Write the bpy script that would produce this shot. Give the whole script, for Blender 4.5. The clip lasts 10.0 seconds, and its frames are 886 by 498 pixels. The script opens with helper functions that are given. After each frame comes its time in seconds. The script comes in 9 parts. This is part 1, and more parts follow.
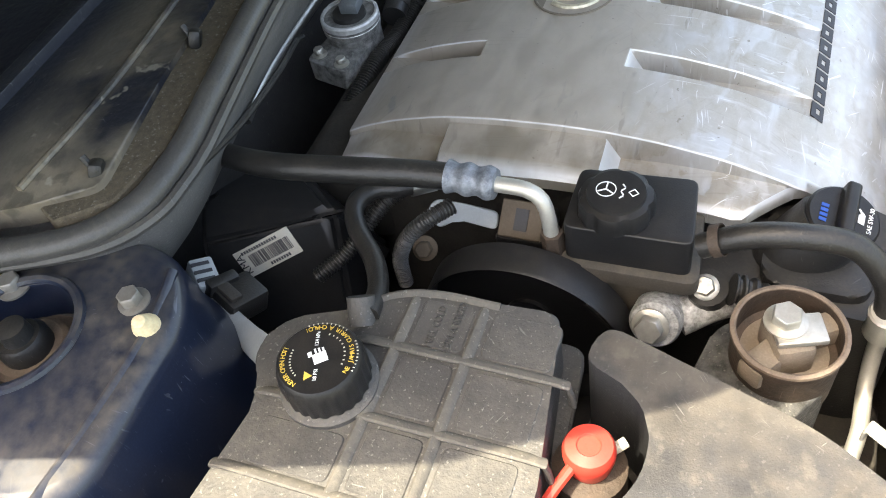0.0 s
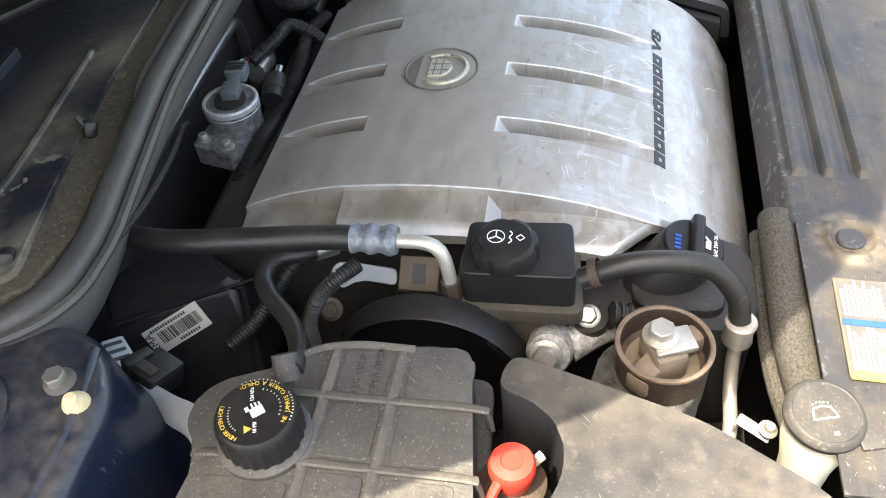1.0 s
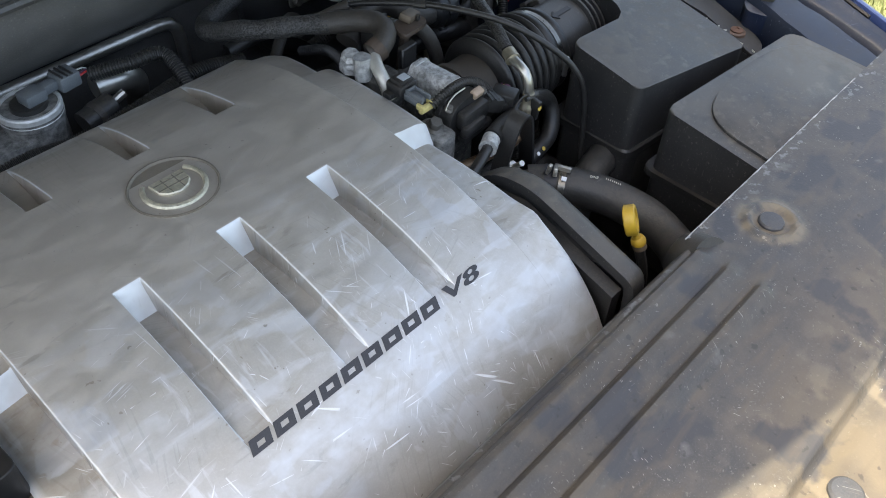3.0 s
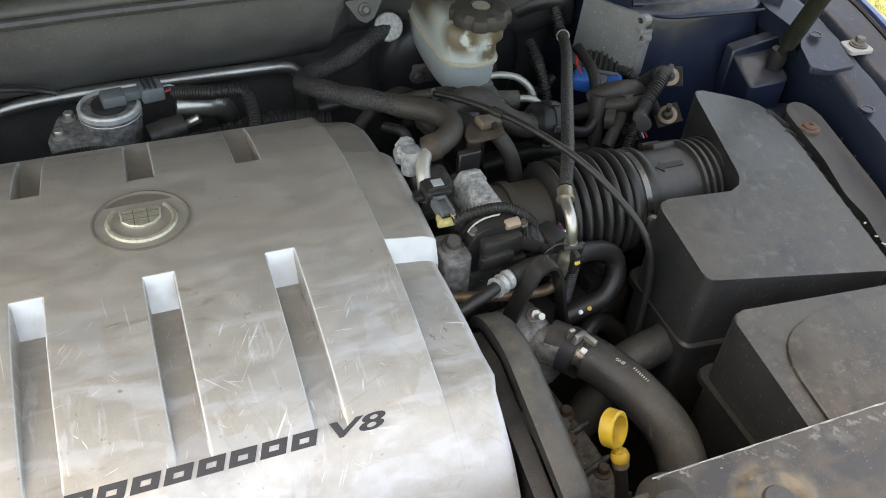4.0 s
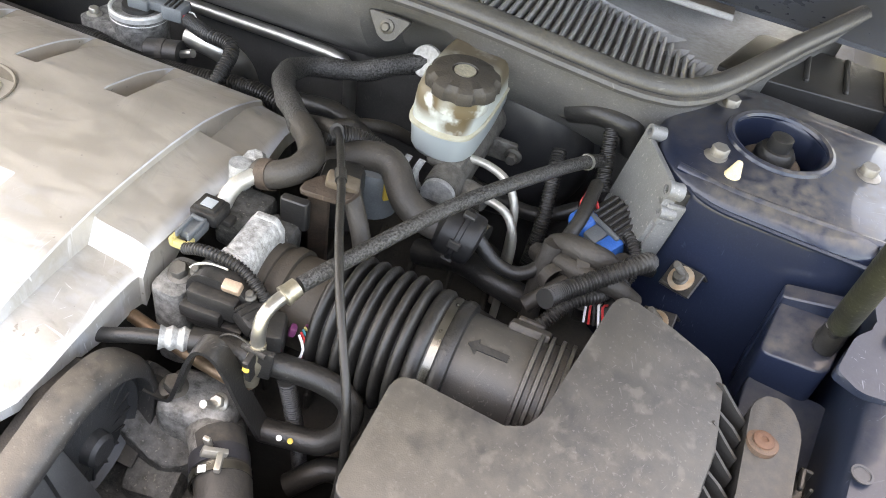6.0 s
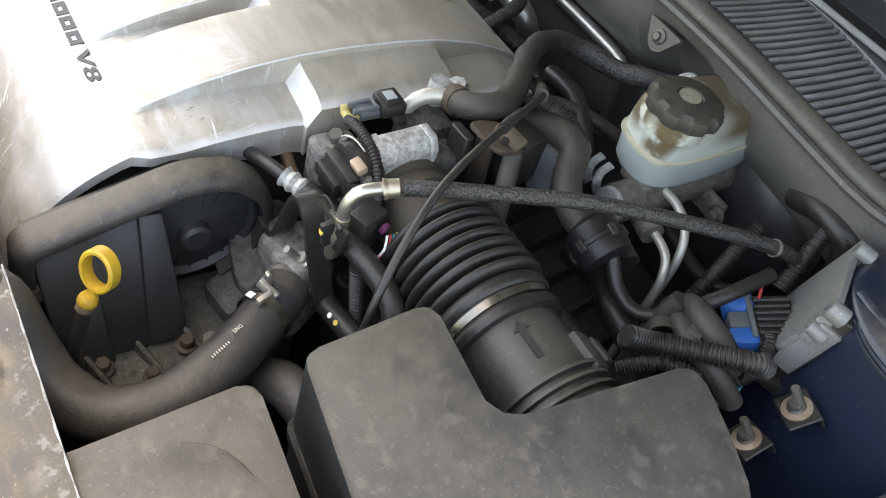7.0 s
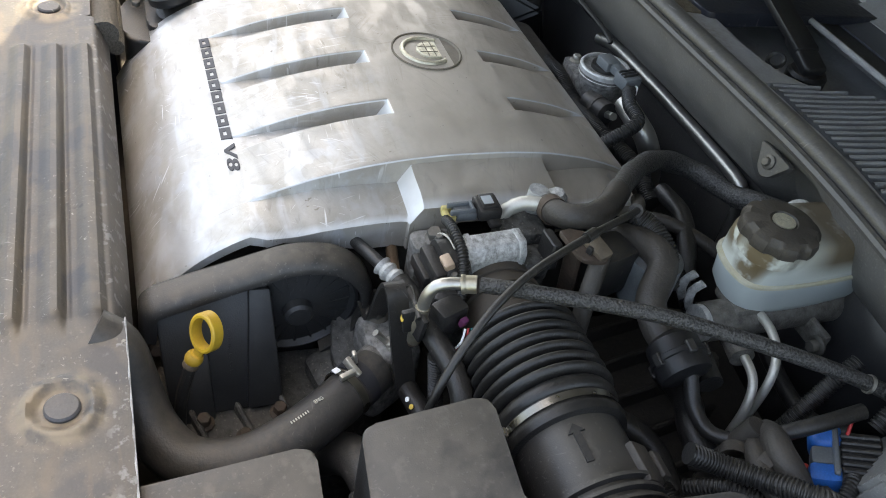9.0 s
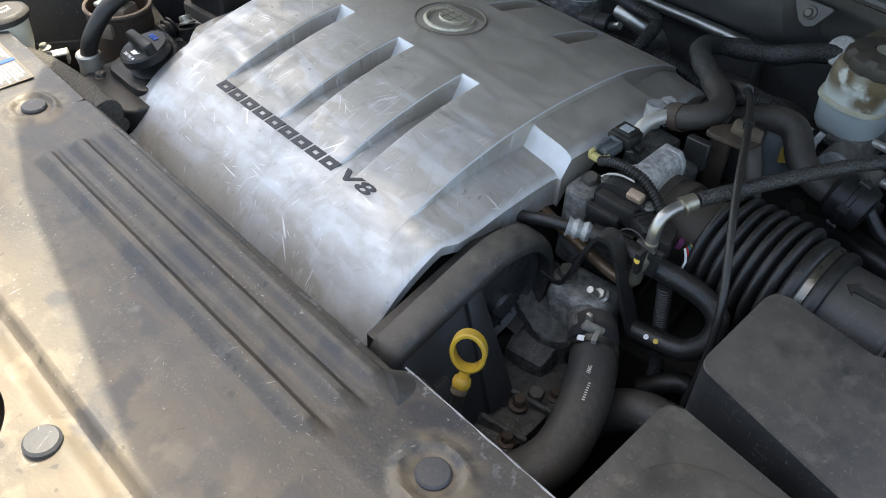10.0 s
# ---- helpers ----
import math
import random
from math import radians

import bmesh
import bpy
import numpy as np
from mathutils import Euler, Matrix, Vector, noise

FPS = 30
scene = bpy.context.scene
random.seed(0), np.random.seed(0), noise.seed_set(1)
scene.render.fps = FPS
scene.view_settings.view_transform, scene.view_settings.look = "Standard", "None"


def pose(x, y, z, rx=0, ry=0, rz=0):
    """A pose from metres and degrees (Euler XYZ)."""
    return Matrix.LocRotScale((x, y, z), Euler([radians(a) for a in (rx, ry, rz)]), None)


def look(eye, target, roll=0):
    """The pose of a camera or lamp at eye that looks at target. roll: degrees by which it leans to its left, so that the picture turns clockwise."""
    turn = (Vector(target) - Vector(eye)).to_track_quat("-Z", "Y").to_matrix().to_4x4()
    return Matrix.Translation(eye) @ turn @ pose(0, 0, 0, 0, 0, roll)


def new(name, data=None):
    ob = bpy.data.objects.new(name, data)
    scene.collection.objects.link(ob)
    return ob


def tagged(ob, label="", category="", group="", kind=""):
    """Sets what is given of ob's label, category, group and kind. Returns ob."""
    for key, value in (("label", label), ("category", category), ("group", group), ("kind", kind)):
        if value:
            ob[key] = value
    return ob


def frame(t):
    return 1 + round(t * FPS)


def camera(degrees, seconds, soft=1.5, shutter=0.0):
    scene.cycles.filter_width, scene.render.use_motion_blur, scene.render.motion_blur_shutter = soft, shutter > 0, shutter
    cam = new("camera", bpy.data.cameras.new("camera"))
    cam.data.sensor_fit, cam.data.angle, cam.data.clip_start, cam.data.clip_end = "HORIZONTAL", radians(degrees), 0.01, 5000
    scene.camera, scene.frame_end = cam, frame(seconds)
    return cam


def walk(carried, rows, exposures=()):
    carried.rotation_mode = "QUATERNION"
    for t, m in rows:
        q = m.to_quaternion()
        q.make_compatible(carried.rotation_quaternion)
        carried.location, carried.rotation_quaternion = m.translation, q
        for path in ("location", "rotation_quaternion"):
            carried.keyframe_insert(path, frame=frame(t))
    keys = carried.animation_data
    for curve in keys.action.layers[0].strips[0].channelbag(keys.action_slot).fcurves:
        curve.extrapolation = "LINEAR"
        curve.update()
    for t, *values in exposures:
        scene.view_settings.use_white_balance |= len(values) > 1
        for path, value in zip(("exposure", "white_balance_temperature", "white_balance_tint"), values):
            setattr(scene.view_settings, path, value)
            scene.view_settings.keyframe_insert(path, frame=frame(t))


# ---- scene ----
cam = camera(56.15, 10.0, 1.0)
PATH = [
    (0, (-0.7285, -0.1961, 1.4279), (-0.0552, 0.2014, 0.5176), -13.79),
    (0.5, (-0.7967, -0.1511, 1.4559), (-0.0261, 0.1392, 0.5830), -10.92),
    (1, (-0.7966, -0.1740, 1.4636), (0.0170, 0.0354, 0.6067), -7.15),
    (1.5, (-0.7493, -0.2929, 1.4508), (0.0539, -0.0481, 0.5935), -2.99),
    (2, (-0.6368, -0.4191, 1.4494), (0.1187, -0.1398, 0.5599), -0.42),
    (2.5, (-0.4131, -0.4552, 1.4428), (0.2942, -0.1242, 0.5317), 2.04),
    (2.7, (-0.3507, -0.4899, 1.4516), (0.3371, -0.0884, 0.5539), 2.98),
    (3.8, (-0.0427, -0.6482, 1.4239), (0.3443, 0.1534, 0.6191), 3.72),
    (4, (0.0126, -0.6082, 1.4231), (0.3779, 0.2041, 0.6190), 4.92),
    (4.5, (0.1825, -0.5986, 1.4156), (0.4393, 0.2720, 0.6306), 6.39),
    (5, (0.4051, -0.6359, 1.4268), (0.5066, 0.2862, 0.6657), 5.78),
    (5.2, (0.4610, -0.6100, 1.4201), (0.5105, 0.3176, 0.6604), 5.20),
    (6.3, (0.6600, -0.4276, 1.4035), (0.2993, 0.3364, 0.5513), 14.35),
    (6.5, (0.7240, -0.4165, 1.4115), (0.2525, 0.2708, 0.5482), 15.25),
    (7, (0.7466, -0.3768, 1.3873), (0.1627, 0.2118, 0.5198), 19.69),
    (7.5, (0.7819, -0.3318, 1.4170), (0.1054, 0.1665, 0.5603), 17.60),
    (8, (0.8235, -0.3088, 1.4399), (0.0584, 0.0828, 0.6024), 14.38),
    (8.5, (0.8044, -0.3091, 1.4288), (0.0266, 0.0716, 0.5981), 14.24),
    (9, (0.8104, -0.3261, 1.4232), (0.0140, 0.0693, 0.6174), 11.91),
    (9.5, (0.7470, -0.4514, 1.4052), (-0.0214, 0.0205, 0.6134), 5.64),
    (10, (0.6170, -0.6247, 1.3844), (-0.0015, 0.0050, 0.5714), 2.93),
]
EXPOSURES = [(0.0, 2.65, 7700, 5), (1.0, 2.64, 7700, 6), (1.5, 2.6, 7700, 5), (2.0, 2.17, 7000, 3), (2.5, 2.06, 6900, 5), (3.8, 2.6, 8800, 5), (4.5, 2.62, 9300, 8), (5.2, 3.05, 9300, 12), (6.3, 4.1, 9700, 11), (6.6, 3.75, 9500, 9), (7.5, 2.85, 8800, 6), (8.0, 2.6, 8600, 5), (8.5, 2.65, 8500, 4), (9.0, 2.72, 8300, 6), (9.5, 2.45, 7800, 4), (10.0, 2.10, 7300, 4)]
walk(cam, [(t, look(eye, target, roll)) for t, eye, target, roll in PATH], EXPOSURES)


# ---- light ----
SUN_WAY = Vector((-0.30, 0.24, 1.0)).normalized()   # towards the sun
SUN_ELEV = math.asin(SUN_WAY.z)
SUN_ROT = math.atan2(SUN_WAY.x, SUN_WAY.y)
world = bpy.data.worlds.new("world")
scene.world = world
world.use_nodes = True
_wn = world.node_tree.nodes
_sky = _wn.new("ShaderNodeTexSky")
_sky.sky_type, _sky.sun_disc = "NISHITA", False
_sky.sun_elevation, _sky.sun_rotation = SUN_ELEV, SUN_ROT
_sky.dust_density, _sky.air_density, _sky.ozone_density = 4.0, 0.8, 0.5
world.node_tree.links.new(_sky.outputs[0], _wn["Background"].inputs[0])
_wn["Background"].inputs[1].default_value = 0.15
sun = new("sun", bpy.data.lights.new("sun", "SUN"))
sun.data.energy, sun.data.angle, sun.data.color = 2.2, radians(0.6), (1.0, 0.95, 0.87)
sun.matrix_world = look((0, 0, 6), Vector((0, 0, 6)) - SUN_WAY)


# ---- materials ----
def product(N, L, a, b):
    x = N.new("ShaderNodeMath")
    x.operation = "MULTIPLY"
    L.new(a, x.inputs[0])
    L.new(b, x.inputs[1])
    return x.outputs[0]


def scratch_lines(N, L, geo, cell, across, along, lo, hi):
    """Short thin scratches whose direction changes from patch to patch."""
    vor = N.new("ShaderNodeTexVoronoi")
    vor.inputs["Scale"].default_value = cell
    L.new(geo.outputs["Position"], vor.inputs["Vector"])
    col = N.new("ShaderNodeSeparateColor")
    L.new(vor.outputs["Color"], col.inputs[0])
    turn = N.new("ShaderNodeMath")
    turn.operation = "MULTIPLY"
    turn.inputs[1].default_value = 6.283
    L.new(col.outputs[0], turn.inputs[0])
    rot = N.new("ShaderNodeVectorRotate")
    rot.rotation_type = "Z_AXIS"
    L.new(geo.outputs["Position"], rot.inputs["Vector"])
    L.new(turn.outputs[0], rot.inputs["Angle"])
    mp = N.new("ShaderNodeMapping")
    mp.inputs["Scale"].default_value = (across, along, along)
    L.new(rot.outputs[0], mp.inputs["Vector"])
    n = N.new("ShaderNodeTexNoise")
    n.inputs["Scale"].default_value, n.inputs["Detail"].default_value = 1.0, 1.0
    L.new(mp.outputs[0], n.inputs["Vector"])
    r = N.new("ShaderNodeMapRange")
    r.inputs["From Min"].default_value, r.inputs["From Max"].default_value = lo, hi
    L.new(n.outputs["Fac"], r.inputs["Value"])
    return r.outputs[0]


def mat(name, color, rough=0.6, metal=0.0, color2=None, scale=30.0, contrast=0.5, bump=0.0, bump_scale=200.0,
        dust=0.0, dust_color=(0.22, 0.17, 0.11), dust_scale=9.0, coat=0.0, stretch=(1, 1, 1), spec=0.5, speck=0.0, extra=None, scuff=0.0, scuff_color=(0.42, 0.41, 0.38), grain=0.2, up_from=0.0, dust_range=(0.30, 0.68), rough_var=None):
    """A procedural surface: base colour varied at two scales, dust on upward faces, fine relief."""
    m = bpy.data.materials.new(name)
    m.use_nodes = True
    nt = m.node_tree
    N, L = nt.nodes, nt.links
    bsdf = N["Principled BSDF"]
    bsdf.inputs["Roughness"].default_value = rough
    bsdf.inputs["Metallic"].default_value = metal
    bsdf.inputs["Coat Weight"].default_value = coat
    bsdf.inputs["Specular IOR Level"].default_value = spec
    geo = N.new("ShaderNodeNewGeometry")
    mp = N.new("ShaderNodeMapping")
    mp.inputs["Scale"].default_value = stretch
    L.new(geo.outputs["Position"], mp.inputs["Vector"])

    def noise_node(sc, detail=6.0):
        n = N.new("ShaderNodeTexNoise")
        n.inputs["Scale"].default_value, n.inputs["Detail"].default_value = sc, detail
        L.new(mp.outputs[0], n.inputs["Vector"])
        return n

    def mix(fac, a, b):
        x = N.new("ShaderNodeMix")
        x.data_type = "RGBA"
        for sock, v in ((x.inputs[0], fac), (x.inputs[6], a), (x.inputs[7], b)):
            if isinstance(v, (int, float)):
                sock.default_value = v
            elif isinstance(v, tuple):
                sock.default_value = (*v, 1)
            else:
                L.new(v, sock)
        return x.outputs[2]

    def ramp(value, lo, hi, out=1.0):
        r = N.new("ShaderNodeMapRange")
        r.inputs["From Min"].default_value, r.inputs["From Max"].default_value = lo, hi
        r.inputs["To Max"].default_value = out
        L.new(value, r.inputs["Value"])
        return r.outputs[0]

    c2 = color2 or tuple(min(1.0, c * 1.5) for c in color)
    n1 = noise_node(scale)
    base = mix(ramp(n1.outputs["Fac"], 0.5 - 0.25 / max(contrast, 0.05) * 0.5, 0.5 + 0.25 / max(contrast, 0.05) * 0.5), color, c2)
    if grain:
        base = mix(ramp(noise_node(620.0, 2.0).outputs["Fac"], 0.45, 0.68, grain), base, tuple(min(1.0, c * 1.5 + 0.006) for c in c2))
    if scuff:
        patch = ramp(noise_node(13.0, 3.0).outputs["Fac"], 0.48, 0.60, scuff)
        base = mix(product(N, L, patch, scratch_lines(N, L, geo, 24.0, 520.0, 45.0, 0.70, 0.76)), base, scuff_color)
        base = mix(product(N, L, patch, scratch_lines(N, L, geo, 55.0, 900.0, 120.0, 0.70, 0.76)), base, scuff_color)
    if speck:
        n4 = noise_node(330.0, 2.0)
        base = mix(ramp(n4.outputs["Fac"], 0.63, 0.72, speck), base, (0.55, 0.52, 0.46))
    if extra:
        base = extra(N, L, mix, ramp, noise_node, geo, base)
    fac = None
    if dust:
        n2 = noise_node(dust_scale)
        n3 = noise_node(dust_scale * 11)
        sep = N.new("ShaderNodeSeparateXYZ")
        L.new(geo.outputs["Normal"], sep.inputs[0])
        up = ramp(sep.outputs["Z"], up_from, 0.9)
        a = N.new("ShaderNodeMath"); a.operation = "MULTIPLY"
        L.new(ramp(n2.outputs["Fac"], *dust_range), a.inputs[0]); L.new(up, a.inputs[1])
        b = N.new("ShaderNodeMath"); b.operation = "MULTIPLY"
        L.new(a.outputs[0], b.inputs[0]); L.new(ramp(n3.outputs["Fac"], 0.25, 0.7, dust), b.inputs[1])
        fac = b.outputs[0]
        base = mix(fac, base, dust_color)
        r2 = N.new("ShaderNodeMapRange")
        r2.inputs["To Min"].default_value, r2.inputs["To Max"].default_value = rough, 0.95
        L.new(fac, r2.inputs["Value"])
        L.new(r2.outputs[0], bsdf.inputs["Roughness"])
        if metal:
            r3 = N.new("ShaderNodeMapRange")
            r3.inputs["To Min"].default_value, r3.inputs["To Max"].default_value = metal, 0.0
            L.new(fac, r3.inputs["Value"])
            L.new(r3.outputs[0], bsdf.inputs["Metallic"])
    if rough_var:
        add = N.new("ShaderNodeMath")
        add.operation = "ADD"
        add.use_clamp = True
        L.new(rough_var(N, L, geo, ramp), add.inputs[0])
        if bsdf.inputs["Roughness"].is_linked:
            L.new(bsdf.inputs["Roughness"].links[0].from_socket, add.inputs[1])
        else:
            add.inputs[1].default_value = rough
        L.new(add.outputs[0], bsdf.inputs["Roughness"])
    L.new(base, bsdf.inputs["Base Color"])
    if bump:
        nb = noise_node(bump_scale, 3.0)
        bp = N.new("ShaderNodeBump")
        bp.inputs["Strength"].default_value, bp.inputs["Distance"].default_value = bump, 0.0015
        L.new(nb.outputs["Fac"], bp.inputs["Height"])
        L.new(bp.outputs[0], bsdf.inputs["Normal"])
    return m


def lid_stains(N, L, mix, ramp, noise_node, geo, base):
    """Broad dusty patches, dark wiped streaks and small pale marks on top of plastic lids."""
    sep = N.new("ShaderNodeSeparateXYZ")
    L.new(geo.outputs["Normal"], sep.inputs[0])
    up = ramp(sep.outputs["Z"], 0.45, 0.85)
    base = mix(product(N, L, up, ramp(noise_node(4.5, 5.0).outputs["Fac"], 0.40, 0.60, 0.62)), base, (0.088, 0.078, 0.063))
    base = mix(ramp(noise_node(19.0, 6.0).outputs["Fac"], 0.57, 0.64, 0.5), base, (0.018, 0.018, 0.019))
    base = mix(product(N, L, up, ramp(noise_node(60.0, 6.0).outputs["Fac"], 0.58, 0.68, 0.5)), base, (0.12, 0.108, 0.09))
    return base


DUST = (0.20, 0.155, 0.105)
M_BLACK = mat("black_plastic", (0.017, 0.0165, 0.016), 0.38, scale=60, bump=0.2, bump_scale=500, dust=0.35, dust_color=(0.12, 0.098, 0.07), dust_scale=30, scuff=0.35, scuff_color=(0.2, 0.19, 0.17), grain=0.12)
M_BLACKCLEAN = mat("clean_black_plastic", (0.011, 0.011, 0.0115), 0.36, spec=0.35, scale=80, bump=0.1, bump_scale=900, dust=0.08, dust_color=DUST)
M_AIRBOX = mat("airbox_plastic", (0.023, 0.0225, 0.0225), 0.38, scale=25, bump=0.12, bump_scale=900, dust=0.6, dust_color=(0.16, 0.136, 0.104), dust_scale=7, speck=0.12, scuff=0.45, scuff_color=(0.22, 0.21, 0.19), extra=lid_stains)
M_TANK = mat("tank_plastic", (0.050, 0.048, 0.046), 0.5, scale=45, bump=0.4, bump_scale=400, dust=0.6, dust_color=(0.165, 0.150, 0.122), dust_scale=14, speck=0.30, scuff=0.35)
M_TANKRIB = mat("pale_dusty_tank_rib", (0.060, 0.056, 0.050), 0.6, scale=40, bump=0.35, bump_scale=350, dust=0.75, dust_color=(0.175, 0.156, 0.124), dust_scale=16, dust_range=(0.26, 0.60), speck=0.25)
M_COVERPL = mat("fuse_cover_plastic", (0.030, 0.030, 0.032), 0.5, scale=30, bump=0.25, bump_scale=700, dust=0.65, dust_color=(0.22, 0.185, 0.14), dust_scale=6, scuff=0.35, speck=0.1, extra=lid_stains)
M_RUBBER = mat("rubber", (0.014, 0.0135, 0.013), 0.36, scale=90, bump=0.25, bump_scale=500, dust=0.28, dust_color=(0.12, 0.098, 0.07), dust_scale=30, scuff=0.25, scuff_color=(0.2, 0.19, 0.17), grain=0.12)
M_HOSEDUST = mat("dusty_rubber", (0.032, 0.028, 0.024), 0.52, scale=60, bump=0.3, bump_scale=400, dust=0.45, dust_color=(0.12, 0.095, 0.065), dust_scale=40, scuff=0.3, scuff_color=(0.2, 0.18, 0.15))
M_SEAL = mat("seal_rubber", (0.050, 0.048, 0.046), 0.33, scale=40, bump=0.25, bump_scale=400, dust=0.5, dust_color=(0.17, 0.148, 0.112), dust_scale=16, scuff=0.2)
M_BRAID = mat("braided_sleeve", (0.007, 0.007, 0.0068), 0.45, color2=(0.075, 0.073, 0.07), scale=520, contrast=1.2, bump=1.0, bump_scale=520, dust=0.1, dust_color=DUST, grain=0.0)
M_CAST = mat("cast_aluminium", (0.30, 0.30, 0.29), 0.5, 0.4, (0.58, 0.58, 0.56), scale=150, contrast=0.6, bump=0.6, bump_scale=420, dust=0.45, dust_color=(0.17, 0.145, 0.11), dust_scale=22)
M_CASTDARK = mat("grimy_casting", (0.036, 0.035, 0.033), 0.6, 0.3, (0.12, 0.118, 0.11), scale=130, contrast=0.7, bump=0.8, bump_scale=240, dust=0.45, dust_color=(0.085, 0.072, 0.052), dust_scale=30, speck=0.3)
M_STEEL = mat("bare_steel", (0.55, 0.54, 0.50), 0.32, 0.9, (0.42, 0.40, 0.36), scale=70, bump=0.1, dust=0.2)
M_ALUPIPE = mat("aluminium_pipe", (0.62, 0.60, 0.54), 0.4, 0.6, (0.5, 0.48, 0.42), scale=60, bump=0.1, dust=0.25)
M_CRIMP = mat("crimped_ferrule", (0.11, 0.125, 0.15), 0.5, 0.4, (0.30, 0.32, 0.35), scale=150, bump=0.3, bump_scale=400)
M_CLAMP = mat("dull_clamp_steel", (0.25, 0.24, 0.215), 0.25, 0.95, (0.16, 0.15, 0.13), scale=60, bump=0.1, dust=0.3)
M_ZINC = mat("zinc_bolt", (0.60, 0.58, 0.52), 0.38, 0.7, (0.45, 0.42, 0.36), scale=120, bump=0.2)
M_RUST = mat("rusty_steel", (0.036, 0.028, 0.022), 0.65, 0.2, (0.085, 0.058, 0.041), scale=55, bump=0.5, bump_scale=260, dust=0.4, dust_color=(0.16, 0.115, 0.08), scuff=0.4, scuff_color=(0.2, 0.15, 0.11))
M_BLUE = mat("navy_body_paint", (0.010, 0.0150, 0.031), 0.28, 0.0, (0.014, 0.0205, 0.041), scale=8, bump=0.10, bump_scale=60, coat=0.3, dust=0.95, dust_color=(0.125, 0.110, 0.090), dust_scale=9, dust_range=(0.32, 0.60), up_from=0.45, scuff=0.45, scuff_color=(0.16, 0.18, 0.22), spec=0.45)
M_BLUEWING = mat("dusty_navy_wing_paint", (0.010, 0.015, 0.029), 0.42, 0.0, (0.014, 0.020, 0.036), scale=8, bump=0.10, bump_scale=60, coat=0.1, dust=0.6, dust_color=(0.075, 0.072, 0.070), dust_scale=11, dust_range=(0.34, 0.70), up_from=0.45, scuff=0.6, scuff_color=(0.16, 0.18, 0.22), spec=0.4)
M_BLUECLEAN = mat("glossy_navy_paint", (0.03, 0.05, 0.14), 0.18, 0.3, scale=6, coat=0.8, dust=0.15)
M_YELLOW = mat("yellow_plastic", (0.56, 0.36, 0.03), 0.42, color2=(0.44, 0.27, 0.03), scale=60, bump=0.1, dust=0.3, dust_color=(0.3, 0.22, 0.1), dust_scale=60)
M_RED = mat("red_plastic", (0.70, 0.05, 0.035), 0.42, color2=(0.60, 0.06, 0.04), scale=40, bump=0.1, dust=0.1)
M_WASHER = mat("washer_neck_plastic", (0.70, 0.66, 0.54), 0.5, scale=20, dust=0.3)
M_LIGHTGREY = mat("light_grey_plastic", (0.42, 0.45, 0.46), 0.45, color2=(0.34, 0.37, 0.38), scale=50, dust=0.2)
M_CONNBLUE = mat("blue_connector_plastic", (0.012, 0.12, 0.42), 0.4, scale=60, dust=0.3, dust_color=(0.12, 0.10, 0.08), dust_scale=60)
M_CONNTEAL = mat("teal_connector_plastic", (0.03, 0.22, 0.26), 0.4, scale=60)
M_PURPLE = mat("purple_plastic", (0.09, 0.02, 0.06), 0.45, scale=60)
M_PALEYELLOW = mat("pale_yellow_plastic", (0.48, 0.40, 0.16), 0.5, scale=60, dust=0.4)
M_WIRERED = mat("red_wire", (0.5, 0.03, 0.03), 0.5)
M_WHITE = mat("white_print", (0.78, 0.78, 0.76), 0.6)
M_PRINTYELLOW = mat("yellow_print", (0.55, 0.38, 0.07), 0.6, grain=0.0)
M_PRINTBLUE = mat("blue_print", (0.014, 0.065, 0.30), 0.6, grain=0.0)
M_INK = mat("dark_ink", (0.028, 0.028, 0.032), 0.5)
M_STICKER = mat("paper_sticker", (0.62, 0.61, 0.57), 0.5, color2=(0.6, 0.56, 0.44), scale=20, dust=0.15)
M_WOODTAN = mat("tan_foam_plug", (0.62, 0.50, 0.30), 0.8, scale=120, bump=0.4)
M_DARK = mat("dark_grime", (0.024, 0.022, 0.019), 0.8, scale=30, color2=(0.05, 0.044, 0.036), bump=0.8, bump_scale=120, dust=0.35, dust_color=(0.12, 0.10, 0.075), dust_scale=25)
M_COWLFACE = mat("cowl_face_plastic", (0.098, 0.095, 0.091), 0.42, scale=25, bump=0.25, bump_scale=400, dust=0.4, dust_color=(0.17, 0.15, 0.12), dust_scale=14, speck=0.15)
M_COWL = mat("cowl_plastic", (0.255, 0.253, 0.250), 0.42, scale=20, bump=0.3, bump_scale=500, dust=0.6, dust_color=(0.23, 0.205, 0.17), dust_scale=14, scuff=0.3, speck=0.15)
M_FOAM = mat("dusty_foam", (0.075, 0.060, 0.040), 0.95, color2=(0.15, 0.118, 0.075), scale=160, bump=0.8, bump_scale=350, speck=0.3)
M_MESH = mat("woven_foam_strip", (0.022, 0.021, 0.018), 0.9, color2=(0.11, 0.10, 0.085), scale=420, bump=0.8, bump_scale=600)
M_GLASS = mat("mottled_dark_windscreen", (0.05, 0.054, 0.064), 0.25, spec=0.8, scale=12, dust=0.5, dust_color=(0.18, 0.17, 0.15), dust_scale=8)
M_GRASS = mat("lawn", (0.085, 0.120, 0.035), 0.9, color2=(0.22, 0.215, 0.10), scale=3.5, bump=1.0, bump_scale=40)
M_BROWNPLATE = mat("brown_tin", (0.11, 0.085, 0.06), 0.6, 0.2, scale=60, bump=0.2, dust=0.4)


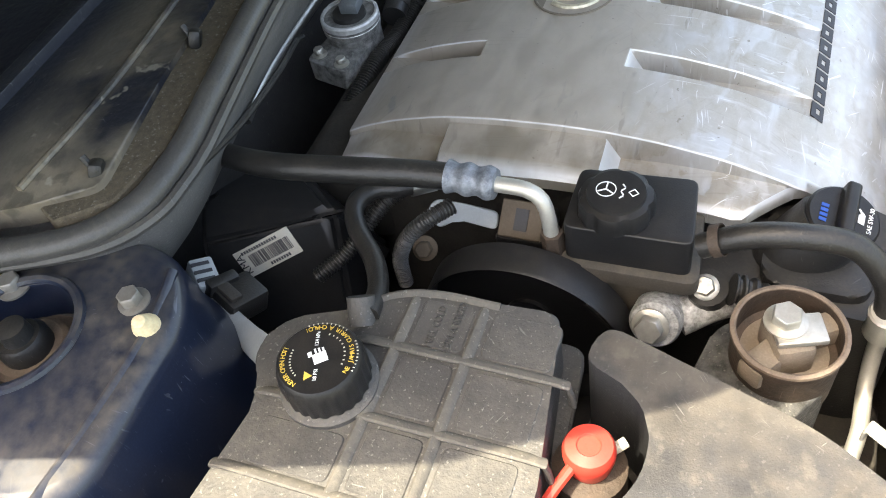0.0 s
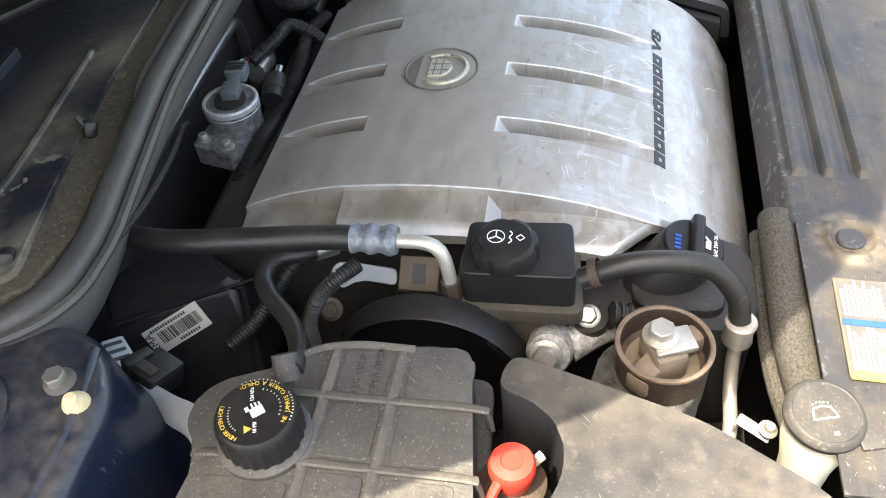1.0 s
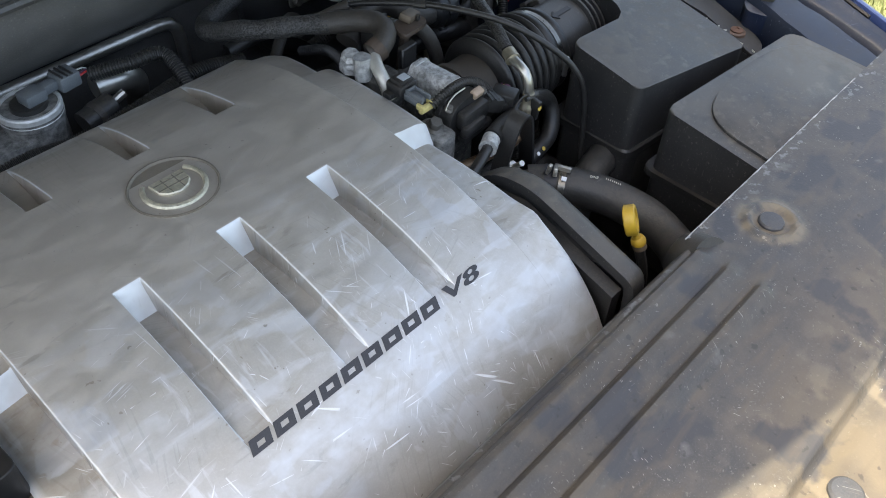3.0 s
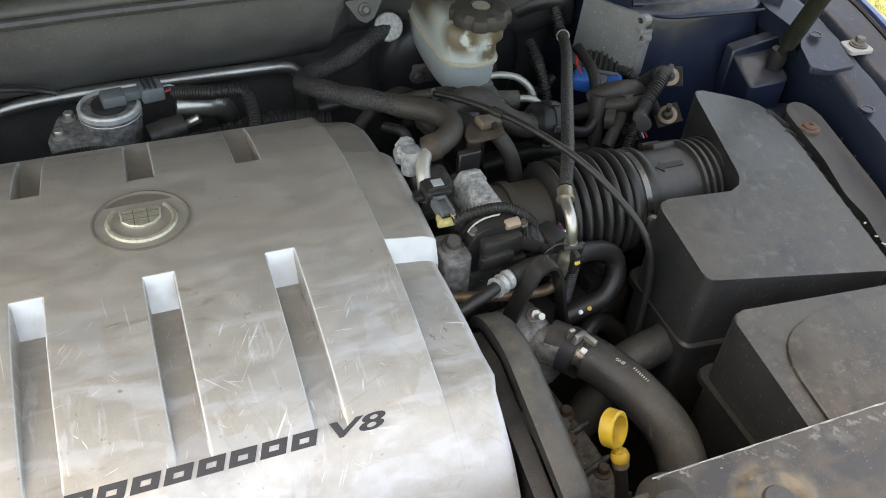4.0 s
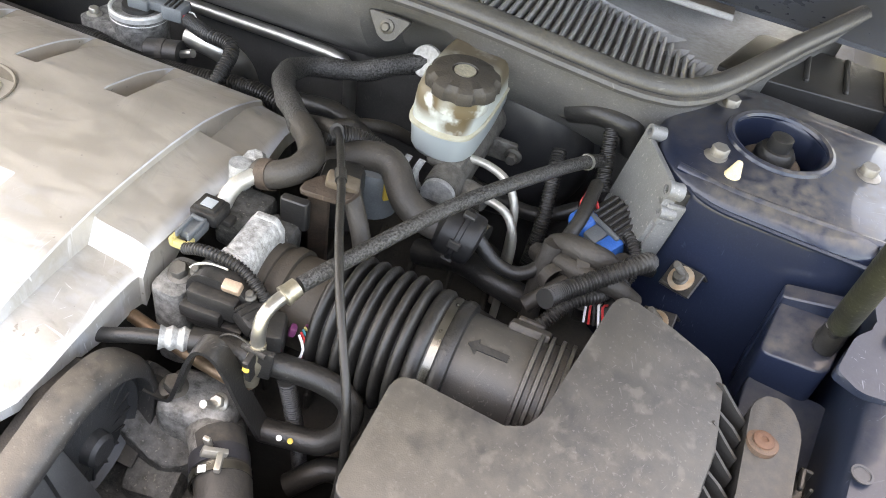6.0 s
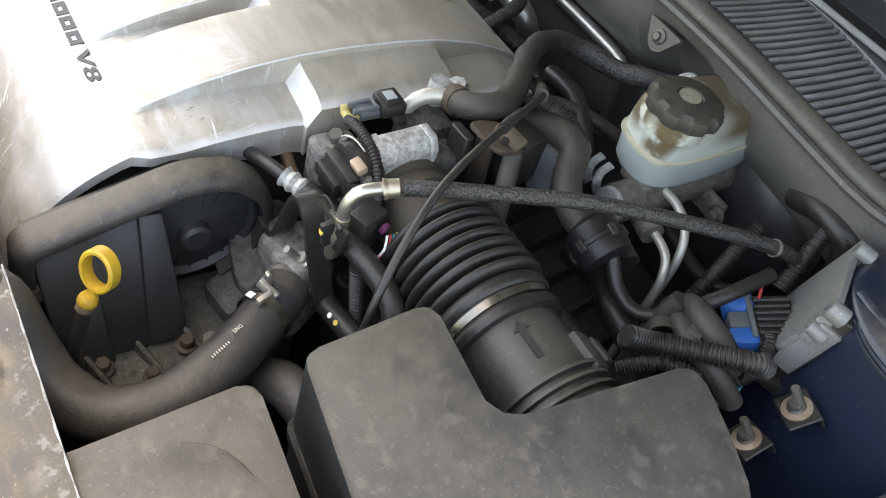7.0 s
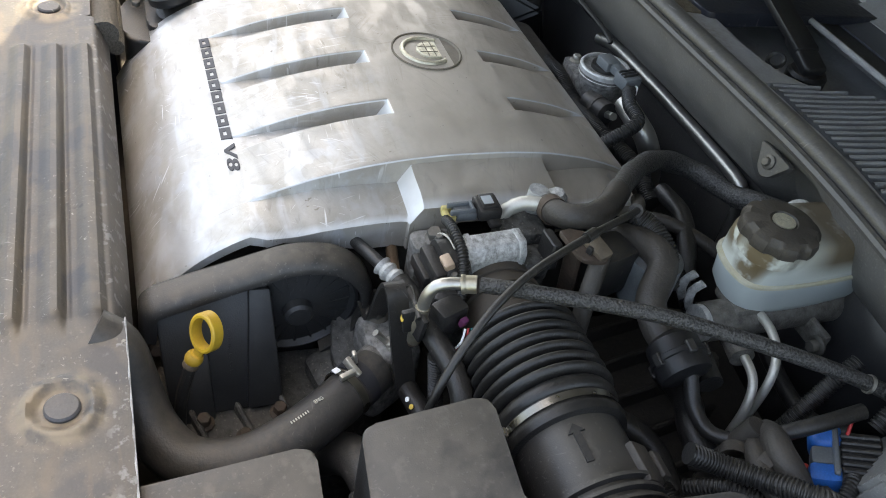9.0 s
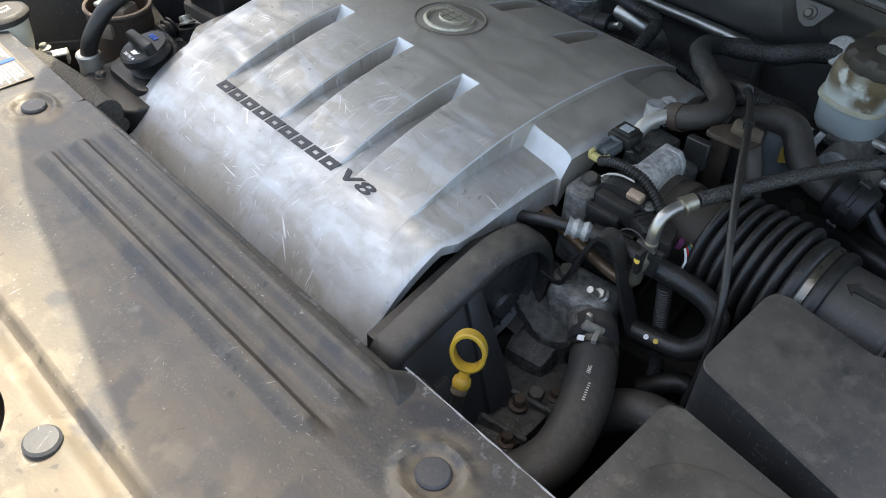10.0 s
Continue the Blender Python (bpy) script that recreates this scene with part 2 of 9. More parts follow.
def streaks(N, L, geo, scale, turn, lo, hi, ramp, out=1.0, detail=4.0):
    """Marks drawn out along one direction."""
    rot = N.new("ShaderNodeMapping")
    rot.inputs["Rotation"].default_value = (0, 0, radians(turn))
    rot.inputs["Scale"].default_value = scale
    L.new(geo.outputs["Position"], rot.inputs["Vector"])
    n = N.new("ShaderNodeTexNoise")
    n.inputs["Scale"].default_value, n.inputs["Detail"].default_value, n.inputs["Distortion"].default_value = 1.0, detail, 0.6
    L.new(rot.outputs[0], n.inputs["Vector"])
    return ramp(n.outputs["Fac"], lo, hi, out)


def cover_wear_and_highlights(N, L, mix, ramp, noise_node, geo, base):
    """Brown film at the back, streaky pale wash marks and scratches towards the front, a few dark smears, painted
    highlights on rims and end faces.
    """
    sep = N.new("ShaderNodeSeparateXYZ")
    L.new(geo.outputs["Position"], sep.inputs[0])
    front = ramp(sep.outputs["Y"], -0.05, -0.17)
    base = mix(ramp(sep.outputs["Y"], -0.22, -0.02, 0.65), base, (0.47, 0.405, 0.325))
    low = product(N, L, ramp(sep.outputs["X"], -0.205, -0.208), ramp(noise_node(22.0, 6.0).outputs["Fac"], 0.40, 0.58, 0.75))
    base = mix(low, base, (0.27, 0.235, 0.18))
    sooty = product(N, L, streaks(N, L, geo, (30.0, 110.0, 30.0), 8.0, 0.60, 0.68, ramp, 0.5), ramp(noise_node(7.0, 2.0).outputs["Fac"], 0.50, 0.60))
    base = mix(sooty, base, (0.20, 0.185, 0.155))
    base = mix(ramp(noise_node(34.0, 7.0).outputs["Fac"], 0.50, 0.66, 0.25), base, (0.32, 0.285, 0.23))
    base = mix(product(N, L, front, ramp(noise_node(9.0, 8.0).outputs["Fac"], 0.46, 0.62, 0.40)), base, (0.56, 0.58, 0.60))
    wash = product(N, L, front, streaks(N, L, geo, (16.0, 52.0, 20.0), 25.0, 0.53, 0.63, ramp, 0.6, 7.0))
    base = mix(wash, base, (0.60, 0.615, 0.63))
    wipe = product(N, L, front, streaks(N, L, geo, (120.0, 22.0, 40.0), -12.0, 0.58, 0.66, ramp, 0.6, 5.0))
    base = mix(product(N, L, wipe, ramp(noise_node(8.0, 2.0).outputs["Fac"], 0.46, 0.56)), base, (0.66, 0.67, 0.685))
    base = mix(product(N, L, front, ramp(noise_node(15.0, 5.0).outputs["Fac"], 0.575, 0.595, 0.5)), base, (0.56, 0.58, 0.61))
    patch = product(N, L, front, ramp(noise_node(10.0, 2.0).outputs["Fac"], 0.42, 0.54))
    base = mix(product(N, L, patch, scratch_lines(N, L, geo, 9.0, 330.0, 15.0, 0.715, 0.75)), base, (0.84, 0.85, 0.86))
    base = mix(product(N, L, patch, scratch_lines(N, L, geo, 30.0, 560.0, 40.0, 0.72, 0.75)), base, (0.80, 0.81, 0.82))
    base = mix(product(N, L, patch, scratch_lines(N, L, geo, 17.0, 700.0, 30.0, 0.72, 0.75)), base, (0.80, 0.81, 0.82))
    base = mix(ramp(noise_node(24.0, 2.0).outputs["Fac"], 0.71, 0.75, 0.4), base, (0.19, 0.21, 0.23))
    base = mix(ramp(noise_node(150.0, 2.0).outputs["Fac"], 0.72, 0.76, 0.6), base, (0.15, 0.13, 0.10))
    # paler colour on rounded rims and steep end faces stands in for sky highlights
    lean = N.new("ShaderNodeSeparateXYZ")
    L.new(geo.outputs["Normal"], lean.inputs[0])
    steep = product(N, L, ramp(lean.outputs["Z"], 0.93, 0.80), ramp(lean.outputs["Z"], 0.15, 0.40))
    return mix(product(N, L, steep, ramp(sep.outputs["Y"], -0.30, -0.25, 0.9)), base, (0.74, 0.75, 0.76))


def wiped_gloss(N, L, geo, ramp):
    """Gloss that changes in wiped streaks and fine scratches."""
    a = streaks(N, L, geo, (22.0, 60.0, 30.0), 18.0, 0.42, 0.58, ramp, 0.27, 6.0)
    b = product(N, L, scratch_lines(N, L, geo, 12.0, 420.0, 18.0, 0.60, 0.66), streaks(N, L, geo, (9.0, 9.0, 9.0), 0.0, 0.42, 0.55, ramp, 0.25))
    x = N.new("ShaderNodeMath")
    x.operation = "ADD"
    L.new(a, x.inputs[0])
    L.new(b, x.inputs[1])
    return x.outputs[0]


def cover_material():
    """Silver-painted plastic under brown dust."""
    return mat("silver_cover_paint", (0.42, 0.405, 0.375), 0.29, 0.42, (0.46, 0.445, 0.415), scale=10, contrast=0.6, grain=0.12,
               bump=0.03, bump_scale=700, dust=0.45, dust_color=(0.34, 0.295, 0.225), dust_scale=7.0, extra=cover_wear_and_highlights, rough_var=wiped_gloss)


def near_point(N, L, geo, place, lo, hi, ramp, out=1.0):
    """1 close to a place, fading with distance from hi to lo."""
    d = N.new("ShaderNodeVectorMath")
    d.operation = "DISTANCE"
    d.inputs[1].default_value = place
    L.new(geo.outputs["Position"], d.inputs[0])
    return ramp(d.outputs["Value"], lo, hi, out)


def shroud_wear(N, L, mix, ramp, noise_node, geo, base):
    """Fine brown dirt, tan front, dark damp blots, white scuffs and a worn rear rim."""
    sep = N.new("ShaderNodeSeparateXYZ")
    L.new(geo.outputs["Position"], sep.inputs[0])
    front = ramp(sep.outputs["Y"], -0.47, -0.58)
    base = mix(ramp(noise_node(7.0, 6.0).outputs["Fac"], 0.38, 0.66, 0.7), base, (0.078, 0.064, 0.047))
    base = mix(ramp(noise_node(46.0, 8.0).outputs["Fac"], 0.46, 0.66, 0.5), base, (0.092, 0.080, 0.064))
    base = mix(product(N, L, front, ramp(noise_node(10.0, 7.0).outputs["Fac"], 0.34, 0.54, 0.8)), base, (0.165, 0.130, 0.085))
    base = mix(product(N, L, front, ramp(noise_node(34.0, 7.0).outputs["Fac"], 0.52, 0.62, 0.6)), base, (0.23, 0.19, 0.135))
    base = mix(ramp(noise_node(14.0, 6.0).outputs["Fac"], 0.55, 0.60, 0.75), base, (0.034, 0.036, 0.043))
    base = mix(ramp(noise_node(26.0, 6.0).outputs["Fac"], 0.66, 0.74, 0.35), base, (0.18, 0.178, 0.17))
    patch = ramp(noise_node(17.0, 3.0).outputs["Fac"], 0.50, 0.60)
    base = mix(product(N, L, patch, scratch_lines(N, L, geo, 12.0, 300.0, 20.0, 0.77, 0.82)), base, (0.26, 0.25, 0.235))
    base = mix(product(N, L, patch, scratch_lines(N, L, geo, 60.0, 800.0, 160.0, 0.70, 0.76)), base, (0.26, 0.25, 0.23))
    base = mix(ramp(noise_node(120.0, 3.0).outputs["Fac"], 0.71, 0.75, 0.6), base, (0.30, 0.285, 0.25))
    base = mix(streaks(N, L, geo, (14.0, 70.0, 30.0), 4.0, 0.52, 0.66, ramp, 0.35, 7.0), base, (0.105, 0.082, 0.056))
    base = mix(ramp(noise_node(90.0, 3.0).outputs["Fac"], 0.66, 0.72, 0.6), base, (0.025, 0.024, 0.024))
    for at in ((-0.206, -0.411, 0.886), (0.398, -0.400, 0.886)):
        ring = near_point(N, L, geo, at, 0.040, 0.030, ramp)
        base = mix(product(N, L, ring, ramp(noise_node(60.0, 5.0).outputs["Fac"], 0.36, 0.58, 0.8)), base, (0.17, 0.14, 0.10))
    rim = ramp(sep.outputs["Y"], -0.374, -0.360)
    base = mix(product(N, L, rim, ramp(noise_node(95.0, 4.0).outputs["Fac"], 0.58, 0.64, 0.55)), base, (0.24, 0.242, 0.25))
    return base


M_SHROUD = mat("dusty_shroud_plastic", (0.038, 0.038, 0.039), 0.48, scale=18, bump=0.15, bump_scale=350, grain=0.25, speck=0.12, extra=shroud_wear)


def fluid_stains(N, L, mix, ramp, noise_node, geo, base):
    """Yellow-brown spilt fluid and dirt round the neck and over the rear shoulder."""
    sep = N.new("ShaderNodeSeparateXYZ")
    L.new(geo.outputs["Position"], sep.inputs[0])
    rear = ramp(sep.outputs["Y"], 0.222, 0.262)
    up = ramp(sep.outputs["Z"], 0.938, 0.956)
    base = mix(product(N, L, product(N, L, rear, up), ramp(noise_node(30.0, 5.0).outputs["Fac"], 0.20, 0.42, 0.95)), base, (0.10, 0.072, 0.040))
    for at, size in (((0.372, 0.190, 0.966), 0.030), ((0.408, 0.176, 0.945), 0.022), ((0.414, 0.178, 0.960), 0.024), ((0.400, 0.206, 0.978), 0.040)):
        spot = near_point(N, L, geo, at, size, size * 0.55, ramp)
        base = mix(product(N, L, spot, ramp(noise_node(55.0, 3.0).outputs["Fac"], 0.36, 0.50, 0.92)), base, (0.12, 0.085, 0.042))
    return base


M_WHITEPL = mat("translucent_white_plastic", (0.44, 0.47, 0.44), 0.4, color2=(0.52, 0.54, 0.49), scale=18, bump=0.1, grain=0.0, dust=0.25, dust_color=(0.30, 0.24, 0.15), dust_scale=40, extra=fluid_stains)
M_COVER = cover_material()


# ---- mesh helpers ----
def part(name, bm, material, parent, label="", smooth=35.0):
    """Links a bmesh in world coordinates as one mesh object under parent (None: top level)."""
    bmesh.ops.recalc_face_normals(bm, faces=bm.faces)
    me = bpy.data.meshes.new(name)
    bm.to_mesh(me)
    bm.free()
    me.materials.append(material)
    if smooth:
        me.shade_smooth()
        me.set_sharp_from_angle(angle=radians(smooth))
    ob = new(name, me)
    if parent is not None:
        ob.parent = parent
        ob.matrix_parent_inverse = world_of(parent).inverted()
    if label:
        tagged(ob, label)
    return ob


def world_of(ob):
    m = ob.matrix_basis
    while ob.parent:
        m = ob.parent.matrix_basis @ ob.matrix_parent_inverse @ m if not ob.parent.parent else m
        ob = ob.parent
        break
    return m


def thing(name, place, label, category, group="", kind=""):
    ob = new(name)
    ob.empty_display_size = 0.02
    ob.matrix_basis = Matrix.Translation(place)
    return tagged(ob, label, category, group, kind)


def box(size, at=None, bevel=0.003, seg=2, bm=None):
    """A bevelled box of that size, put at the matrix or place at."""
    bm = bm or bmesh.new()
    got = bmesh.ops.create_cube(bm, size=1.0)["verts"]
    bmesh.ops.scale(bm, vec=size, verts=got)
    if bevel:
        edges = list({e for v in got for e in v.link_edges})
        done = bmesh.ops.bevel(bm, geom=edges, offset=min(bevel, min(size) * 0.45), segments=seg, affect="EDGES", profile=0.5)
        got = list({v for f in done["faces"] for v in f.verts} | {v for v in got if v.is_valid})
    m = at if isinstance(at, Matrix) else Matrix.Translation(at or (0, 0, 0))
    bmesh.ops.transform(bm, matrix=m, verts=got)
    return bm


def prism(outline, z0, z1, bevel=0.006, seg=3, low_scale=1.0, m=None, tilt=None, bm=None):
    """An upright solid on a plan outline; its top rim is rounded. tilt(x, y) adds to the height of the top."""
    bm = bm or bmesh.new()
    cx = sum(p[0] for p in outline) / len(outline)
    cy = sum(p[1] for p in outline) / len(outline)
    top = [bm.verts.new((x, y, z1 + (tilt(x, y) if tilt else 0))) for x, y in outline]
    low = [bm.verts.new((cx + (x - cx) * low_scale, cy + (y - cy) * low_scale, z0)) for x, y in outline]
    n = len(outline)
    face = bm.faces.new(top)
    bm.faces.new(low[::-1])
    for i in range(n):
        bm.faces.new((top[i], low[i], low[(i + 1) % n], top[(i + 1) % n]))
    if bevel:
        bmesh.ops.bevel(bm, geom=list(face.edges) + [e for v in top for e in v.link_edges if e not in face.edges],
                        offset=bevel, segments=seg, affect="EDGES", profile=0.5, clamp_overlap=True)
    if m:
        bmesh.ops.transform(bm, matrix=m, verts=bm.verts)
    return bm


def rounded(points, r, seg=4):
    """A plan outline with its corners rounded; r is a radius or one for each corner."""
    out, n = [], len(points)
    for i, p in enumerate(points):
        rr = r[i] if isinstance(r, (list, tuple)) else r
        a, p, b = Vector(points[i - 1]), Vector(p), Vector(points[(i + 1) % n])
        if rr <= 0:
            out.append((p.x, p.y))
            continue
        u, v = (a - p), (b - p)
        k = min(rr, u.length * 0.45, v.length * 0.45)
        s, e = p + u.normalized() * k, p + v.normalized() * k
        for j in range(seg + 1):
            t = j / seg
            q = s.lerp(p, t).lerp(p.lerp(e, t), t)
            out.append((q.x, q.y))
    return out


def spline(points, step=0.006):
    """Points of a smooth line through the given ones."""
    P = [Vector(p) for p in points]
    P = [P[0] * 2 - P[1]] + P + [P[-1] * 2 - P[-2]]
    out = []
    for i in range(1, len(P) - 2):
        a, b, c, d = P[i - 1:i + 3]
        n = max(2, int((c - b).length / step))
        for j in range(n):
            t = j / n
            out.append(0.5 * (2 * b + (c - a) * t + (2 * a - 5 * b + 4 * c - d) * t * t + (3 * b - a - 3 * c + d) * t ** 3))
    out.append(P[-2])
    return out


def tube(points, r, n=12, step=0.006, ribs=0.0, pitch=0.006, bm=None, raw=False, flat=1.0):
    """A round hose along a smooth line. r: a radius or a function of 0..1. ribs: corrugation depth at that pitch."""
    bm = bm or bmesh.new()
    line = [Vector(p) for p in points] if raw else spline(points, min(step, pitch / 4) if ribs else step)
    length = [0.0]
    for a, b in zip(line, line[1:]):
        length.append(length[-1] + (b - a).length)
    side = None
    rings = []
    for i, p in enumerate(line):
        way = (line[min(i + 1, len(line) - 1)] - line[max(i - 1, 0)]).normalized()
        if side is None:
            side = way.orthogonal().normalized()
        side = (side - way * side.dot(way)).normalized()
        up = way.cross(side)
        t = length[i] / max(length[-1], 1e-6)
        rr = r(t) if callable(r) else r
        if ribs:
            rr += ribs * (1 if (length[i] / pitch) % 1 < 0.5 else -1) * 0.5
        rings.append([bm.verts.new(p + side * math.cos(a) * rr + up * math.sin(a) * rr * flat)
                      for a in (2 * math.pi * k / n for k in range(n))])
    for a, b in zip(rings, rings[1:]):
        for k in range(n):
            bm.faces.new((a[k], a[(k + 1) % n], b[(k + 1) % n], b[k]))
    bm.faces.new(rings[0][::-1])
    bm.faces.new(rings[-1])
    return bm


def lathe(profile, at=None, n=32, bm=None, closed=False, wobble=None):
    """Turns (radius, height) points round z; at: its matrix or place. wobble(angle, i): a factor on the radius."""
    bm = bm or bmesh.new()
    m = at if isinstance(at, Matrix) else Matrix.Translation(at or (0, 0, 0))
    rings = []
    for i, (r, z) in enumerate(profile):
        rings.append([bm.verts.new(m @ Vector((r * (wobble(a, i) if wobble else 1) * math.cos(a), r * (wobble(a, i) if wobble else 1) * math.sin(a), z)))
                      for a in (2 * math.pi * k / n for k in range(n))])
    for a, b in zip(rings, rings[1:]):
        for k in range(n):
            bm.faces.new((a[k], a[(k + 1) % n], b[(k + 1) % n], b[k]))
    if closed:
        for k in range(n):
            bm.faces.new((rings[-1][k], rings[-1][(k + 1) % n], rings[0][(k + 1) % n], rings[0][k]))
    else:
        bm.faces.new(rings[0][::-1])
        bm.faces.new(rings[-1])
    return bm


def aim(place, way, spin=0.0):
    """A matrix that puts local z along way at place."""
    return Matrix.Translation(place) @ Vector(way).to_track_quat("Z", "Y").to_matrix().to_4x4() @ pose(0, 0, 0, 0, 0, spin)


def hexbolt(at, r=0.009, h=0.008, flange=0.013, bm=None):
    """A flanged hex head whose seat is at the matrix at."""
    bm = lathe([(flange, 0), (flange, 0.0018), (r * 0.98, 0.0035)], at, 24, bm)
    hexa = [(r * 1.06 * math.cos(a), r * 1.06 * math.sin(a)) for a in (k * math.pi / 3 for k in range(6))]
    b2 = prism(hexa, 0.003, 0.003 + h, bevel=0.001, seg=1)
    bmesh.ops.transform(b2, matrix=at, verts=b2.verts)
    me = bpy.data.meshes.new("tmp")
    b2.to_mesh(me)
    b2.free()
    bm.from_mesh(me)
    bpy.data.meshes.remove(me)
    return bm


def join(*bms):
    a = bms[0]
    for b in bms[1:]:
        me = bpy.data.meshes.new("tmp")
        b.to_mesh(me)
        b.free()
        a.from_mesh(me)
        bpy.data.meshes.remove(me)
    return a


def sheet(fn, us, vs, thick=0.0):
    """A surface fn(u, v) over two lists of values, with thickness downwards along z."""
    bm = bmesh.new()
    g = [[bm.verts.new(fn(u, v)) for v in vs] for u in us]
    nu, nv = len(us), len(vs)
    for i in range(nu - 1):
        for j in range(nv - 1):
            bm.faces.new((g[i][j], g[i + 1][j], g[i + 1][j + 1], g[i][j + 1]))
    if thick:
        h = [[bm.verts.new(v.co - Vector((0, 0, thick))) for v in row] for row in g]
        for i in range(nu - 1):
            for j in range(nv - 1):
                bm.faces.new((h[i][j], h[i][j + 1], h[i + 1][j + 1], h[i + 1][j]))
        rim = [(i, 0) for i in range(nu)] + [(nu - 1, j) for j in range(1, nv)] + [(i, nv - 1) for i in range(nu - 2, -1, -1)] + [(0, j) for j in range(nv - 2, 0, -1)]
        for (a, b), (c, d) in zip(rim, rim[1:] + rim[:1]):
            bm.faces.new((g[a][b], h[a][b], h[c][d], g[c][d]))
    return bm


def words(text, size, m, shear=0.0, depth=0.0004, width=None, spacing=1.0):
    """Lettering in the built-in font, centred, as a bmesh at the matrix m."""
    cu = bpy.data.curves.new("lettering", "FONT")
    cu.body, cu.size, cu.shear, cu.extrude = text, size, shear, depth
    cu.align_x, cu.align_y = "CENTER", "CENTER"
    cu.space_character = spacing
    cu.resolution_u = 3
    ob = bpy.data.objects.new("lettering", cu)
    scene.collection.objects.link(ob)
    bpy.context.view_layer.update()
    me = bpy.data.meshes.new_from_object(ob.evaluated_get(bpy.context.evaluated_depsgraph_get()))
    bm = bmesh.new()
    bm.from_mesh(me)
    bpy.data.objects.remove(ob)
    bpy.data.curves.remove(cu)
    bpy.data.meshes.remove(me)
    if width:
        xs = [v.co.x for v in bm.verts]
        k = width / (max(xs) - min(xs))
        bmesh.ops.scale(bm, vec=(k, 1, 1), verts=bm.verts)
    bmesh.ops.transform(bm, matrix=m, verts=bm.verts)
    return bm


def smoothstep(a, b, x):
    t = min(1.0, max(0.0, (x - a) / (b - a)))
    return t * t * (3 - 2 * t)


def lerp_table(table, x):
    for (a, va), (b, vb) in zip(table, table[1:]):
        if x <= b:
            return va + (vb - va) * max(0.0, (x - a) / (b - a))
    return table[-1][1]


def spread(a, b, n):
    return [a + (b - a) * i / n for i in range(n + 1)]


# ---- setting: ground, bay walls, car body ----
def ground():
    bm = sheet(lambda u, v: (u, v, 0.0), spread(-250, 250, 20), spread(-250, 250, 20))
    tagged(part("ground", bm, M_GRASS, None), "sunlit yellow-green lawn with dry straw patches", "lawn", kind="structure")
    # blades near the car
    rnd = random.Random(4)
    verts, faces = [], []
    for _ in range(60000):
        x, y = 1.05 + 3.4 * rnd.random() ** 1.3, rnd.uniform(-1.6, 5.0)
        h, a, w = rnd.uniform(0.03, 0.16), rnd.uniform(0, 6.28), rnd.uniform(0.0012, 0.0035)
        lean = Vector((rnd.gauss(0, 0.045), rnd.gauss(0, 0.045), h))
        d = Vector((math.cos(a) * w, math.sin(a) * w, 0))
        p = Vector((x, y, 0))
        k = len(verts)
        verts += [p - d, p + d, p + lean]
        faces.append((k, k + 1, k + 2))
    me = bpy.data.meshes.new("grass")
    me.from_pydata(verts, [], faces)
    me.materials.append(M_GRASSBLADE)
    tagged(new("grass", me), "short sunlit grass blades, green and straw-coloured", "grass", kind="stuff")


M_GRASSBLADE = mat("grass_blade", (0.085, 0.135, 0.03), 0.7, color2=(0.27, 0.26, 0.12), scale=9)


def bay_walls():
    """The dark tub below and round the engine."""
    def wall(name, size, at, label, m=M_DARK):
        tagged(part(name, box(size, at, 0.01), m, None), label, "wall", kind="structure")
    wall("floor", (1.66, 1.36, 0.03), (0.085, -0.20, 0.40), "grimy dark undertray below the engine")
    wall("wall_rear", (1.25, 0.03, 0.55), (0.085, 0.385, 0.675), "black dusty bulkhead behind the engine", M_SEAL)
    wall("wall_bumper", (1.66, 0.04, 0.50), (0.085, -0.86, 0.62), "dark blue bumper skin ahead of the shroud", M_BLUE)
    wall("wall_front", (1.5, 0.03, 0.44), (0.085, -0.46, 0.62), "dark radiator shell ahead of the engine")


LIP = [(-0.62, 0.66), (-0.53, 0.46), (-0.495, 0.365), (-0.475, 0.310), (-0.450, 0.270), (-0.415, 0.248), (-0.36, 0.243), (-0.25, 0.256), (-0.15, 0.270), (0.0, 0.280),
       (0.3, 0.290), (0.46, 0.287), (0.55, 0.290), (0.595, 0.306), (0.625, 0.340), (0.652, 0.395), (0.69, 0.48), (0.78, 0.66)]


def lip(x):
    """Plan and height of the cowl's front lip at x."""
    y = sum(lerp_table(LIP, x + d) for d in (-0.012, -0.006, 0, 0.006, 0.012)) / 5
    return y, 1.008 - 0.022 * smoothstep(0.25, 0.60, abs(x - 0.085))


def cowl_z(x, y):
    y0, z0 = lip(x)
    v = max(0.0, y - y0)
    return z0 - 0.004 - 0.10 * v + 0.35 * max(0.0, v - 0.27) - 0.02 * smoothstep(0.0, 0.05, v) * smoothstep(0.2, 0.5, abs(x - 0.085))


def in_grille(x, y):
    """Front and rear ends of a grille slot at x."""
    return lip(x)[0] + 0.042 + 0.014 * smoothstep(0.3, 0.55, x), min(0.505 - 0.06 * smoothstep(0.54, 0.61, x), 0.36 + (x - 0.188) * 3.6)


def wiper_well(x, y):
    """How deep the rounded well round the wiper spindle lies in the cowl."""
    r = (max(0.0, abs(x - 0.08)) / 0.135) ** 3.2 + (max(0.0, 0.49 - y) / 0.137) ** 3.2
    return 0.040 * (1.0 - smoothstep(0.72, 1.05, r)) if y < 0.60 else 0.0


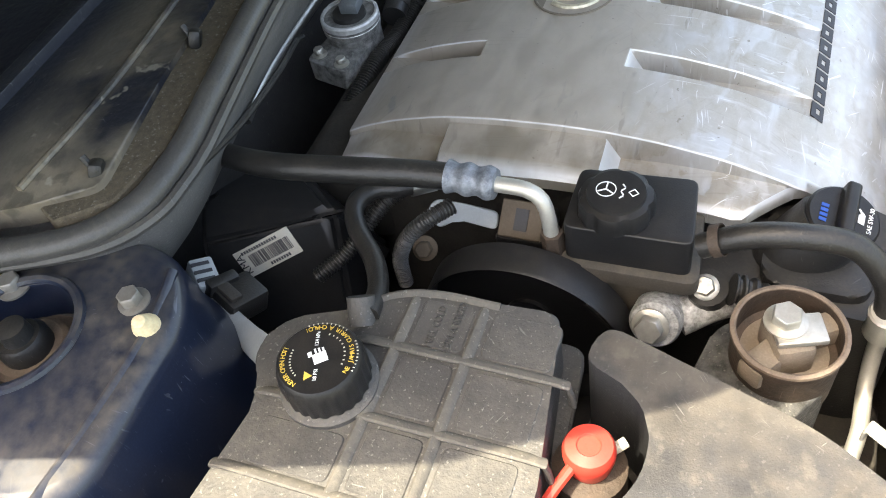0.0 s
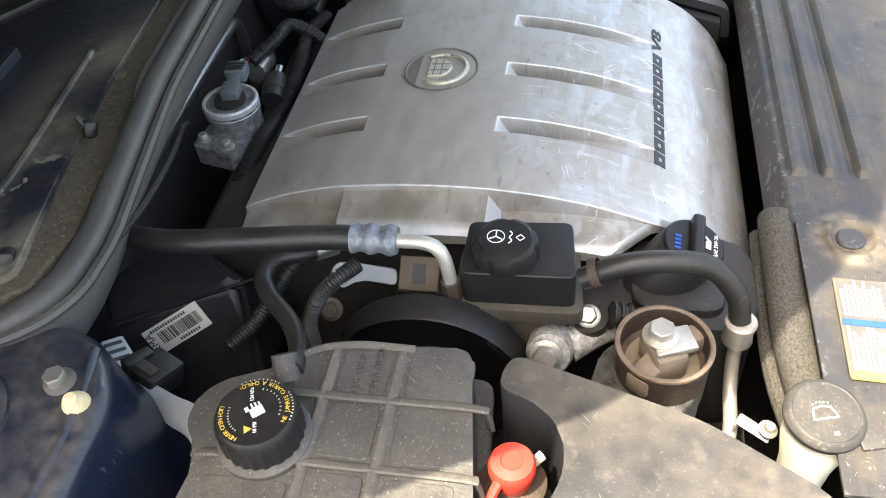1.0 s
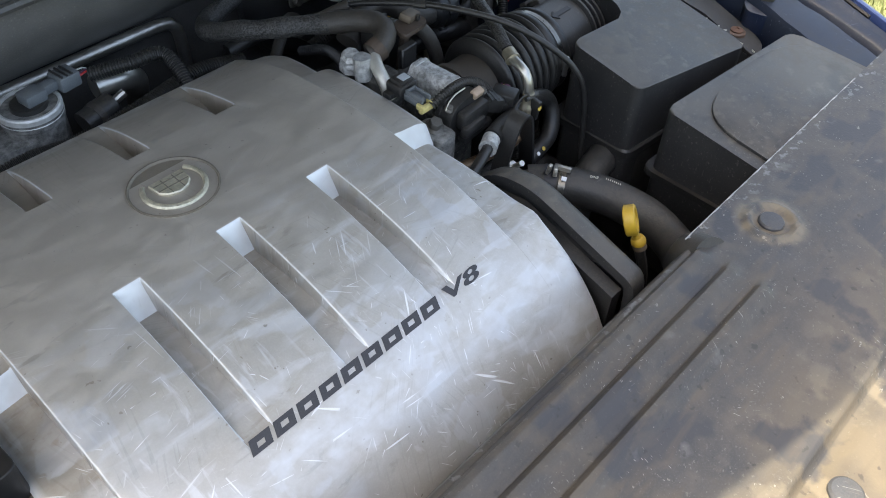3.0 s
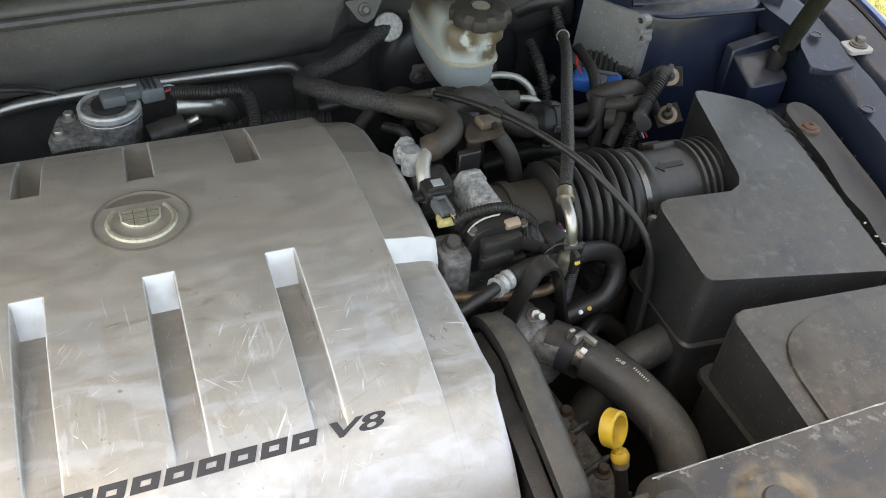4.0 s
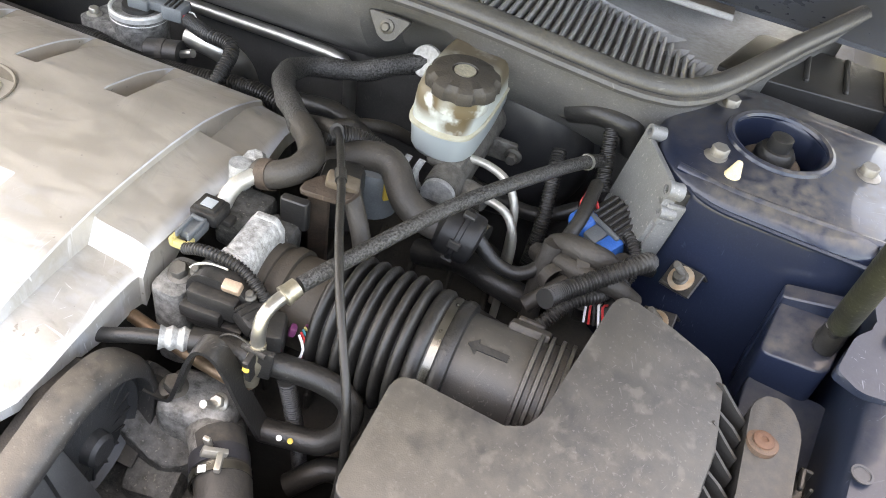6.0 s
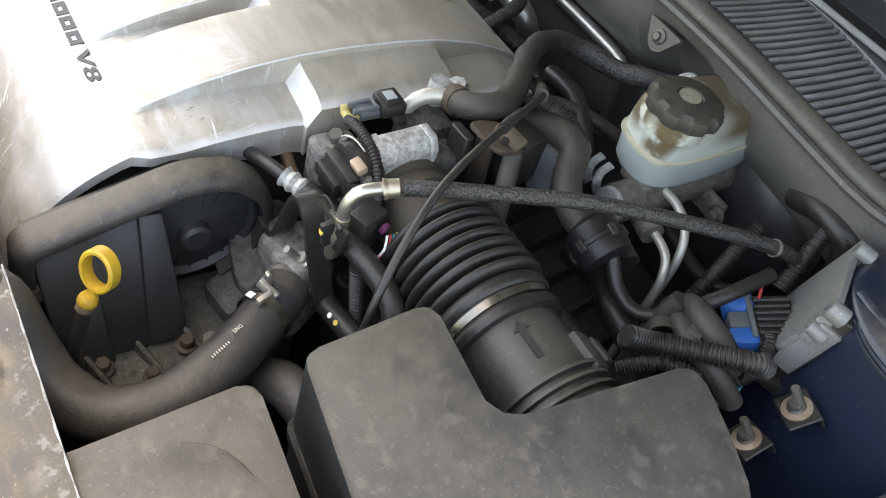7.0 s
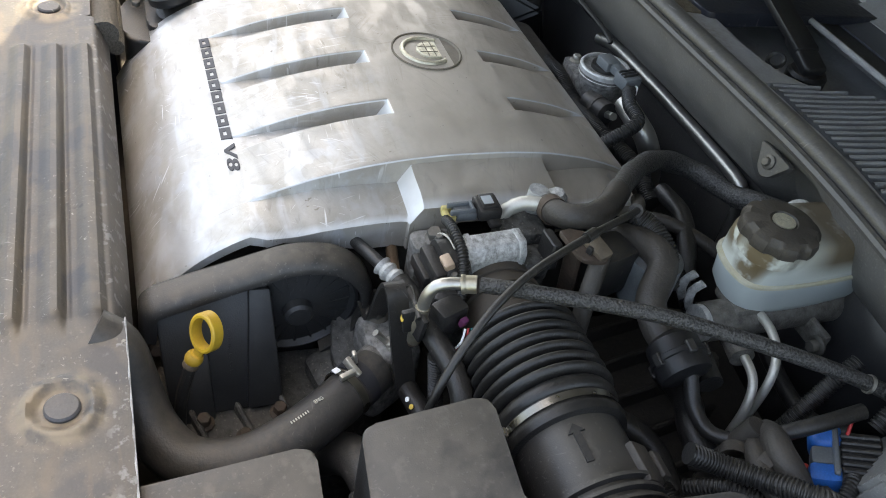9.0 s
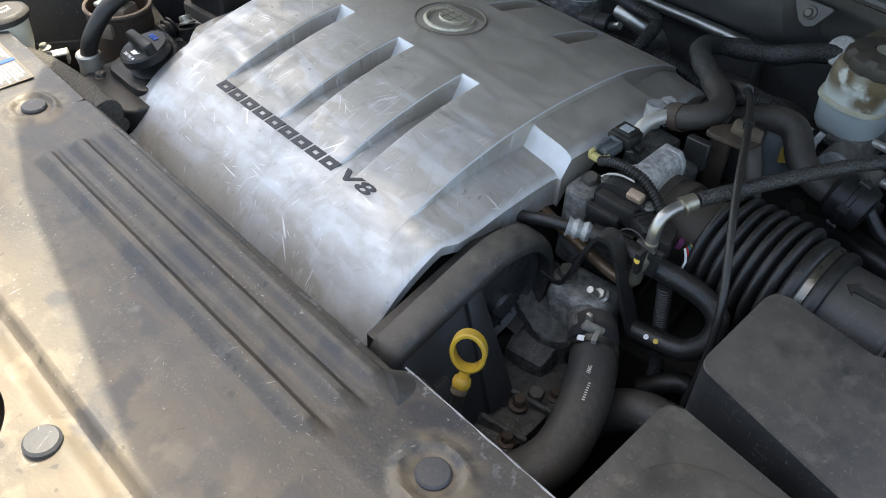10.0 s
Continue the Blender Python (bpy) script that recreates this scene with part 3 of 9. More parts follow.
def cowl():
    """Cowl panels, front face, long seal, the dirty panel with clips and the slotted grille."""
    top = thing("cowl_panel", (0.085, 0.36, 1.0), "dusty black plastic cowl panel below the windscreen", "cowl", kind="structure")
    xs = sorted(set(spread(-0.61, -0.40, 30) + spread(-0.40, 0.04, 14) + spread(0.05, 0.23, 46) + spread(0.24, 0.58, 14) + spread(0.58, 0.77, 24)))

    def surf(x, v):
        y0 = lip(x)[0]
        y = y0 + v * (0.80 - y0)
        return (x, y, cowl_z(x, y) - wiper_well(x, y) - (0.012 if 0.196 < x < 0.612 and in_grille(x, 0)[0] - 0.004 < y < in_grille(x, 0)[1] + 0.004 else 0))
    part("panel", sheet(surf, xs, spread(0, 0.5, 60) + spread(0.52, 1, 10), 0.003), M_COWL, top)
    # the louvre strips between the slots
    x, k = 0.199, 0
    while x < 0.605:
        a, b = in_grille(x, 0)
        pts = [(x + 0.006 * smoothstep(0.36, 0.52, y) * -1.0, y, cowl_z(x, y) + 0.0005) for y in spread(a, b, 8)]
        bm = bmesh.new()
        rows = []
        for p in pts:
            rows.append([bm.verts.new((p[0] + dx, p[1], p[2] + dz)) for dx, dz in ((-0.0026, -0.011), (-0.0024, -0.0008), (0.0, 0.0006), (0.0024, -0.0008), (0.0026, -0.011))])
        for r0, r1 in zip(rows, rows[1:]):
            for i in range(4):
                bm.faces.new((r0[i], r0[i + 1], r1[i + 1], r1[i]))
        part("slat", bm, M_COWL, top)
        x += 0.0098
        k += 1

    def face(x, v):
        y0, z0 = lip(x)
        hollow = 0.045 * smoothstep(0.0, 0.4, v) * smoothstep(0.255, 0.285, x) * (1 - smoothstep(0.352, 0.39, x))
        return (x, y0 - 0.012 + 0.075 * v * v + 0.012 * v + hollow * (1 - v * 0.4), z0 - 0.014 - 0.125 * v)
    fxs = spread(-0.60, -0.38, 30) + spread(-0.37, 0.56, 30) + spread(0.565, 0.76, 24)
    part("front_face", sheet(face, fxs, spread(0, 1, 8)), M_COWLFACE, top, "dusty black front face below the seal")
    line = [(x, lip(x)[0] - 0.006, lip(x)[1] + 0.004) for x in spread(-0.61, -0.38, 60) + spread(-0.37, 0.56, 40) + spread(0.563, 0.77, 50)]
    seal = part("seal", tube(line, 0.0115, 12, raw=True, flat=0.8), M_SEAL, top, "long dusty black rubber hood seal")
    part("seal_lip", tube([(x, y - 0.014, z - 0.008) for x, y, z in line], 0.0055, 8, raw=True), M_SEAL, seal)
    emb = [(-0.026, 0.012), (0.026, 0.012), (0.008, -0.016), (-0.006, -0.016)]
    part("embossed_plate", prism(rounded(emb, 0.006, 3), -0.004, 0.004, 0.002, 1, m=pose(0.284, 0.287, 0.962, 72, 0, 0)), M_SEAL, top)
    part("plate_bolt", hexbolt(pose(0.284, 0.283, 0.963, 72, 0, 0), 0.005, 0.004, 0.008), M_BOLTDARK, top)
    # loose dirty insulation panel with its clips, tank side
    pan = thing("cowl_insulation_panel", (-0.33, 0.36, 0.99), "dirt-caked black cowl panel with push clips", "panel")
    o = [(-0.452, 0.335), (-0.418, 0.276), (-0.284, 0.302), (-0.166, 0.318), (0.05, 0.335), (0.05, 0.66), (-0.56, 0.66)]
    part("panel", prism(rounded(o, 0.012, 3), 0.985, 1.008, 0.004, 2, tilt=lambda x, y: -0.05 * (y - 0.3)), M_DIRTPANEL, pan)
    part("foam_strip", prism([(-0.455, 0.300), (-0.425, 0.262), (-0.36, 0.253), (-0.10, 0.284), (0.04, 0.292), (0.04, 0.342), (-0.19, 0.326), (-0.40, 0.290), (-0.44, 0.330)], 0.975, 1.0015, 0.002, 1), M_FOAM, pan, "tan dusty foam strip")
    part("edge_rib", tube([(-0.435, 0.345, 1.008), (-0.30, 0.345, 1.007), (-0.10, 0.365, 1.006)], 0.0035, 8), M_DIRTPANEL, pan)
    part("fold", prism(rounded([(-0.50, 0.44), (-0.10, 0.45), (-0.10, 0.47), (-0.505, 0.458)], 0.006, 3), 0.99, 1.012, 0.004, 2), M_DIRTPANEL, pan)
    for k in range(5):
        part("dirt_lump", lathe([(0.009, 0.0), (0.007, 0.003), (0.0, 0.004)], (-0.40 + k * 0.066, 0.318 + 0.006 * (k % 2), 1.002), 9), M_FOAM, pan)
    for cx, cy in ((-0.232, 0.300), (-0.403, 0.290)):
        part("clip", join(box((0.016, 0.012, 0.018), pose(cx, cy, 1.008, 20, 15, 30), 0.004), tube([(cx, cy, 1.0), (cx + 0.004, cy + 0.012, 1.018)], 0.003, 8)), M_BLACK, pan, "black push clip")
    for s in (1, -1):
        X = lambda x: 0.085 + s * (x - 0.085)
        end = thing("cowl_end_cap", (X(0.80), 0.46, 0.95), "black ribbed plastic cowl end piece", "cowl end", "cowl end pieces")
        part("cap", prism(rounded([(X(0.62), 0.44), (X(0.90), 0.47), (X(0.90), 0.56), (X(0.66), 0.56)][::int(s)], 0.012, 3), 0.87, 0.960, 0.010, 3), M_BLACK, end)
        for k in range(4):
            part("rib", box((0.006, 0.085, 0.006), (X(0.72 + k * 0.045), 0.513, 0.961), 0.002, 1), M_BLACK, end)
        part("shelf", prism([(X(0.58), 0.42), (X(0.93), 0.42), (X(0.95), 0.90), (X(0.58), 0.90)][::int(s)], 0.84, 0.885, 0.004, 1), M_BLUE, end, "navy blue body shelf")
    wiper = thing("wiper_arm", (0.155, 0.42, 0.99), "black wiper arm and pivot", "wiper")
    part("pivot", lathe([(0.024, -0.040), (0.024, -0.006), (0.021, -0.002), (0.014, 0.0), (0.0, 0.001)], (0.150, 0.425, 0.985), 32), M_BLACKCLEAN, wiper)
    part("arm", join(box((0.060, 0.030, 0.016), pose(0.135, 0.425, 0.995, 0, 16, -6), 0.005, 3), box((0.26, 0.032, 0.012), pose(0.010, 0.440, 1.026, 0, 12, -7), 0.004)), M_BLACKCLEAN, wiper)
    part("cable_clip", lathe([(0.010, -0.003), (0.012, 0.0), (0.010, 0.003), (0.007, 0.0)], aim((0.128, 0.392, 0.985), (0.3, -0.5, 0.8)), 20, closed=True), M_BLACK, wiper)
    trim = thing("windscreen_trim", (0.085, 0.53, 0.99), "dusty grey rubber trim along the windscreen foot", "trim", kind="structure")
    # edge tube is paler than the band, in place of a highlight along it
    part("edge", tube([(x, 0.500, 0.992) for x in spread(-0.55, 0.62, 30)], 0.0040, 10, raw=True), M_COWL, trim, "grey front edge, paler to stand for its highlight")
    part("band", sheet(lambda u, v: (u, 0.503 + 0.052 * v, 0.992 - 0.010 * v), spread(-0.55, 0.62, 30), spread(0, 1, 4), 0.004), M_BLACK, trim)
    wind = sheet(lambda u, v: (u, 0.556 + 1.14 * v, 0.984 + 0.11 * v + 0.5 * max(0.0, v - 0.15)), spread(-0.72, 0.89, 6), spread(0, 1, 14), 0.006)
    tagged(part("windscreen", wind, M_GLASS, None), "dark sloping windscreen behind the cowl", "windscreen", kind="structure")


def panel_dirt(N, L, mix, ramp, noise_node, geo, base):
    """Tan dirt caked along the front of the panel, fading out towards the rear and the airbox side."""
    sep = N.new("ShaderNodeSeparateXYZ")
    L.new(geo.outputs["Position"], sep.inputs[0])
    near = product(N, L, ramp(sep.outputs["Y"], 0.43, 0.345), ramp(sep.outputs["X"], 0.02, -0.10))
    base = mix(product(N, L, near, ramp(noise_node(11.0, 7.0).outputs["Fac"], 0.36, 0.58, 0.95)), base, (0.27, 0.225, 0.16))
    base = mix(product(N, L, near, ramp(noise_node(60.0, 6.0).outputs["Fac"], 0.52, 0.64, 0.6)), base, (0.07, 0.062, 0.05))
    return mix(product(N, L, near, ramp(noise_node(38.0, 3.0).outputs["Fac"], 0.66, 0.70, 0.6)), base, (0.42, 0.38, 0.30))


M_DIRTPANEL = mat("dirt_caked_panel", (0.016, 0.018, 0.025), 0.34, scale=14, bump=0.6, bump_scale=120, dust=0.12, dust_color=(0.20, 0.17, 0.13), dust_scale=6, scuff=0.3, extra=panel_dirt)


def hood():
    """The open hood, which shades the bay; its rounded front and sides."""
    ob = thing("hood", (0.085, 0.72, 1.02), "open navy blue hood propped above the engine bay", "hood")
    half = [(0.0, -0.352), (0.08, -0.348), (0.22, -0.322), (0.40, -0.29), (0.505, -0.256), (0.61, -0.17), (0.695, -0.056), (0.76, 0.075), (0.805, 0.34), (0.83, 0.72)]
    outline = [(0.085 - a, b) for a, b in half] + [(0.085 + a, b) for a, b in half[::-1]][:-1]
    bm = bmesh.new()
    hz = lambda x, y: 1.02 + (0.72 - y) * 0.62
    top = [bm.verts.new((x, y, hz(x, y) + 0.012)) for x, y in outline]
    low = [bm.verts.new((x, y, hz(x, y) - 0.012)) for x, y in outline]
    n = len(outline)
    bm.faces.new(top), bm.faces.new(low[::-1])
    for i in range(n):
        bm.faces.new((top[i], low[i], low[(i + 1) % n], top[(i + 1) % n]))
    part("panel", bm, M_BLUECLEAN, ob)
    # unseen liner, added so its grey sets how much light the hood bounces down
    bm = bmesh.new()
    ring = [(0.085 + (x - 0.085) * 0.95, 0.22 + (y - 0.22) * 0.95) for x, y in outline]
    top = [bm.verts.new((x, y, hz(x, y) - 0.013)) for x, y in ring]
    low = [bm.verts.new((x, y, hz(x, y) - 0.026)) for x, y in ring]
    bm.faces.new(top), bm.faces.new(low[::-1])
    for i in range(n):
        bm.faces.new((top[i], low[i], low[(i + 1) % n], top[(i + 1) % n]))
    part("liner", bm, M_LINER, ob, "unseen dark grey felt hood liner, added to set bounced light")


M_LINER = mat("dark_grey_felt", (0.060, 0.060, 0.061), 0.9, scale=200, bump=0.6, bump_scale=300)


WING_Z = [(-0.65, 0.81), (-0.2, 0.882), (-0.02, 0.917), (0.08, 0.938), (0.11, 0.947), (0.3, 0.962), (0.95, 1.0)]
WING_IN = [(-0.65, 0.70), (-0.165, 0.783), (-0.047, 0.798), (0.046, 0.809), (0.17, 0.812), (0.95, 0.81)]
WING_GROOVE = [(-0.65, 0.775), (-0.217, 0.841), (-0.072, 0.852), (0.012, 0.857), (0.089, 0.863), (0.27, 0.868), (0.95, 0.88)]
WING_EDGE = [(-0.65, 0.80), (-0.2, 0.905), (-0.008, 0.920), (0.11, 0.926), (0.27, 0.943), (0.36, 0.950), (0.95, 0.97)]


def wing_z(y):
    return sum(lerp_table(WING_Z, y + d) for d in (-0.03, 0.0, 0.03)) / 3


def fender(side):
    """Inner ledge, groove, flange and outer skin of one wing; side is 1 for the airbox side, -1 for the tank side."""
    ob = thing("fender", (0.085 + side * 0.80, 0.0, 0.6), "dusty navy blue inner wing and glossy fender edge", "fender", "fenders")
    X = lambda x: 0.085 + side * (x - 0.085)
    # (which line, offset from it, height over the wing line)
    inner = [("i", -0.012, -0.40), ("i", -0.004, -0.060), ("i", -0.001, -0.006), ("i", 0.003, 0.0), ("i", 0.020, 0.0015), ("g", -0.016, 0.002), ("g", -0.006, 0.001), ("g", -0.002, -0.008),
             ("g", 0.003, -0.009), ("g", 0.008, 0.001), ("g", 0.014, 0.004), ("g", 0.026, 0.0045), ("e", -0.020, 0.006), ("e", -0.014, 0.009), ("e", -0.011, 0.008), ("e", -0.010, -0.05)]
    outer = [("e", -0.006, -0.05), ("e", -0.005, 0.010), ("e", -0.002, 0.0145), ("e", 0.004, 0.0155), ("e", 0.013, 0.012), ("e", 0.022, 0.0), ("e", 0.040, -0.05), ("e", 0.060, -0.22), ("e", 0.060, -0.62)]
    line = {"i": WING_IN, "g": WING_GROOVE, "e": WING_EDGE}

    def surf(table):
        def f(i, y):
            k, off, up = table[int(i)]
            x = lerp_table(line[k], y) + off
            wob = 0.0012 * math.sin(y * 37 + x * 60) + 0.0008 * math.sin(y * 91) if k != "e" else 0.0
            return (X(x), y, wing_z(y) + up + wob)
        return f
    ys = spread(-0.65, 0.95, 64)
    part("inner_wing", sheet(surf(inner), list(range(len(inner))), ys), M_BLUEWING, ob, smooth=50)
    part("outer_skin", sheet(surf(outer), list(range(len(outer))), ys), M_BLUECLEAN, ob, "glossy dark blue fender skin")
    for x, y in ((0.871, 0.081), (0.858, -0.195), (0.882, 0.36)):
        z = wing_z(y) + 0.004
        part("bolt_pad", prism(rounded([(X(x) - 0.022, y - 0.014), (X(x) + 0.014, y - 0.016), (X(x) + 0.016, y + 0.014), (X(x) - 0.018, y + 0.015)], 0.006, 3), z - 0.004, z + 0.001, 0.001, 1), M_COWL, ob, "bare dusty pad round the bolt")
        part("washer", lathe([(0.0115, -0.001), (0.0115, 0.002), (0.006, 0.003)], (X(x), y, z + 0.001), 20), M_BOLTDARK, ob)
        part("bolt", hexbolt(Matrix.Translation((X(x), y, z + 0.003)), 0.0062, 0.006, 0.009), M_BOLTDARK, ob)
    # flat dark discs put in for the shade inside the wing's holes
    for x, y, up in ((0.823, 0.108, 0.0062), (0.810, -0.017, 0.0022)):
        part("hole_shade_disc", lathe([(0.0085, 0.0), (0.0085, 0.0012), (0.0066, 0.0014), (0.0060, 0.0004), (0.0, 0.0004)], (X(x), y, wing_z(y) + up), 20), M_INK, ob, "dark disc for the shade in a hole")
    if side > 0:
        # dusty folded plates behind the strut, its seat, and the stop bolt on its bracket
        lift = lambda x, y: wing_z(y) - 0.947
        part("top_plate", prism(rounded([(0.778, 0.058), (0.800, 0.047), (0.842, 0.048), (0.850, 0.105), (0.846, 0.175), (0.822, 0.255), (0.804, 0.250), (0.796, 0.172), (0.806, 0.112), (0.790, 0.095)], 0.006, 3), 0.930, 0.9525, 0.0015, 1, tilt=lift), M_BLUEWING, ob)
        part("plate_fold", prism(rounded([(0.800, 0.190), (0.828, 0.180), (0.822, 0.300), (0.798, 0.300)], 0.006, 3), 0.945, 0.966, 0.003, 2), M_BLUEWING, ob)
        part("strut_seat", prism(rounded([(0.732, 0.094), (0.790, 0.090), (0.800, 0.150), (0.742, 0.158)], 0.010, 3), 0.72, 0.905, 0.006, 3, tilt=lambda x, y: 0.25 * (y - 0.12) + 0.12 * (x - 0.76)), M_BLUE, ob)
        part("seat_wall", prism(rounded([(0.738, 0.148), (0.806, 0.144), (0.810, 0.162), (0.740, 0.168)], 0.004, 2), 0.80, 0.925, 0.003, 1, tilt=lambda x, y: 0.25 * (x - 0.77)), M_BLUE, ob)
        part("lower_gusset", prism(rounded([(0.735, 0.030), (0.806, 0.020), (0.812, 0.095), (0.735, 0.100)], 0.012, 3), 0.70, 0.845, 0.010, 3, tilt=lambda x, y: 0.5 * (y - 0.06)), M_BLUEWING, ob)
        part("stop_bracket", prism(rounded([(0.760, -0.176), (0.782, -0.160), (0.830, -0.160), (0.842, -0.222), (0.838, -0.300), (0.806, -0.300), (0.800, -0.212), (0.776, -0.204)], [0.012, 0.01, 0.006, 0.004, 0.01, 0.01, 0.012, 0.012], 4), 0.845, 0.879, 0.003, 2, tilt=lambda x, y: 0.16 * (y + 0.17)), M_BLUE, ob)
        part("stop_bolt", join(lathe([(0.0195, 0.876), (0.0195, 0.881), (0.014, 0.883)], (0.800, -0.180, 0), 28), prism([(0.800 + 0.0165 * math.cos(k * math.pi / 3 + 0.2), -0.180 + 0.0165 * math.sin(k * math.pi / 3 + 0.2)) for k in range(6)], 0.880, 0.904, 0.003, 2)), M_BOLTBLACK, ob, "large dull black hex stop bolt")
        part("edge_trim", tube([(lerp_table(WING_EDGE, y) - 0.0075, y, wing_z(y) + 0.009) for y in spread(-0.3, 0.6, 24)], 0.003, 6, raw=True), M_BLACK, ob)


M_BOLTBLACK = mat("dull_black_bolt", (0.030, 0.028, 0.024), 0.55, 0.3, (0.06, 0.055, 0.042), scale=60, bump=0.3, dust=0.5, dust_color=(0.12, 0.10, 0.075))


def strut_tower(side, cx, cy):
    ob = thing("strut_tower", (cx, cy, 0.6), "dusty navy blue suspension strut tower", "strut tower", "strut towers")
    s = side
    pts = [(cx - s * 0.112, cy + 0.02), (cx - s * 0.100, cy - 0.075), (cx - s * 0.050, cy - 0.112), (cx + s * 0.110, cy - 0.118),
           (cx + s * 0.13, cy + 0.09), (cx - s * 0.06, cy + 0.11)]
    if s < 0:
        pts = pts[::-1]
    outline = rounded(pts, 0.05, 5)
    bm = bmesh.new()
    n, rh = len(outline), 0.047
    rings = []
    for k, z, grow in ((1.0, 0.9675, -0.010), (1.0, 0.965, -0.003), (1.0, 0.959, 0.003), (1.0, 0.950, 0.006), (1.0, 0.905, 0.010), (1.0, 0.86, 0.022), (1.0, 0.78, 0.036), (1.0, 0.55, 0.050)):
        ring = []
        for x, y in outline:
            d = Vector((x - cx, y - cy)).normalized()
            ring.append(bm.verts.new((x + d.x * grow, y + d.y * grow, z)))
        rings.append(ring)
    hole = []
    for x, y in outline:
        d = Vector((x - cx, y - cy)).normalized()
        hole.append((d.x, d.y))
    inner = [[bm.verts.new((cx + dx * r, cy + dy * r, z)) for dx, dy in hole] for r, z in ((0.062, 0.972), (rh + 0.003, 0.974), (rh, 0.970), (rh, 0.93), (0.03, 0.925))]
    seq = inner[::-1] + rings
    for a, b in zip(seq, seq[1:]):
        for i in range(n):
            bm.faces.new((a[i], b[i], b[(i + 1) % n], a[(i + 1) % n]))
    part("tower", bm, M_BLUE, ob)
    part("pressing", tube([(cx - s * 0.085, cy - 0.085, 0.9655), (cx - s * 0.03, cy - 0.098, 0.9668), (cx + s * 0.05, cy - 0.100, 0.9668), (cx + s * 0.105, cy - 0.096, 0.965)], 0.0042, 8, flat=0.6), M_BLUE, ob)
    part("rim", lathe([(0.0500 + 0.0045 * math.cos(a), 0.9735 + 0.004 * math.sin(a)) for a in (k * math.pi / 4 for k in range(8))], (cx, cy, 0), 40, closed=True), M_BLUE, ob)
    part("strut_mount", lathe([(0.040, 0.928), (0.040, 0.938), (0.030, 0.940), (0.030, 0.950), (0.026, 0.953)], (cx, cy, 0), 32), M_RUSTRIM, ob, "rusty strut bearing ring")
    part("strut_nut", lathe([(0.020, 0.940), (0.020, 0.962), (0.016, 0.968), (0.012, 0.968), (0.011, 0.980), (0.008, 0.981)], (cx, cy, 0), 20), M_BLACK, ob, "black strut nut and rod end")
    return ob


M_TOWERBOLT = mat("dull_zinc", (0.30, 0.29, 0.27), 0.45, 0.5, (0.22, 0.20, 0.17), scale=120, bump=0.2, dust=0.3)


def tower_bolt(x, y, ob, plug=True):
    part("bolt", hexbolt(Matrix.Translation((x, y, 0.968)), 0.0085, 0.009, 0.0135), M_TOWERBOLT, ob, "dull zinc-plated hex bolt")


# ---- engine cover ----
COVER_Y = [(-0.350, 0.770), (-0.335, 0.806), (-0.315, 0.836), (-0.29, 0.861), (-0.265, 0.878), (-0.24, 0.8905), (-0.21, 0.9020), (-0.17, 0.9145),
           (-0.12, 0.9245), (-0.075, 0.9295), (-0.03, 0.9310), (0.03, 0.9290), (0.08, 0.924), (0.13, 0.912), (0.17, 0.897), (0.20, 0.880)]


def cover_z(y):
    # smooth through the table by averaging three taps
    return (lerp_table(COVER_Y, y - 0.012) + lerp_table(COVER_Y, y) * 2 + lerp_table(COVER_Y, y + 0.012)) / 4


SLOTS = [(-0.116, -0.0915), (-0.0145, 0.010), (0.0875, 0.1120)]


def wall(u, deep, r=0.0019):
    """Depth beside an edge with a rounded rim; u is the distance inside it."""
    if u <= -r:
        return 0.0
    d = r - math.sqrt(max(0.0, r * r - (u + r) ** 2)) if u <= 0 else r + (deep - r) * min(1.0, u / 0.0008)
    return min(d, deep)


def slot_depth(x, y):
    """How deep the ramped slots and side steps lie below the crown."""
    for a, b in SLOTS + [(0.192, 9.0), (-9.0, -0.206)]:
        u = min(x - a, b - x)
        if u < -0.0019:
            continue
        side = abs(a) > 1 or abs(b) > 1
        front = 0.027 * (max(0.0, min(1.0, (y + 0.236) / 0.15))) ** 0.8 * max(0.0, min(1.0, (-0.0695 - y) / 0.0165))
        rear = 0.026 * max(0.0, min(1.0, (0.180 - y) / 0.105)) * smoothstep(0.072, 0.078, y)
        deep = max(front, rear if side else rear * 1.7)
        if side:
            deep = max(deep, (0.0065 + 0.0015 * min(1.0, u / 0.012)) * smoothstep(-0.236, -0.19, y))
        return wall(u, deep)
    return 0.0


SKIRT = [(-0.35, 0.010), (-0.225, 0.010), (-0.205, 0.005), (-0.19, 0.012), (-0.17, 0.020), (-0.13, 0.032), (-0.09, 0.032), (-0.07, 0.038), (-0.046, 0.034), (-0.036, 0.022),
         (0.014, 0.020), (0.023, 0.004), (0.050, 0.004), (0.058, 0.020), (0.075, 0.022), (0.20, 0.012)]


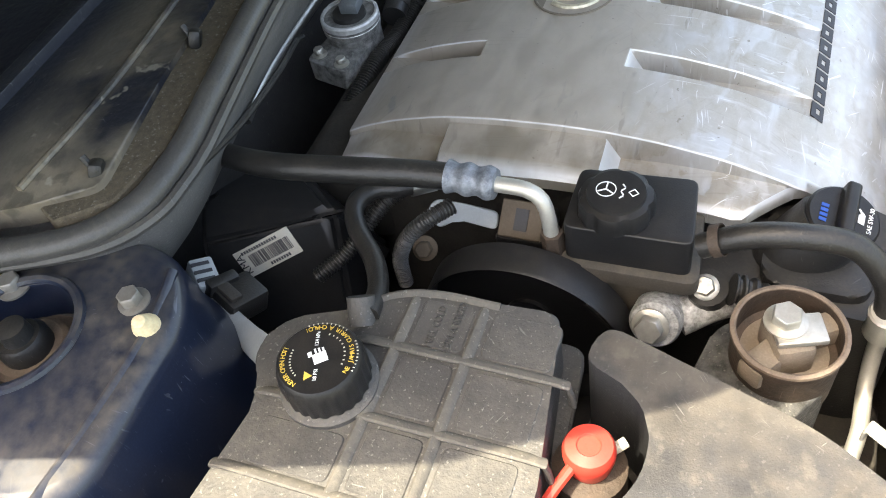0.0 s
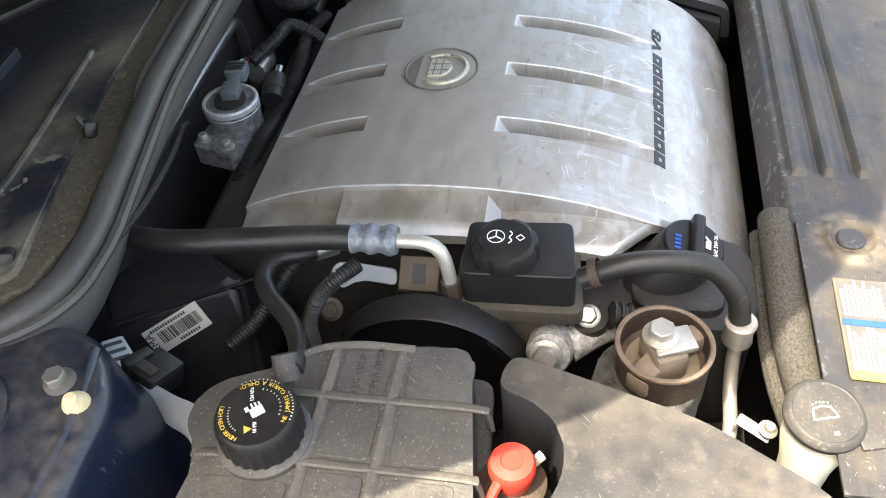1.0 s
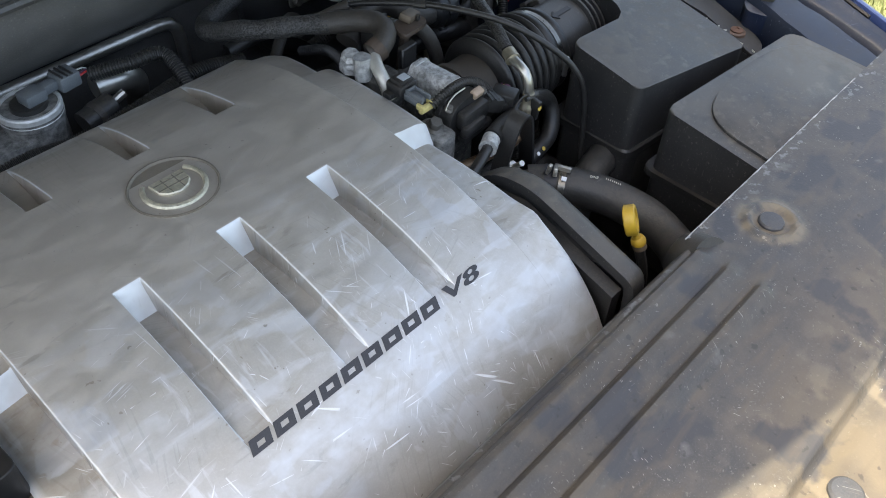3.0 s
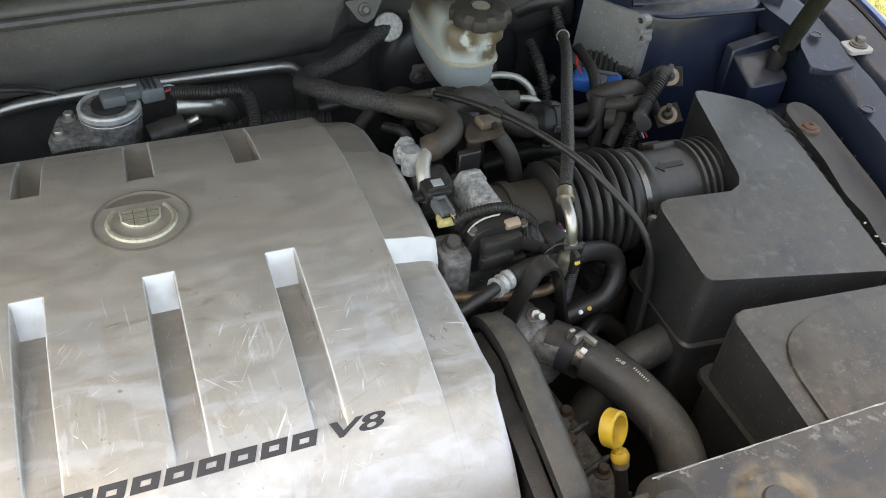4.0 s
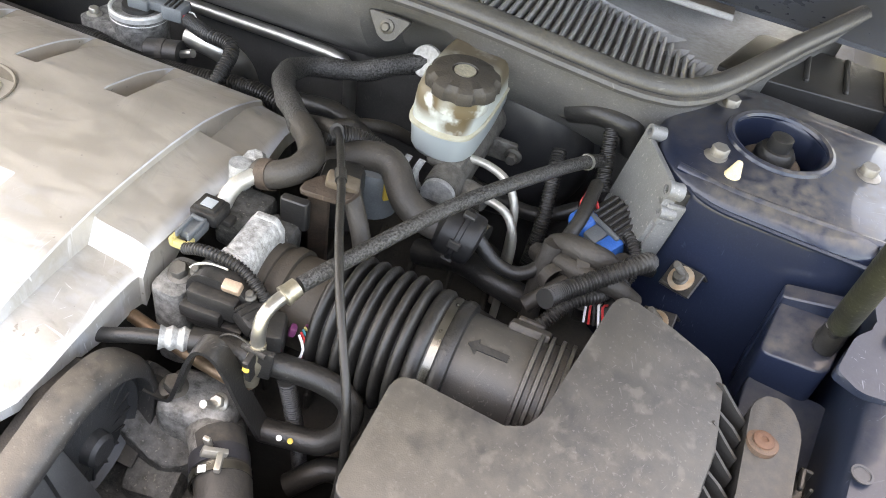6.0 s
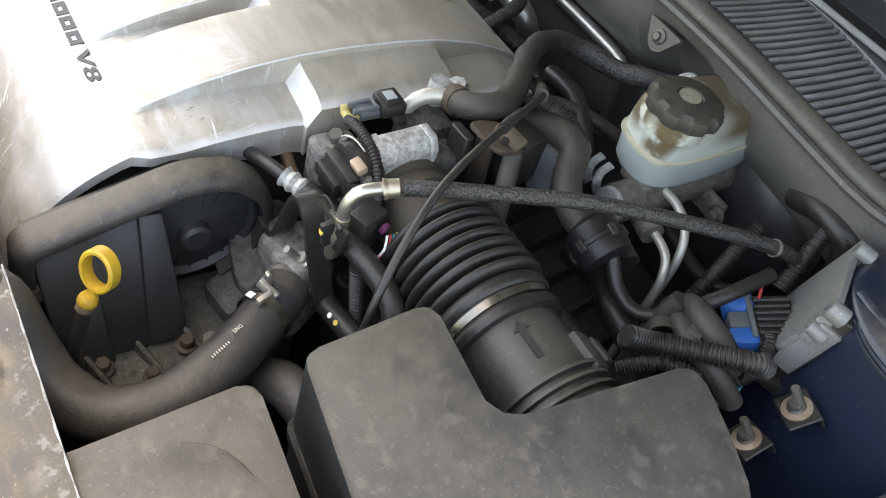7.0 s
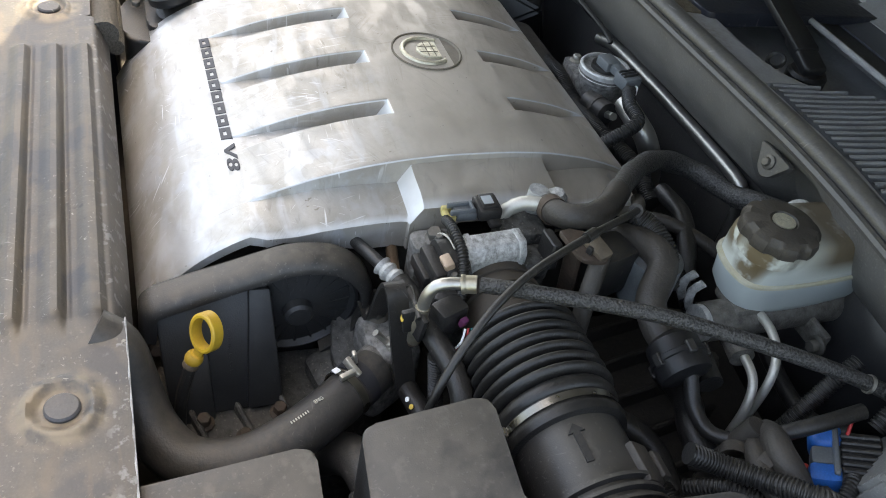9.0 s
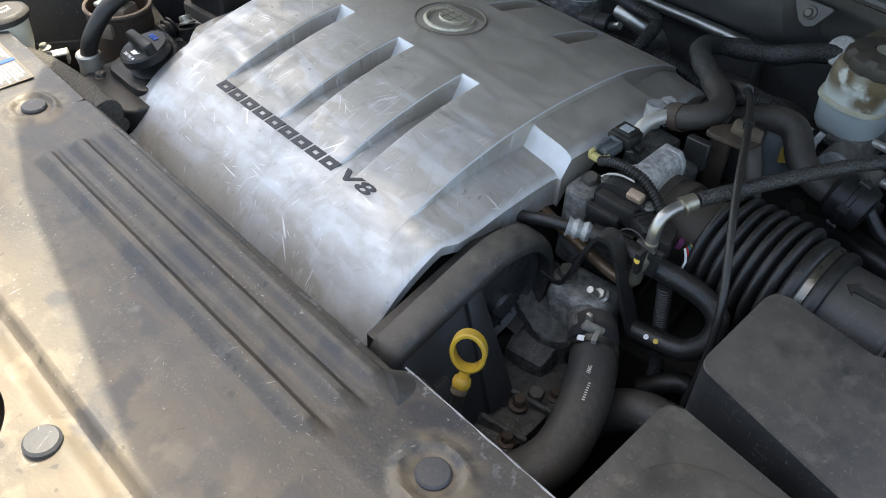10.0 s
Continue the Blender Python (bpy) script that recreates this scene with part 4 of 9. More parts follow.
def engine_cover():
    ob = thing("engine_cover", (0, -0.06, 0.80), "dusty silver plastic engine cover with ramped slots and scratches", "engine cover")
    xs = sorted(set(spread(-0.206, 0.192, 40) + [s[k] + d * (1 - 2 * k) for s in SLOTS for k in (0, 1) for d in (-0.0019, -0.0012, -0.0006, -0.0002, 0.0, 0.0008, 0.002)]
                    + [e * s for e, s in ((0.192, 1), (0.206, -1)) for e in (e - 0.0019, e - 0.0012, e - 0.0006, e - 0.0002, e, e + 0.0008, e + 0.002)] + spread(-0.244, -0.209, 8) + spread(0.195, 0.240, 8)))
    ys = sorted(set(spread(-0.345, 0.185, 70) + [-0.0875, -0.0861, -0.0859, -0.082, -0.078, -0.074, -0.0705, -0.0697, -0.0692, -0.0675, 0.069, 0.072, 0.075, 0.078, 0.081]))

    def x_clip(x, y):
        # the tank-side corner is cut back ahead of the tip; both sides taper a little to the front
        if x < -0.206:
            lim = lerp_table([(-0.35, -0.190), (-0.235, -0.196), (-0.192, -0.243), (-0.088, -0.240), (-0.086, -0.247), (0.07, -0.250), (0.075, -0.243), (0.2, -0.232)], y)
            k = (x + 0.206) / (-0.244 + 0.206)
            return -0.206 + (lim + 0.206) * k
        if x > 0.192:
            lim = lerp_table([(-0.35, 0.228), (-0.24, 0.232), (-0.225, 0.238), (-0.088, 0.236), (-0.086, 0.240), (0.07, 0.246), (0.2, 0.232)], y)
            k = (x - 0.192) / (0.240 - 0.192)
            return 0.192 + (lim - 0.192) * k
        return x

    def surf(x, y):
        xx = x_clip(x, y)
        z = cover_z(y) - slot_depth(x, y)
        rim = max(0.0, (xx - 0.228) / 0.018) if x > 0 else max(0.0, (-0.232 - xx) / 0.018)
        if y < -0.235 and x < -0.206:
            rim = 0
        fall = max(0.0, xx - 0.194, -0.208 - xx) * 0.14 * smoothstep(-0.24, -0.19, y)
        return (xx, y, z - 0.006 * rim * rim - fall)
    bm = sheet(surf, xs, ys)
    # a short skirt turned down along the rim
    rim = [e for e in bm.edges if e.is_boundary]
    ext = bmesh.ops.extrude_edge_only(bm, edges=rim)
    for g in ext["geom"]:
        if isinstance(g, bmesh.types.BMVert):
            g.co += Vector((0.0040 if g.co.x > 0.19 else (-0.0040 if g.co.x < -0.19 else 0.0), 0, -0.0036))
    ext = bmesh.ops.extrude_edge_only(bm, edges=[g for g in ext["geom"] if isinstance(g, bmesh.types.BMEdge) and g.is_boundary])
    for g in ext["geom"]:
        if isinstance(g, bmesh.types.BMVert):
            g.co.z -= lerp_table(SKIRT, g.co.y) if g.co.x > 0.20 else 0.011
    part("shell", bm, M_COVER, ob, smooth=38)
    # round badge recess with a plain shield
    bz = cover_z(0.0)
    tilt = Matrix.Translation((-0.0075, 0.0045, bz)) @ pose(0, 0, 0, -1.5, 0, 0)
    part("badge_ring", lathe([(0.0425, -0.002), (0.0425, 0.0010), (0.041, 0.0014), (0.0395, -0.0006), (0.0, -0.0006)], tilt, 48), M_BADGE, ob, "round dull brown badge disc")
    arc = [Vector((0.0285 * math.sin(a), -0.0285 * math.cos(a) - 0.001, 0.0004)) for a in spread(-2.25, 2.25, 40)]
    part("badge_wreath", tube([tilt @ p for p in arc], 0.0030, 8, raw=True, flat=0.8), M_BADGE2, ob, "open worn wreath ring")
    shield = [(-0.0180, 0.0145), (0.0180, 0.0145), (0.0170, -0.002), (0.011, -0.009), (0.0, -0.013), (-0.011, -0.009), (-0.0170, -0.002)]
    crest = part("badge_shield", prism(shield, -0.0010, 0.0028, 0.001, 1, m=tilt), M_BADGE2, ob, "plain dull gold shield")
    for x, y, w, h in ((0.0, 0.0075, 0.032, 0.0009), (0.0, -0.0010, 0.031, 0.0009), (-0.006, 0.001, 0.0009, 0.022), (0.006, 0.001, 0.0009, 0.022)):
        part("groove", box((w, h, 0.0008), tilt @ Matrix.Translation((x, y, 0.0028)), 0), M_BADGE, crest)
    return ob


M_BADGE = mat("badge_metal", (0.15, 0.13, 0.10), 0.6, 0.2, (0.20, 0.175, 0.14), scale=60, bump=0.2, dust=0.4)
M_BADGE2 = mat("badge_shield_metal", (0.48, 0.44, 0.34), 0.4, 0.6, scale=200, bump=0.6, bump_scale=300)


def cover_lettering(ob):
    """Nine plain slanted bars with a slit in place of a trade name, and V8."""
    y = -0.240
    z = cover_z(y)
    slope = math.degrees(math.atan((cover_z(y + 0.012) - cover_z(y - 0.012)) / 0.024))
    frame_m = Matrix.Translation((0, y, z + 0.0003)) @ pose(0, 0, 0, slope, 0, 0)
    xs = spread(-0.116, 0.091, 9)
    for n, (a, b) in enumerate(zip(xs, xs[1:])):
        w, h, sh = (b - a) * 0.84, 0.0118, 0.0044
        k = lambda v: sh * v / h
        slits = ((-0.0018, 0.0022),) if n % 2 else ((-0.0024, 0.0014),)
        bm = None
        for y0, y1, x0, x1 in [(-h / 2, h / 2, 0, w * 0.31), (-h / 2, h / 2, w * 0.69, w)] + [(y0, y1, w * 0.31, w * 0.69) for y0, y1 in (((-h / 2, slits[0][0]), (slits[-1][1], h / 2)))]:
            b2 = prism([(a + x0 + k(y0), y0), (a + x1 + k(y0), y0), (a + x1 + k(y1), y1), (a + x0 + k(y1), y1)], -0.002, 0.0005, 0, m=frame_m)
            bm = join(bm, b2) if bm else b2
        part("name_bar", bm, M_INK, ob)
    part("lettering", join(*[words("V8", 0.0180, frame_m @ Matrix.Translation((0.1155 + d, 0, 0)), 0.25, 0.0006 - abs(d) * 0.1, width=0.042) for d in (-0.0011, 0.0, 0.0011)]), M_INK, ob, "dark V8 lettering")


# ---- shroud over the radiator ----
def shroud_z(x, y):
    z = 0.886 - 0.10 * max(0.0, -0.44 - y) + 0.002 * math.sin(x * 17 + y * 9) * smoothstep(-0.44, -0.50, y)
    z -= 0.010 * smoothstep(-0.546, -0.556, y) - 0.007 * smoothstep(-0.556, -0.575, y)
    # rolled rear edge in the middle part
    if -0.185 < x < 0.312:
        z -= 0.034 * smoothstep(-0.368, -0.346, y) ** 2
    for g in RIBS:
        if -0.120 < x < 0.316:
            e = smoothstep(-0.120, -0.112, x) * (1 - smoothstep(0.306, 0.316, x))
            z += e * (0.0062 * (1 - smoothstep(g - 0.005, g, y)) * smoothstep(g - 0.024, g - 0.010, y) - 0.0018 * smoothstep(g - 0.001, g + 0.001, y) * (1 - smoothstep(g + 0.002, g + 0.006, y)))
    for gx, gy in ((-0.206, -0.411), (0.398, -0.400)):
        d = math.hypot(x - gx, y - gy)
        z += 0.004 * (1 - smoothstep(0.024, 0.034, d)) - 0.005 * (1 - smoothstep(0.017, 0.024, d))
    for gx, gy in SHROUD_LOW:
        d = math.hypot(x - gx, (y - gy) * 0.8)
        z -= 0.008 * (1 - smoothstep(0.026, 0.036, d))
    # bulge and hollow in the tan front part
    d = math.hypot(x + 0.12, (y + 0.53) * 1.6)
    z -= 0.007 * (1 - smoothstep(0.02, 0.08, d))
    return z


RIBS = (-0.366, -0.397, -0.430)
SHROUD_LOW = [(-0.214, -0.588), (0.42, -0.60)]
HOLES = [(0.116, -0.640, 0.054), (0.60, -0.63, 0.045)]


def shroud():
    ob = thing("radiator_shroud", (0.1, -0.5, 0.80), "dusty black plastic radiator shroud with ribs, tan towards the front", "shroud")
    xs = sorted(set(spread(-0.47, 0.80, 127) + spread(-0.25, -0.18, 20) + spread(0.350, 0.425, 20) + [-0.119, -0.113, -0.108, 0.301, 0.305, 0.309] + spread(0.055, 0.178, 18)))
    ys = sorted(set(spread(-0.85, -0.348, 92) + [g + d for g in RIBS for d in (-0.022, -0.018, -0.0145, -0.011, -0.003, -0.0017, -0.0008, 0.0, 0.001, 0.002, 0.004, 0.006)] + [-0.546, -0.549, -0.552, -0.556]))

    def surf(x, y):
        yy = y
        if y > -0.40:
            cut = 0.017 if x < -0.185 else (0.004 if x > 0.312 else 0.0)
            yy = -0.40 + (y + 0.40) * (0.052 - cut) / 0.052
        return (x, yy, shroud_z(x, y))
    bm = sheet(surf, xs, ys, 0.0035)
    # the round openings through the front part
    for hx, hy, hr in HOLES:
        dead = [f for f in bm.faces if math.hypot(f.calc_center_median().x - hx, f.calc_center_median().y - hy) < hr]
        bmesh.ops.delete(bm, geom=dead, context="FACES")
        for v in bm.verts:
            d = Vector((v.co.x - hx, v.co.y - hy))
            if v.is_boundary and hr * 0.7 < d.length < hr * 1.3:
                d = d.normalized() * hr
                v.co.x, v.co.y = hx + d.x, hy + d.y
    part("panel", bm, M_SHROUD, ob, smooth=40)
    for gx, gy in ((-0.206, -0.411), (0.398, -0.400)):
        part("push_clip", lathe([(0.0130, -0.002), (0.0130, 0.002), (0.0115, 0.0038), (0.004, 0.0042), (0.0, 0.004)], (gx, gy, shroud_z(gx, gy)), 32), M_CLIP, ob, "flat round grey push clip")
    for gx, gy in ((0.049, -0.587), (0.183, -0.582), (-0.214, -0.588), (0.42, -0.60)):
        part("push_clip", lathe([(0.014, -0.002), (0.014, 0.003), (0.012, 0.005), (0.0, 0.0055)], (gx, gy, shroud_z(gx, gy)), 32), M_CLIP, ob)
    edge = [(x, -0.3522 + 0.0002 * math.sin(x * 230), shroud_z(x, -0.348) + 0.0002 * math.sin(x * 310)) for x in spread(0.316, 0.70, 60)]
    part("worn_edge", tube(edge, lambda t: 0.0007 + 0.0003 * math.sin(t * 90), 6, raw=True), M_WORNEDGE, ob, "edge worn pale")
    # warning decal: paper, blue band, printed bars
    m = Matrix(((0.999, 0.02, 0, -0.3075), (-0.02, 0.999, 0, -0.4255), (0.0, 0.03, 1, 0.8872), (0, 0, 0, 1)))
    dec = part("decal", prism([(-0.060, -0.040), (0.048, -0.040), (0.048, 0.040), (-0.060, 0.040)], -0.0004, 0.0006, 0, m=m), M_DECAL, ob, "worn tan warning decal with pale print and blue band")
    part("field", prism([(-0.054, -0.0375), (0.0455, -0.0375), (0.0455, 0.0375), (-0.054, 0.0375)], 0, 0.0008, 0, m=m), M_DECALFIELD, dec, "dull grey printed field")
    part("band", prism([(-0.0055, -0.038), (0.001, -0.038), (0.001, 0.038), (-0.0055, 0.038)], 0, 0.0014, 0, m=m), M_PRINTBLUE, dec, "blue printed band")
    rnd = random.Random(3)
    bars = bmesh.new()
    for x0, x1 in ((-0.052, -0.008), (0.005, 0.044)):
        for y0, y1 in ((-0.037, -0.002), (0.002, 0.037)):
            y = y0
            while y < y1:
                n = x0
                while n < x1 - rnd.uniform(0, 0.012):
                    w = rnd.uniform(0.003, 0.008)
                    q = [bars.verts.new(m @ Vector(p)) for p in ((n, y, 0.0012), (n + w, y, 0.0012), (n + w, y + 0.0026, 0.0012), (n, y + 0.0026, 0.0012))]
                    bars.faces.new(q)
                    n += w + 0.0005
                y += 0.0039
    part("print", bars, M_DECALPRINT, dec, "unreadable pale printed lines")
    part("yellow_strip", prism([(-0.0615, -0.039), (-0.0535, -0.039), (-0.0535, 0.039), (-0.0615, 0.039)], 0, 0.0011, 0, m=m), M_PRINTYELLOW, dec, "yellow strip")
    foam = thing("shroud_edge_foam", (-0.27, -0.36, 0.80), "grey woven foam strip along the shroud edge", "foam strip")
    part("strip", tube([(-0.166, -0.354, 0.868), (-0.25, -0.354, 0.862), (-0.33, -0.358, 0.853), (-0.40, -0.372, 0.845)], 0.021, 16, flat=0.85), M_MESH, foam)
    part("fold", tube([(-0.170, -0.340, 0.850), (-0.25, -0.338, 0.842), (-0.33, -0.342, 0.832), (-0.40, -0.356, 0.825)], 0.010, 10), M_MESH, foam)
    # latch hardware seen through the opening
    lat = thing("hood_latch", (0.116, -0.64, 0.42), "rusty hood latch parts below the shroud opening", "latch")
    part("base", join(box((0.16, 0.12, 0.02), (0.116, -0.64, 0.79), 0.004), box((0.05, 0.04, 0.38), (0.116, -0.64, 0.60), 0.004)), M_RUST, lat)
    part("hook", join(box((0.012, 0.06, 0.05), pose(0.115, -0.635, 0.818, 0, 10, 20), 0.003), box((0.012, 0.05, 0.04), pose(0.150, -0.645, 0.815, 0, -12, -30), 0.003)), M_BROWNPLATE, lat)
    part("spring", tube([(0.10, -0.62, 0.822), (0.13, -0.645, 0.832), (0.165, -0.65, 0.826)], 0.005, 8, ribs=0.002, pitch=0.004), M_RUSTORANGE, lat, "orange rusty spring")
    part("cable", tube([(0.17, -0.61, 0.825), (0.15, -0.64, 0.84), (0.12, -0.67, 0.83)], 0.004, 8), M_BLACK, lat)
    return ob


M_RAIL = mat("dusty_rail_plastic", (0.027, 0.026, 0.025), 0.5, scale=25, bump=0.15, bump_scale=700, dust=0.45, dust_color=(0.13, 0.112, 0.088), dust_scale=14, scuff=0.4, scuff_color=(0.24, 0.23, 0.21))
M_SCREWPAD = mat("rust_stained_plastic", (0.055, 0.045, 0.036), 0.6, color2=(0.16, 0.085, 0.05), scale=90, bump=0.2)
M_RUSTORANGE2 = mat("brown_rust", (0.13, 0.065, 0.038), 0.8, color2=(0.11, 0.06, 0.04), scale=150, bump=0.4)
M_CLIP = mat("grey_clip_plastic", (0.040, 0.041, 0.045), 0.5, scale=60, bump=0.2, bump_scale=500, dust=0.3, dust_color=(0.15, 0.13, 0.10), dust_scale=25, scuff=0.4)
M_DECAL = mat("decal_field", (0.115, 0.10, 0.075), 0.5, color2=(0.15, 0.125, 0.09), scale=40, dust=0.3, dust_color=(0.18, 0.145, 0.10))
M_DECALFIELD = mat("dull_decal_field", (0.085, 0.085, 0.088), 0.55, color2=(0.12, 0.115, 0.105), scale=40, dust=0.3, dust_color=(0.16, 0.135, 0.10))
M_DECALPRINT = mat("decal_print", (0.48, 0.48, 0.48), 0.55, color2=(0.40, 0.39, 0.37), scale=60, dust=0.15)
M_WORNEDGE = mat("pale_worn_plastic", (0.16, 0.16, 0.16), 0.7, color2=(0.42, 0.42, 0.42), scale=90, contrast=0.8, bump=0.6, bump_scale=300)
M_DISC = mat("speckled_white_disc", (0.70, 0.69, 0.66), 0.6, color2=(0.25, 0.24, 0.22), scale=260, contrast=0.35)
M_CAPGREY = mat("dusty_cap_plastic", (0.035, 0.034, 0.033), 0.5, scale=60, bump=0.2, dust=0.55, dust_color=(0.14, 0.12, 0.095), dust_scale=30, speck=0.2)
M_RUSTRIM = mat("pale_rusty_rim", (0.12, 0.088, 0.064), 0.7, 0.1, (0.20, 0.15, 0.11), scale=90, bump=0.4)
M_RUSTORANGE = mat("orange_rust", (0.35, 0.13, 0.04), 0.8, color2=(0.22, 0.09, 0.04), scale=120, bump=0.4)


# ---- tank side ----
def coolant_tank():
    ob = thing("coolant_tank", (-0.49, 0.0, 0.72), "dusty grey-black ribbed plastic coolant tank", "coolant tank")
    outline = rounded([(-0.398, -0.085), (-0.404, 0.040), (-0.428, 0.062), (-0.452, 0.120), (-0.487, 0.130), (-0.515, 0.105), (-0.62, 0.118), (-0.64, -0.105), (-0.53, -0.104)],
                      [0.012, 0.01, 0.012, 0.018, 0.018, 0.02, 0.02, 0.02, 0.0], 4)
    part("body", prism(outline[::-1], 0.72, 0.9295, 0.010, 3), M_TANK, ob)
    # soft wide ribs moulded across the top and over the edge
    for x, y1 in ((-0.454, 0.058), (-0.5125, 0.108), (-0.572, 0.112)):
        part("rib", tube([(x, -0.106, 0.905), (x, -0.1035, 0.924), (x, -0.094, 0.9298), (x, 0.0, 0.9302), (x, y1 - 0.008, 0.9298), (x, y1 + 0.002, 0.922)], 0.0048, 10, flat=0.55), M_TANKRIB, ob)
    for y, x1 in ((-0.0305, -0.398), (0.0235, -0.400)):
        part("rib", tube([(x1 - 0.005, y, 0.905), (x1 - 0.007, y, 0.922), (x1 - 0.016, y, 0.9292), (-0.52, y, 0.9302), (-0.63, y, 0.9298)], 0.0046, 10, flat=0.55), M_TANKRIB, ob)
    part("rib", tube([(-0.404, -0.040, 0.9296), (-0.404, 0.010, 0.9296), (-0.414, 0.045, 0.9292), (-0.440, 0.072, 0.928)], 0.0040, 8, flat=0.5), M_TANKRIB, ob)
    for x0, x1, y0, y1 in ((-0.449, -0.409, -0.090, -0.038), (-0.449, -0.409, -0.024, 0.017), (-0.506, -0.460, -0.090, -0.038), (-0.506, -0.460, -0.024, 0.017), (-0.566, -0.519, -0.090, -0.038), (-0.566, -0.519, -0.024, 0.017), (-0.566, -0.530, 0.030, 0.095)):
        part("panel", prism(rounded([(x0, y0), (x1, y0), (x1, y1), (x0, y1)], 0.006, 3), 0.925, 0.9303, 0.0008, 1), M_TANK, ob)
    c = Vector((-0.496, 0.058, 0.0))
    part("neck", lathe([(0.036, 0.920), (0.036, 0.934), (0.031, 0.937)], c, 40), M_TANK, ob)
    cap = part("cap", lathe([(0.0300, 0.936), (0.0320, 0.938), (0.0320, 0.957), (0.0302, 0.963), (0.0280, 0.9655), (0.0, 0.966)], c, 72,
                            wobble=lambda a, i: 1 - 0.045 * (math.cos(a * 22) > 0.2) * (i in (1, 2))), M_BLACKCLEAN, ob, "black ridged pressure cap with printed warning ring")
    # printed ring: the warnings run round the rim in small letters
    rt, upv = Vector((0.468, -0.884, 0)), Vector((0.884, 0.468, 0))
    base = Matrix((( rt.x, upv.x, 0, c.x), (rt.y, upv.y, 0, c.y), (0, 0, 1, 0.9662), (0, 0, 0, 1)))

    def arc(text, r, a0, a1, size, inward):
        out = None
        for i, ch in enumerate(text):
            a = a0 + (a1 - a0) * i / (len(text) - 1)
            if ch == " ":
                continue
            turn = a + 90 if inward else a - 90
            b = words(ch, size, base @ pose(r * math.cos(radians(a)), r * math.sin(radians(a)), 0, 0, 0, turn), 0, 0.0002)
            out = join(out, b) if out else b
        return out
    part("warning", arc("NEVER OPEN HOT!", 0.0245, 225, 150, 0.0047, False), M_PRINTYELLOW, cap, "yellow warning lettering")
    part("warning", arc("NE JAMAIS OUVRIR A CHAUD!", 0.0245, -40, 105, 0.0047, True), M_PRINTYELLOW, cap, "yellow warning lettering")
    part("small_print", join(words("18 PSI", 0.0038, base @ pose(-0.002, -0.014, 0, 0, 0, 80), 0, 0.0002), words("124 kPa", 0.0038, base @ pose(0.001, 0.015, 0, 0, 0, 80), 0, 0.0002)), M_WHITE, cap, "white pressure figures")
    fine = None
    for r, a0, a1 in ((0.0192, -30, 60), (0.0192, 150, 215), (0.0280, -35, 15), (0.0280, 40, 100)):
        for a in spread(a0, a1, 9):
            b = box((0.0013, 0.0008, 0.0003), base @ pose(r * math.cos(radians(a)), r * math.sin(radians(a)), 0.0001 if r < 0.027 else -0.0008, 0, 0, a), 0)
            fine = join(fine, b) if fine else b
    tagged(part("fine_print", fine, M_STICKER, cap, "unreadable pale fine print"), kind="stuff")
    tank_sym = join(box((0.010, 0.008, 0.0004), base @ pose(0.002, -0.001, 0.0002, 0, 0, 12), 0), box((0.003, 0.004, 0.0004), base @ pose(-0.005, 0.003, 0.0002, 0, 0, 12), 0),
                    *[box((0.0014, 0.004, 0.0004), base @ pose(-0.001 + i * 0.0028, 0.005, 0.0002, 0, 0, 12), 0) for i in range(3)])
    part("symbol", tank_sym, M_WHITE, cap, "white coolant symbol")
    tri_sym = prism([(-0.004, -0.003), (0.004, -0.003), (0.0, 0.0045)], 0, 0.0004, 0, m=base @ pose(-0.008, -0.013, 0, 0, 0, 20) @ Matrix.Diagonal((0.8, 0.8, 1, 1)))
    part("triangle", tri_sym, M_PRINTYELLOW, cap, "yellow warning triangle")
    part("level_text", join(words("FULL COLD", 0.0085, Matrix.Translation((-0.431, 0.001, 0.9303)), 0, 0.0012, width=0.036), words("PLEIN A FROID", 0.0085, Matrix.Translation((-0.430, -0.013, 0.9303)), 0, 0.0012, width=0.048)), M_TANK, ob, "raised level lettering")
    part("seam_flange", prism(rounded([(-0.388, -0.100), (-0.392, 0.045), (-0.62, 0.128), (-0.65, -0.118)], 0.015, 3)[::-1], 0.868, 0.876, 0.002, 1), M_TANK, ob)
    part("hose_nipple", tube([(-0.440, 0.058, 0.925), (-0.425, 0.063, 0.94)], 0.011, 14), M_TANK, ob)
    return ob, cap


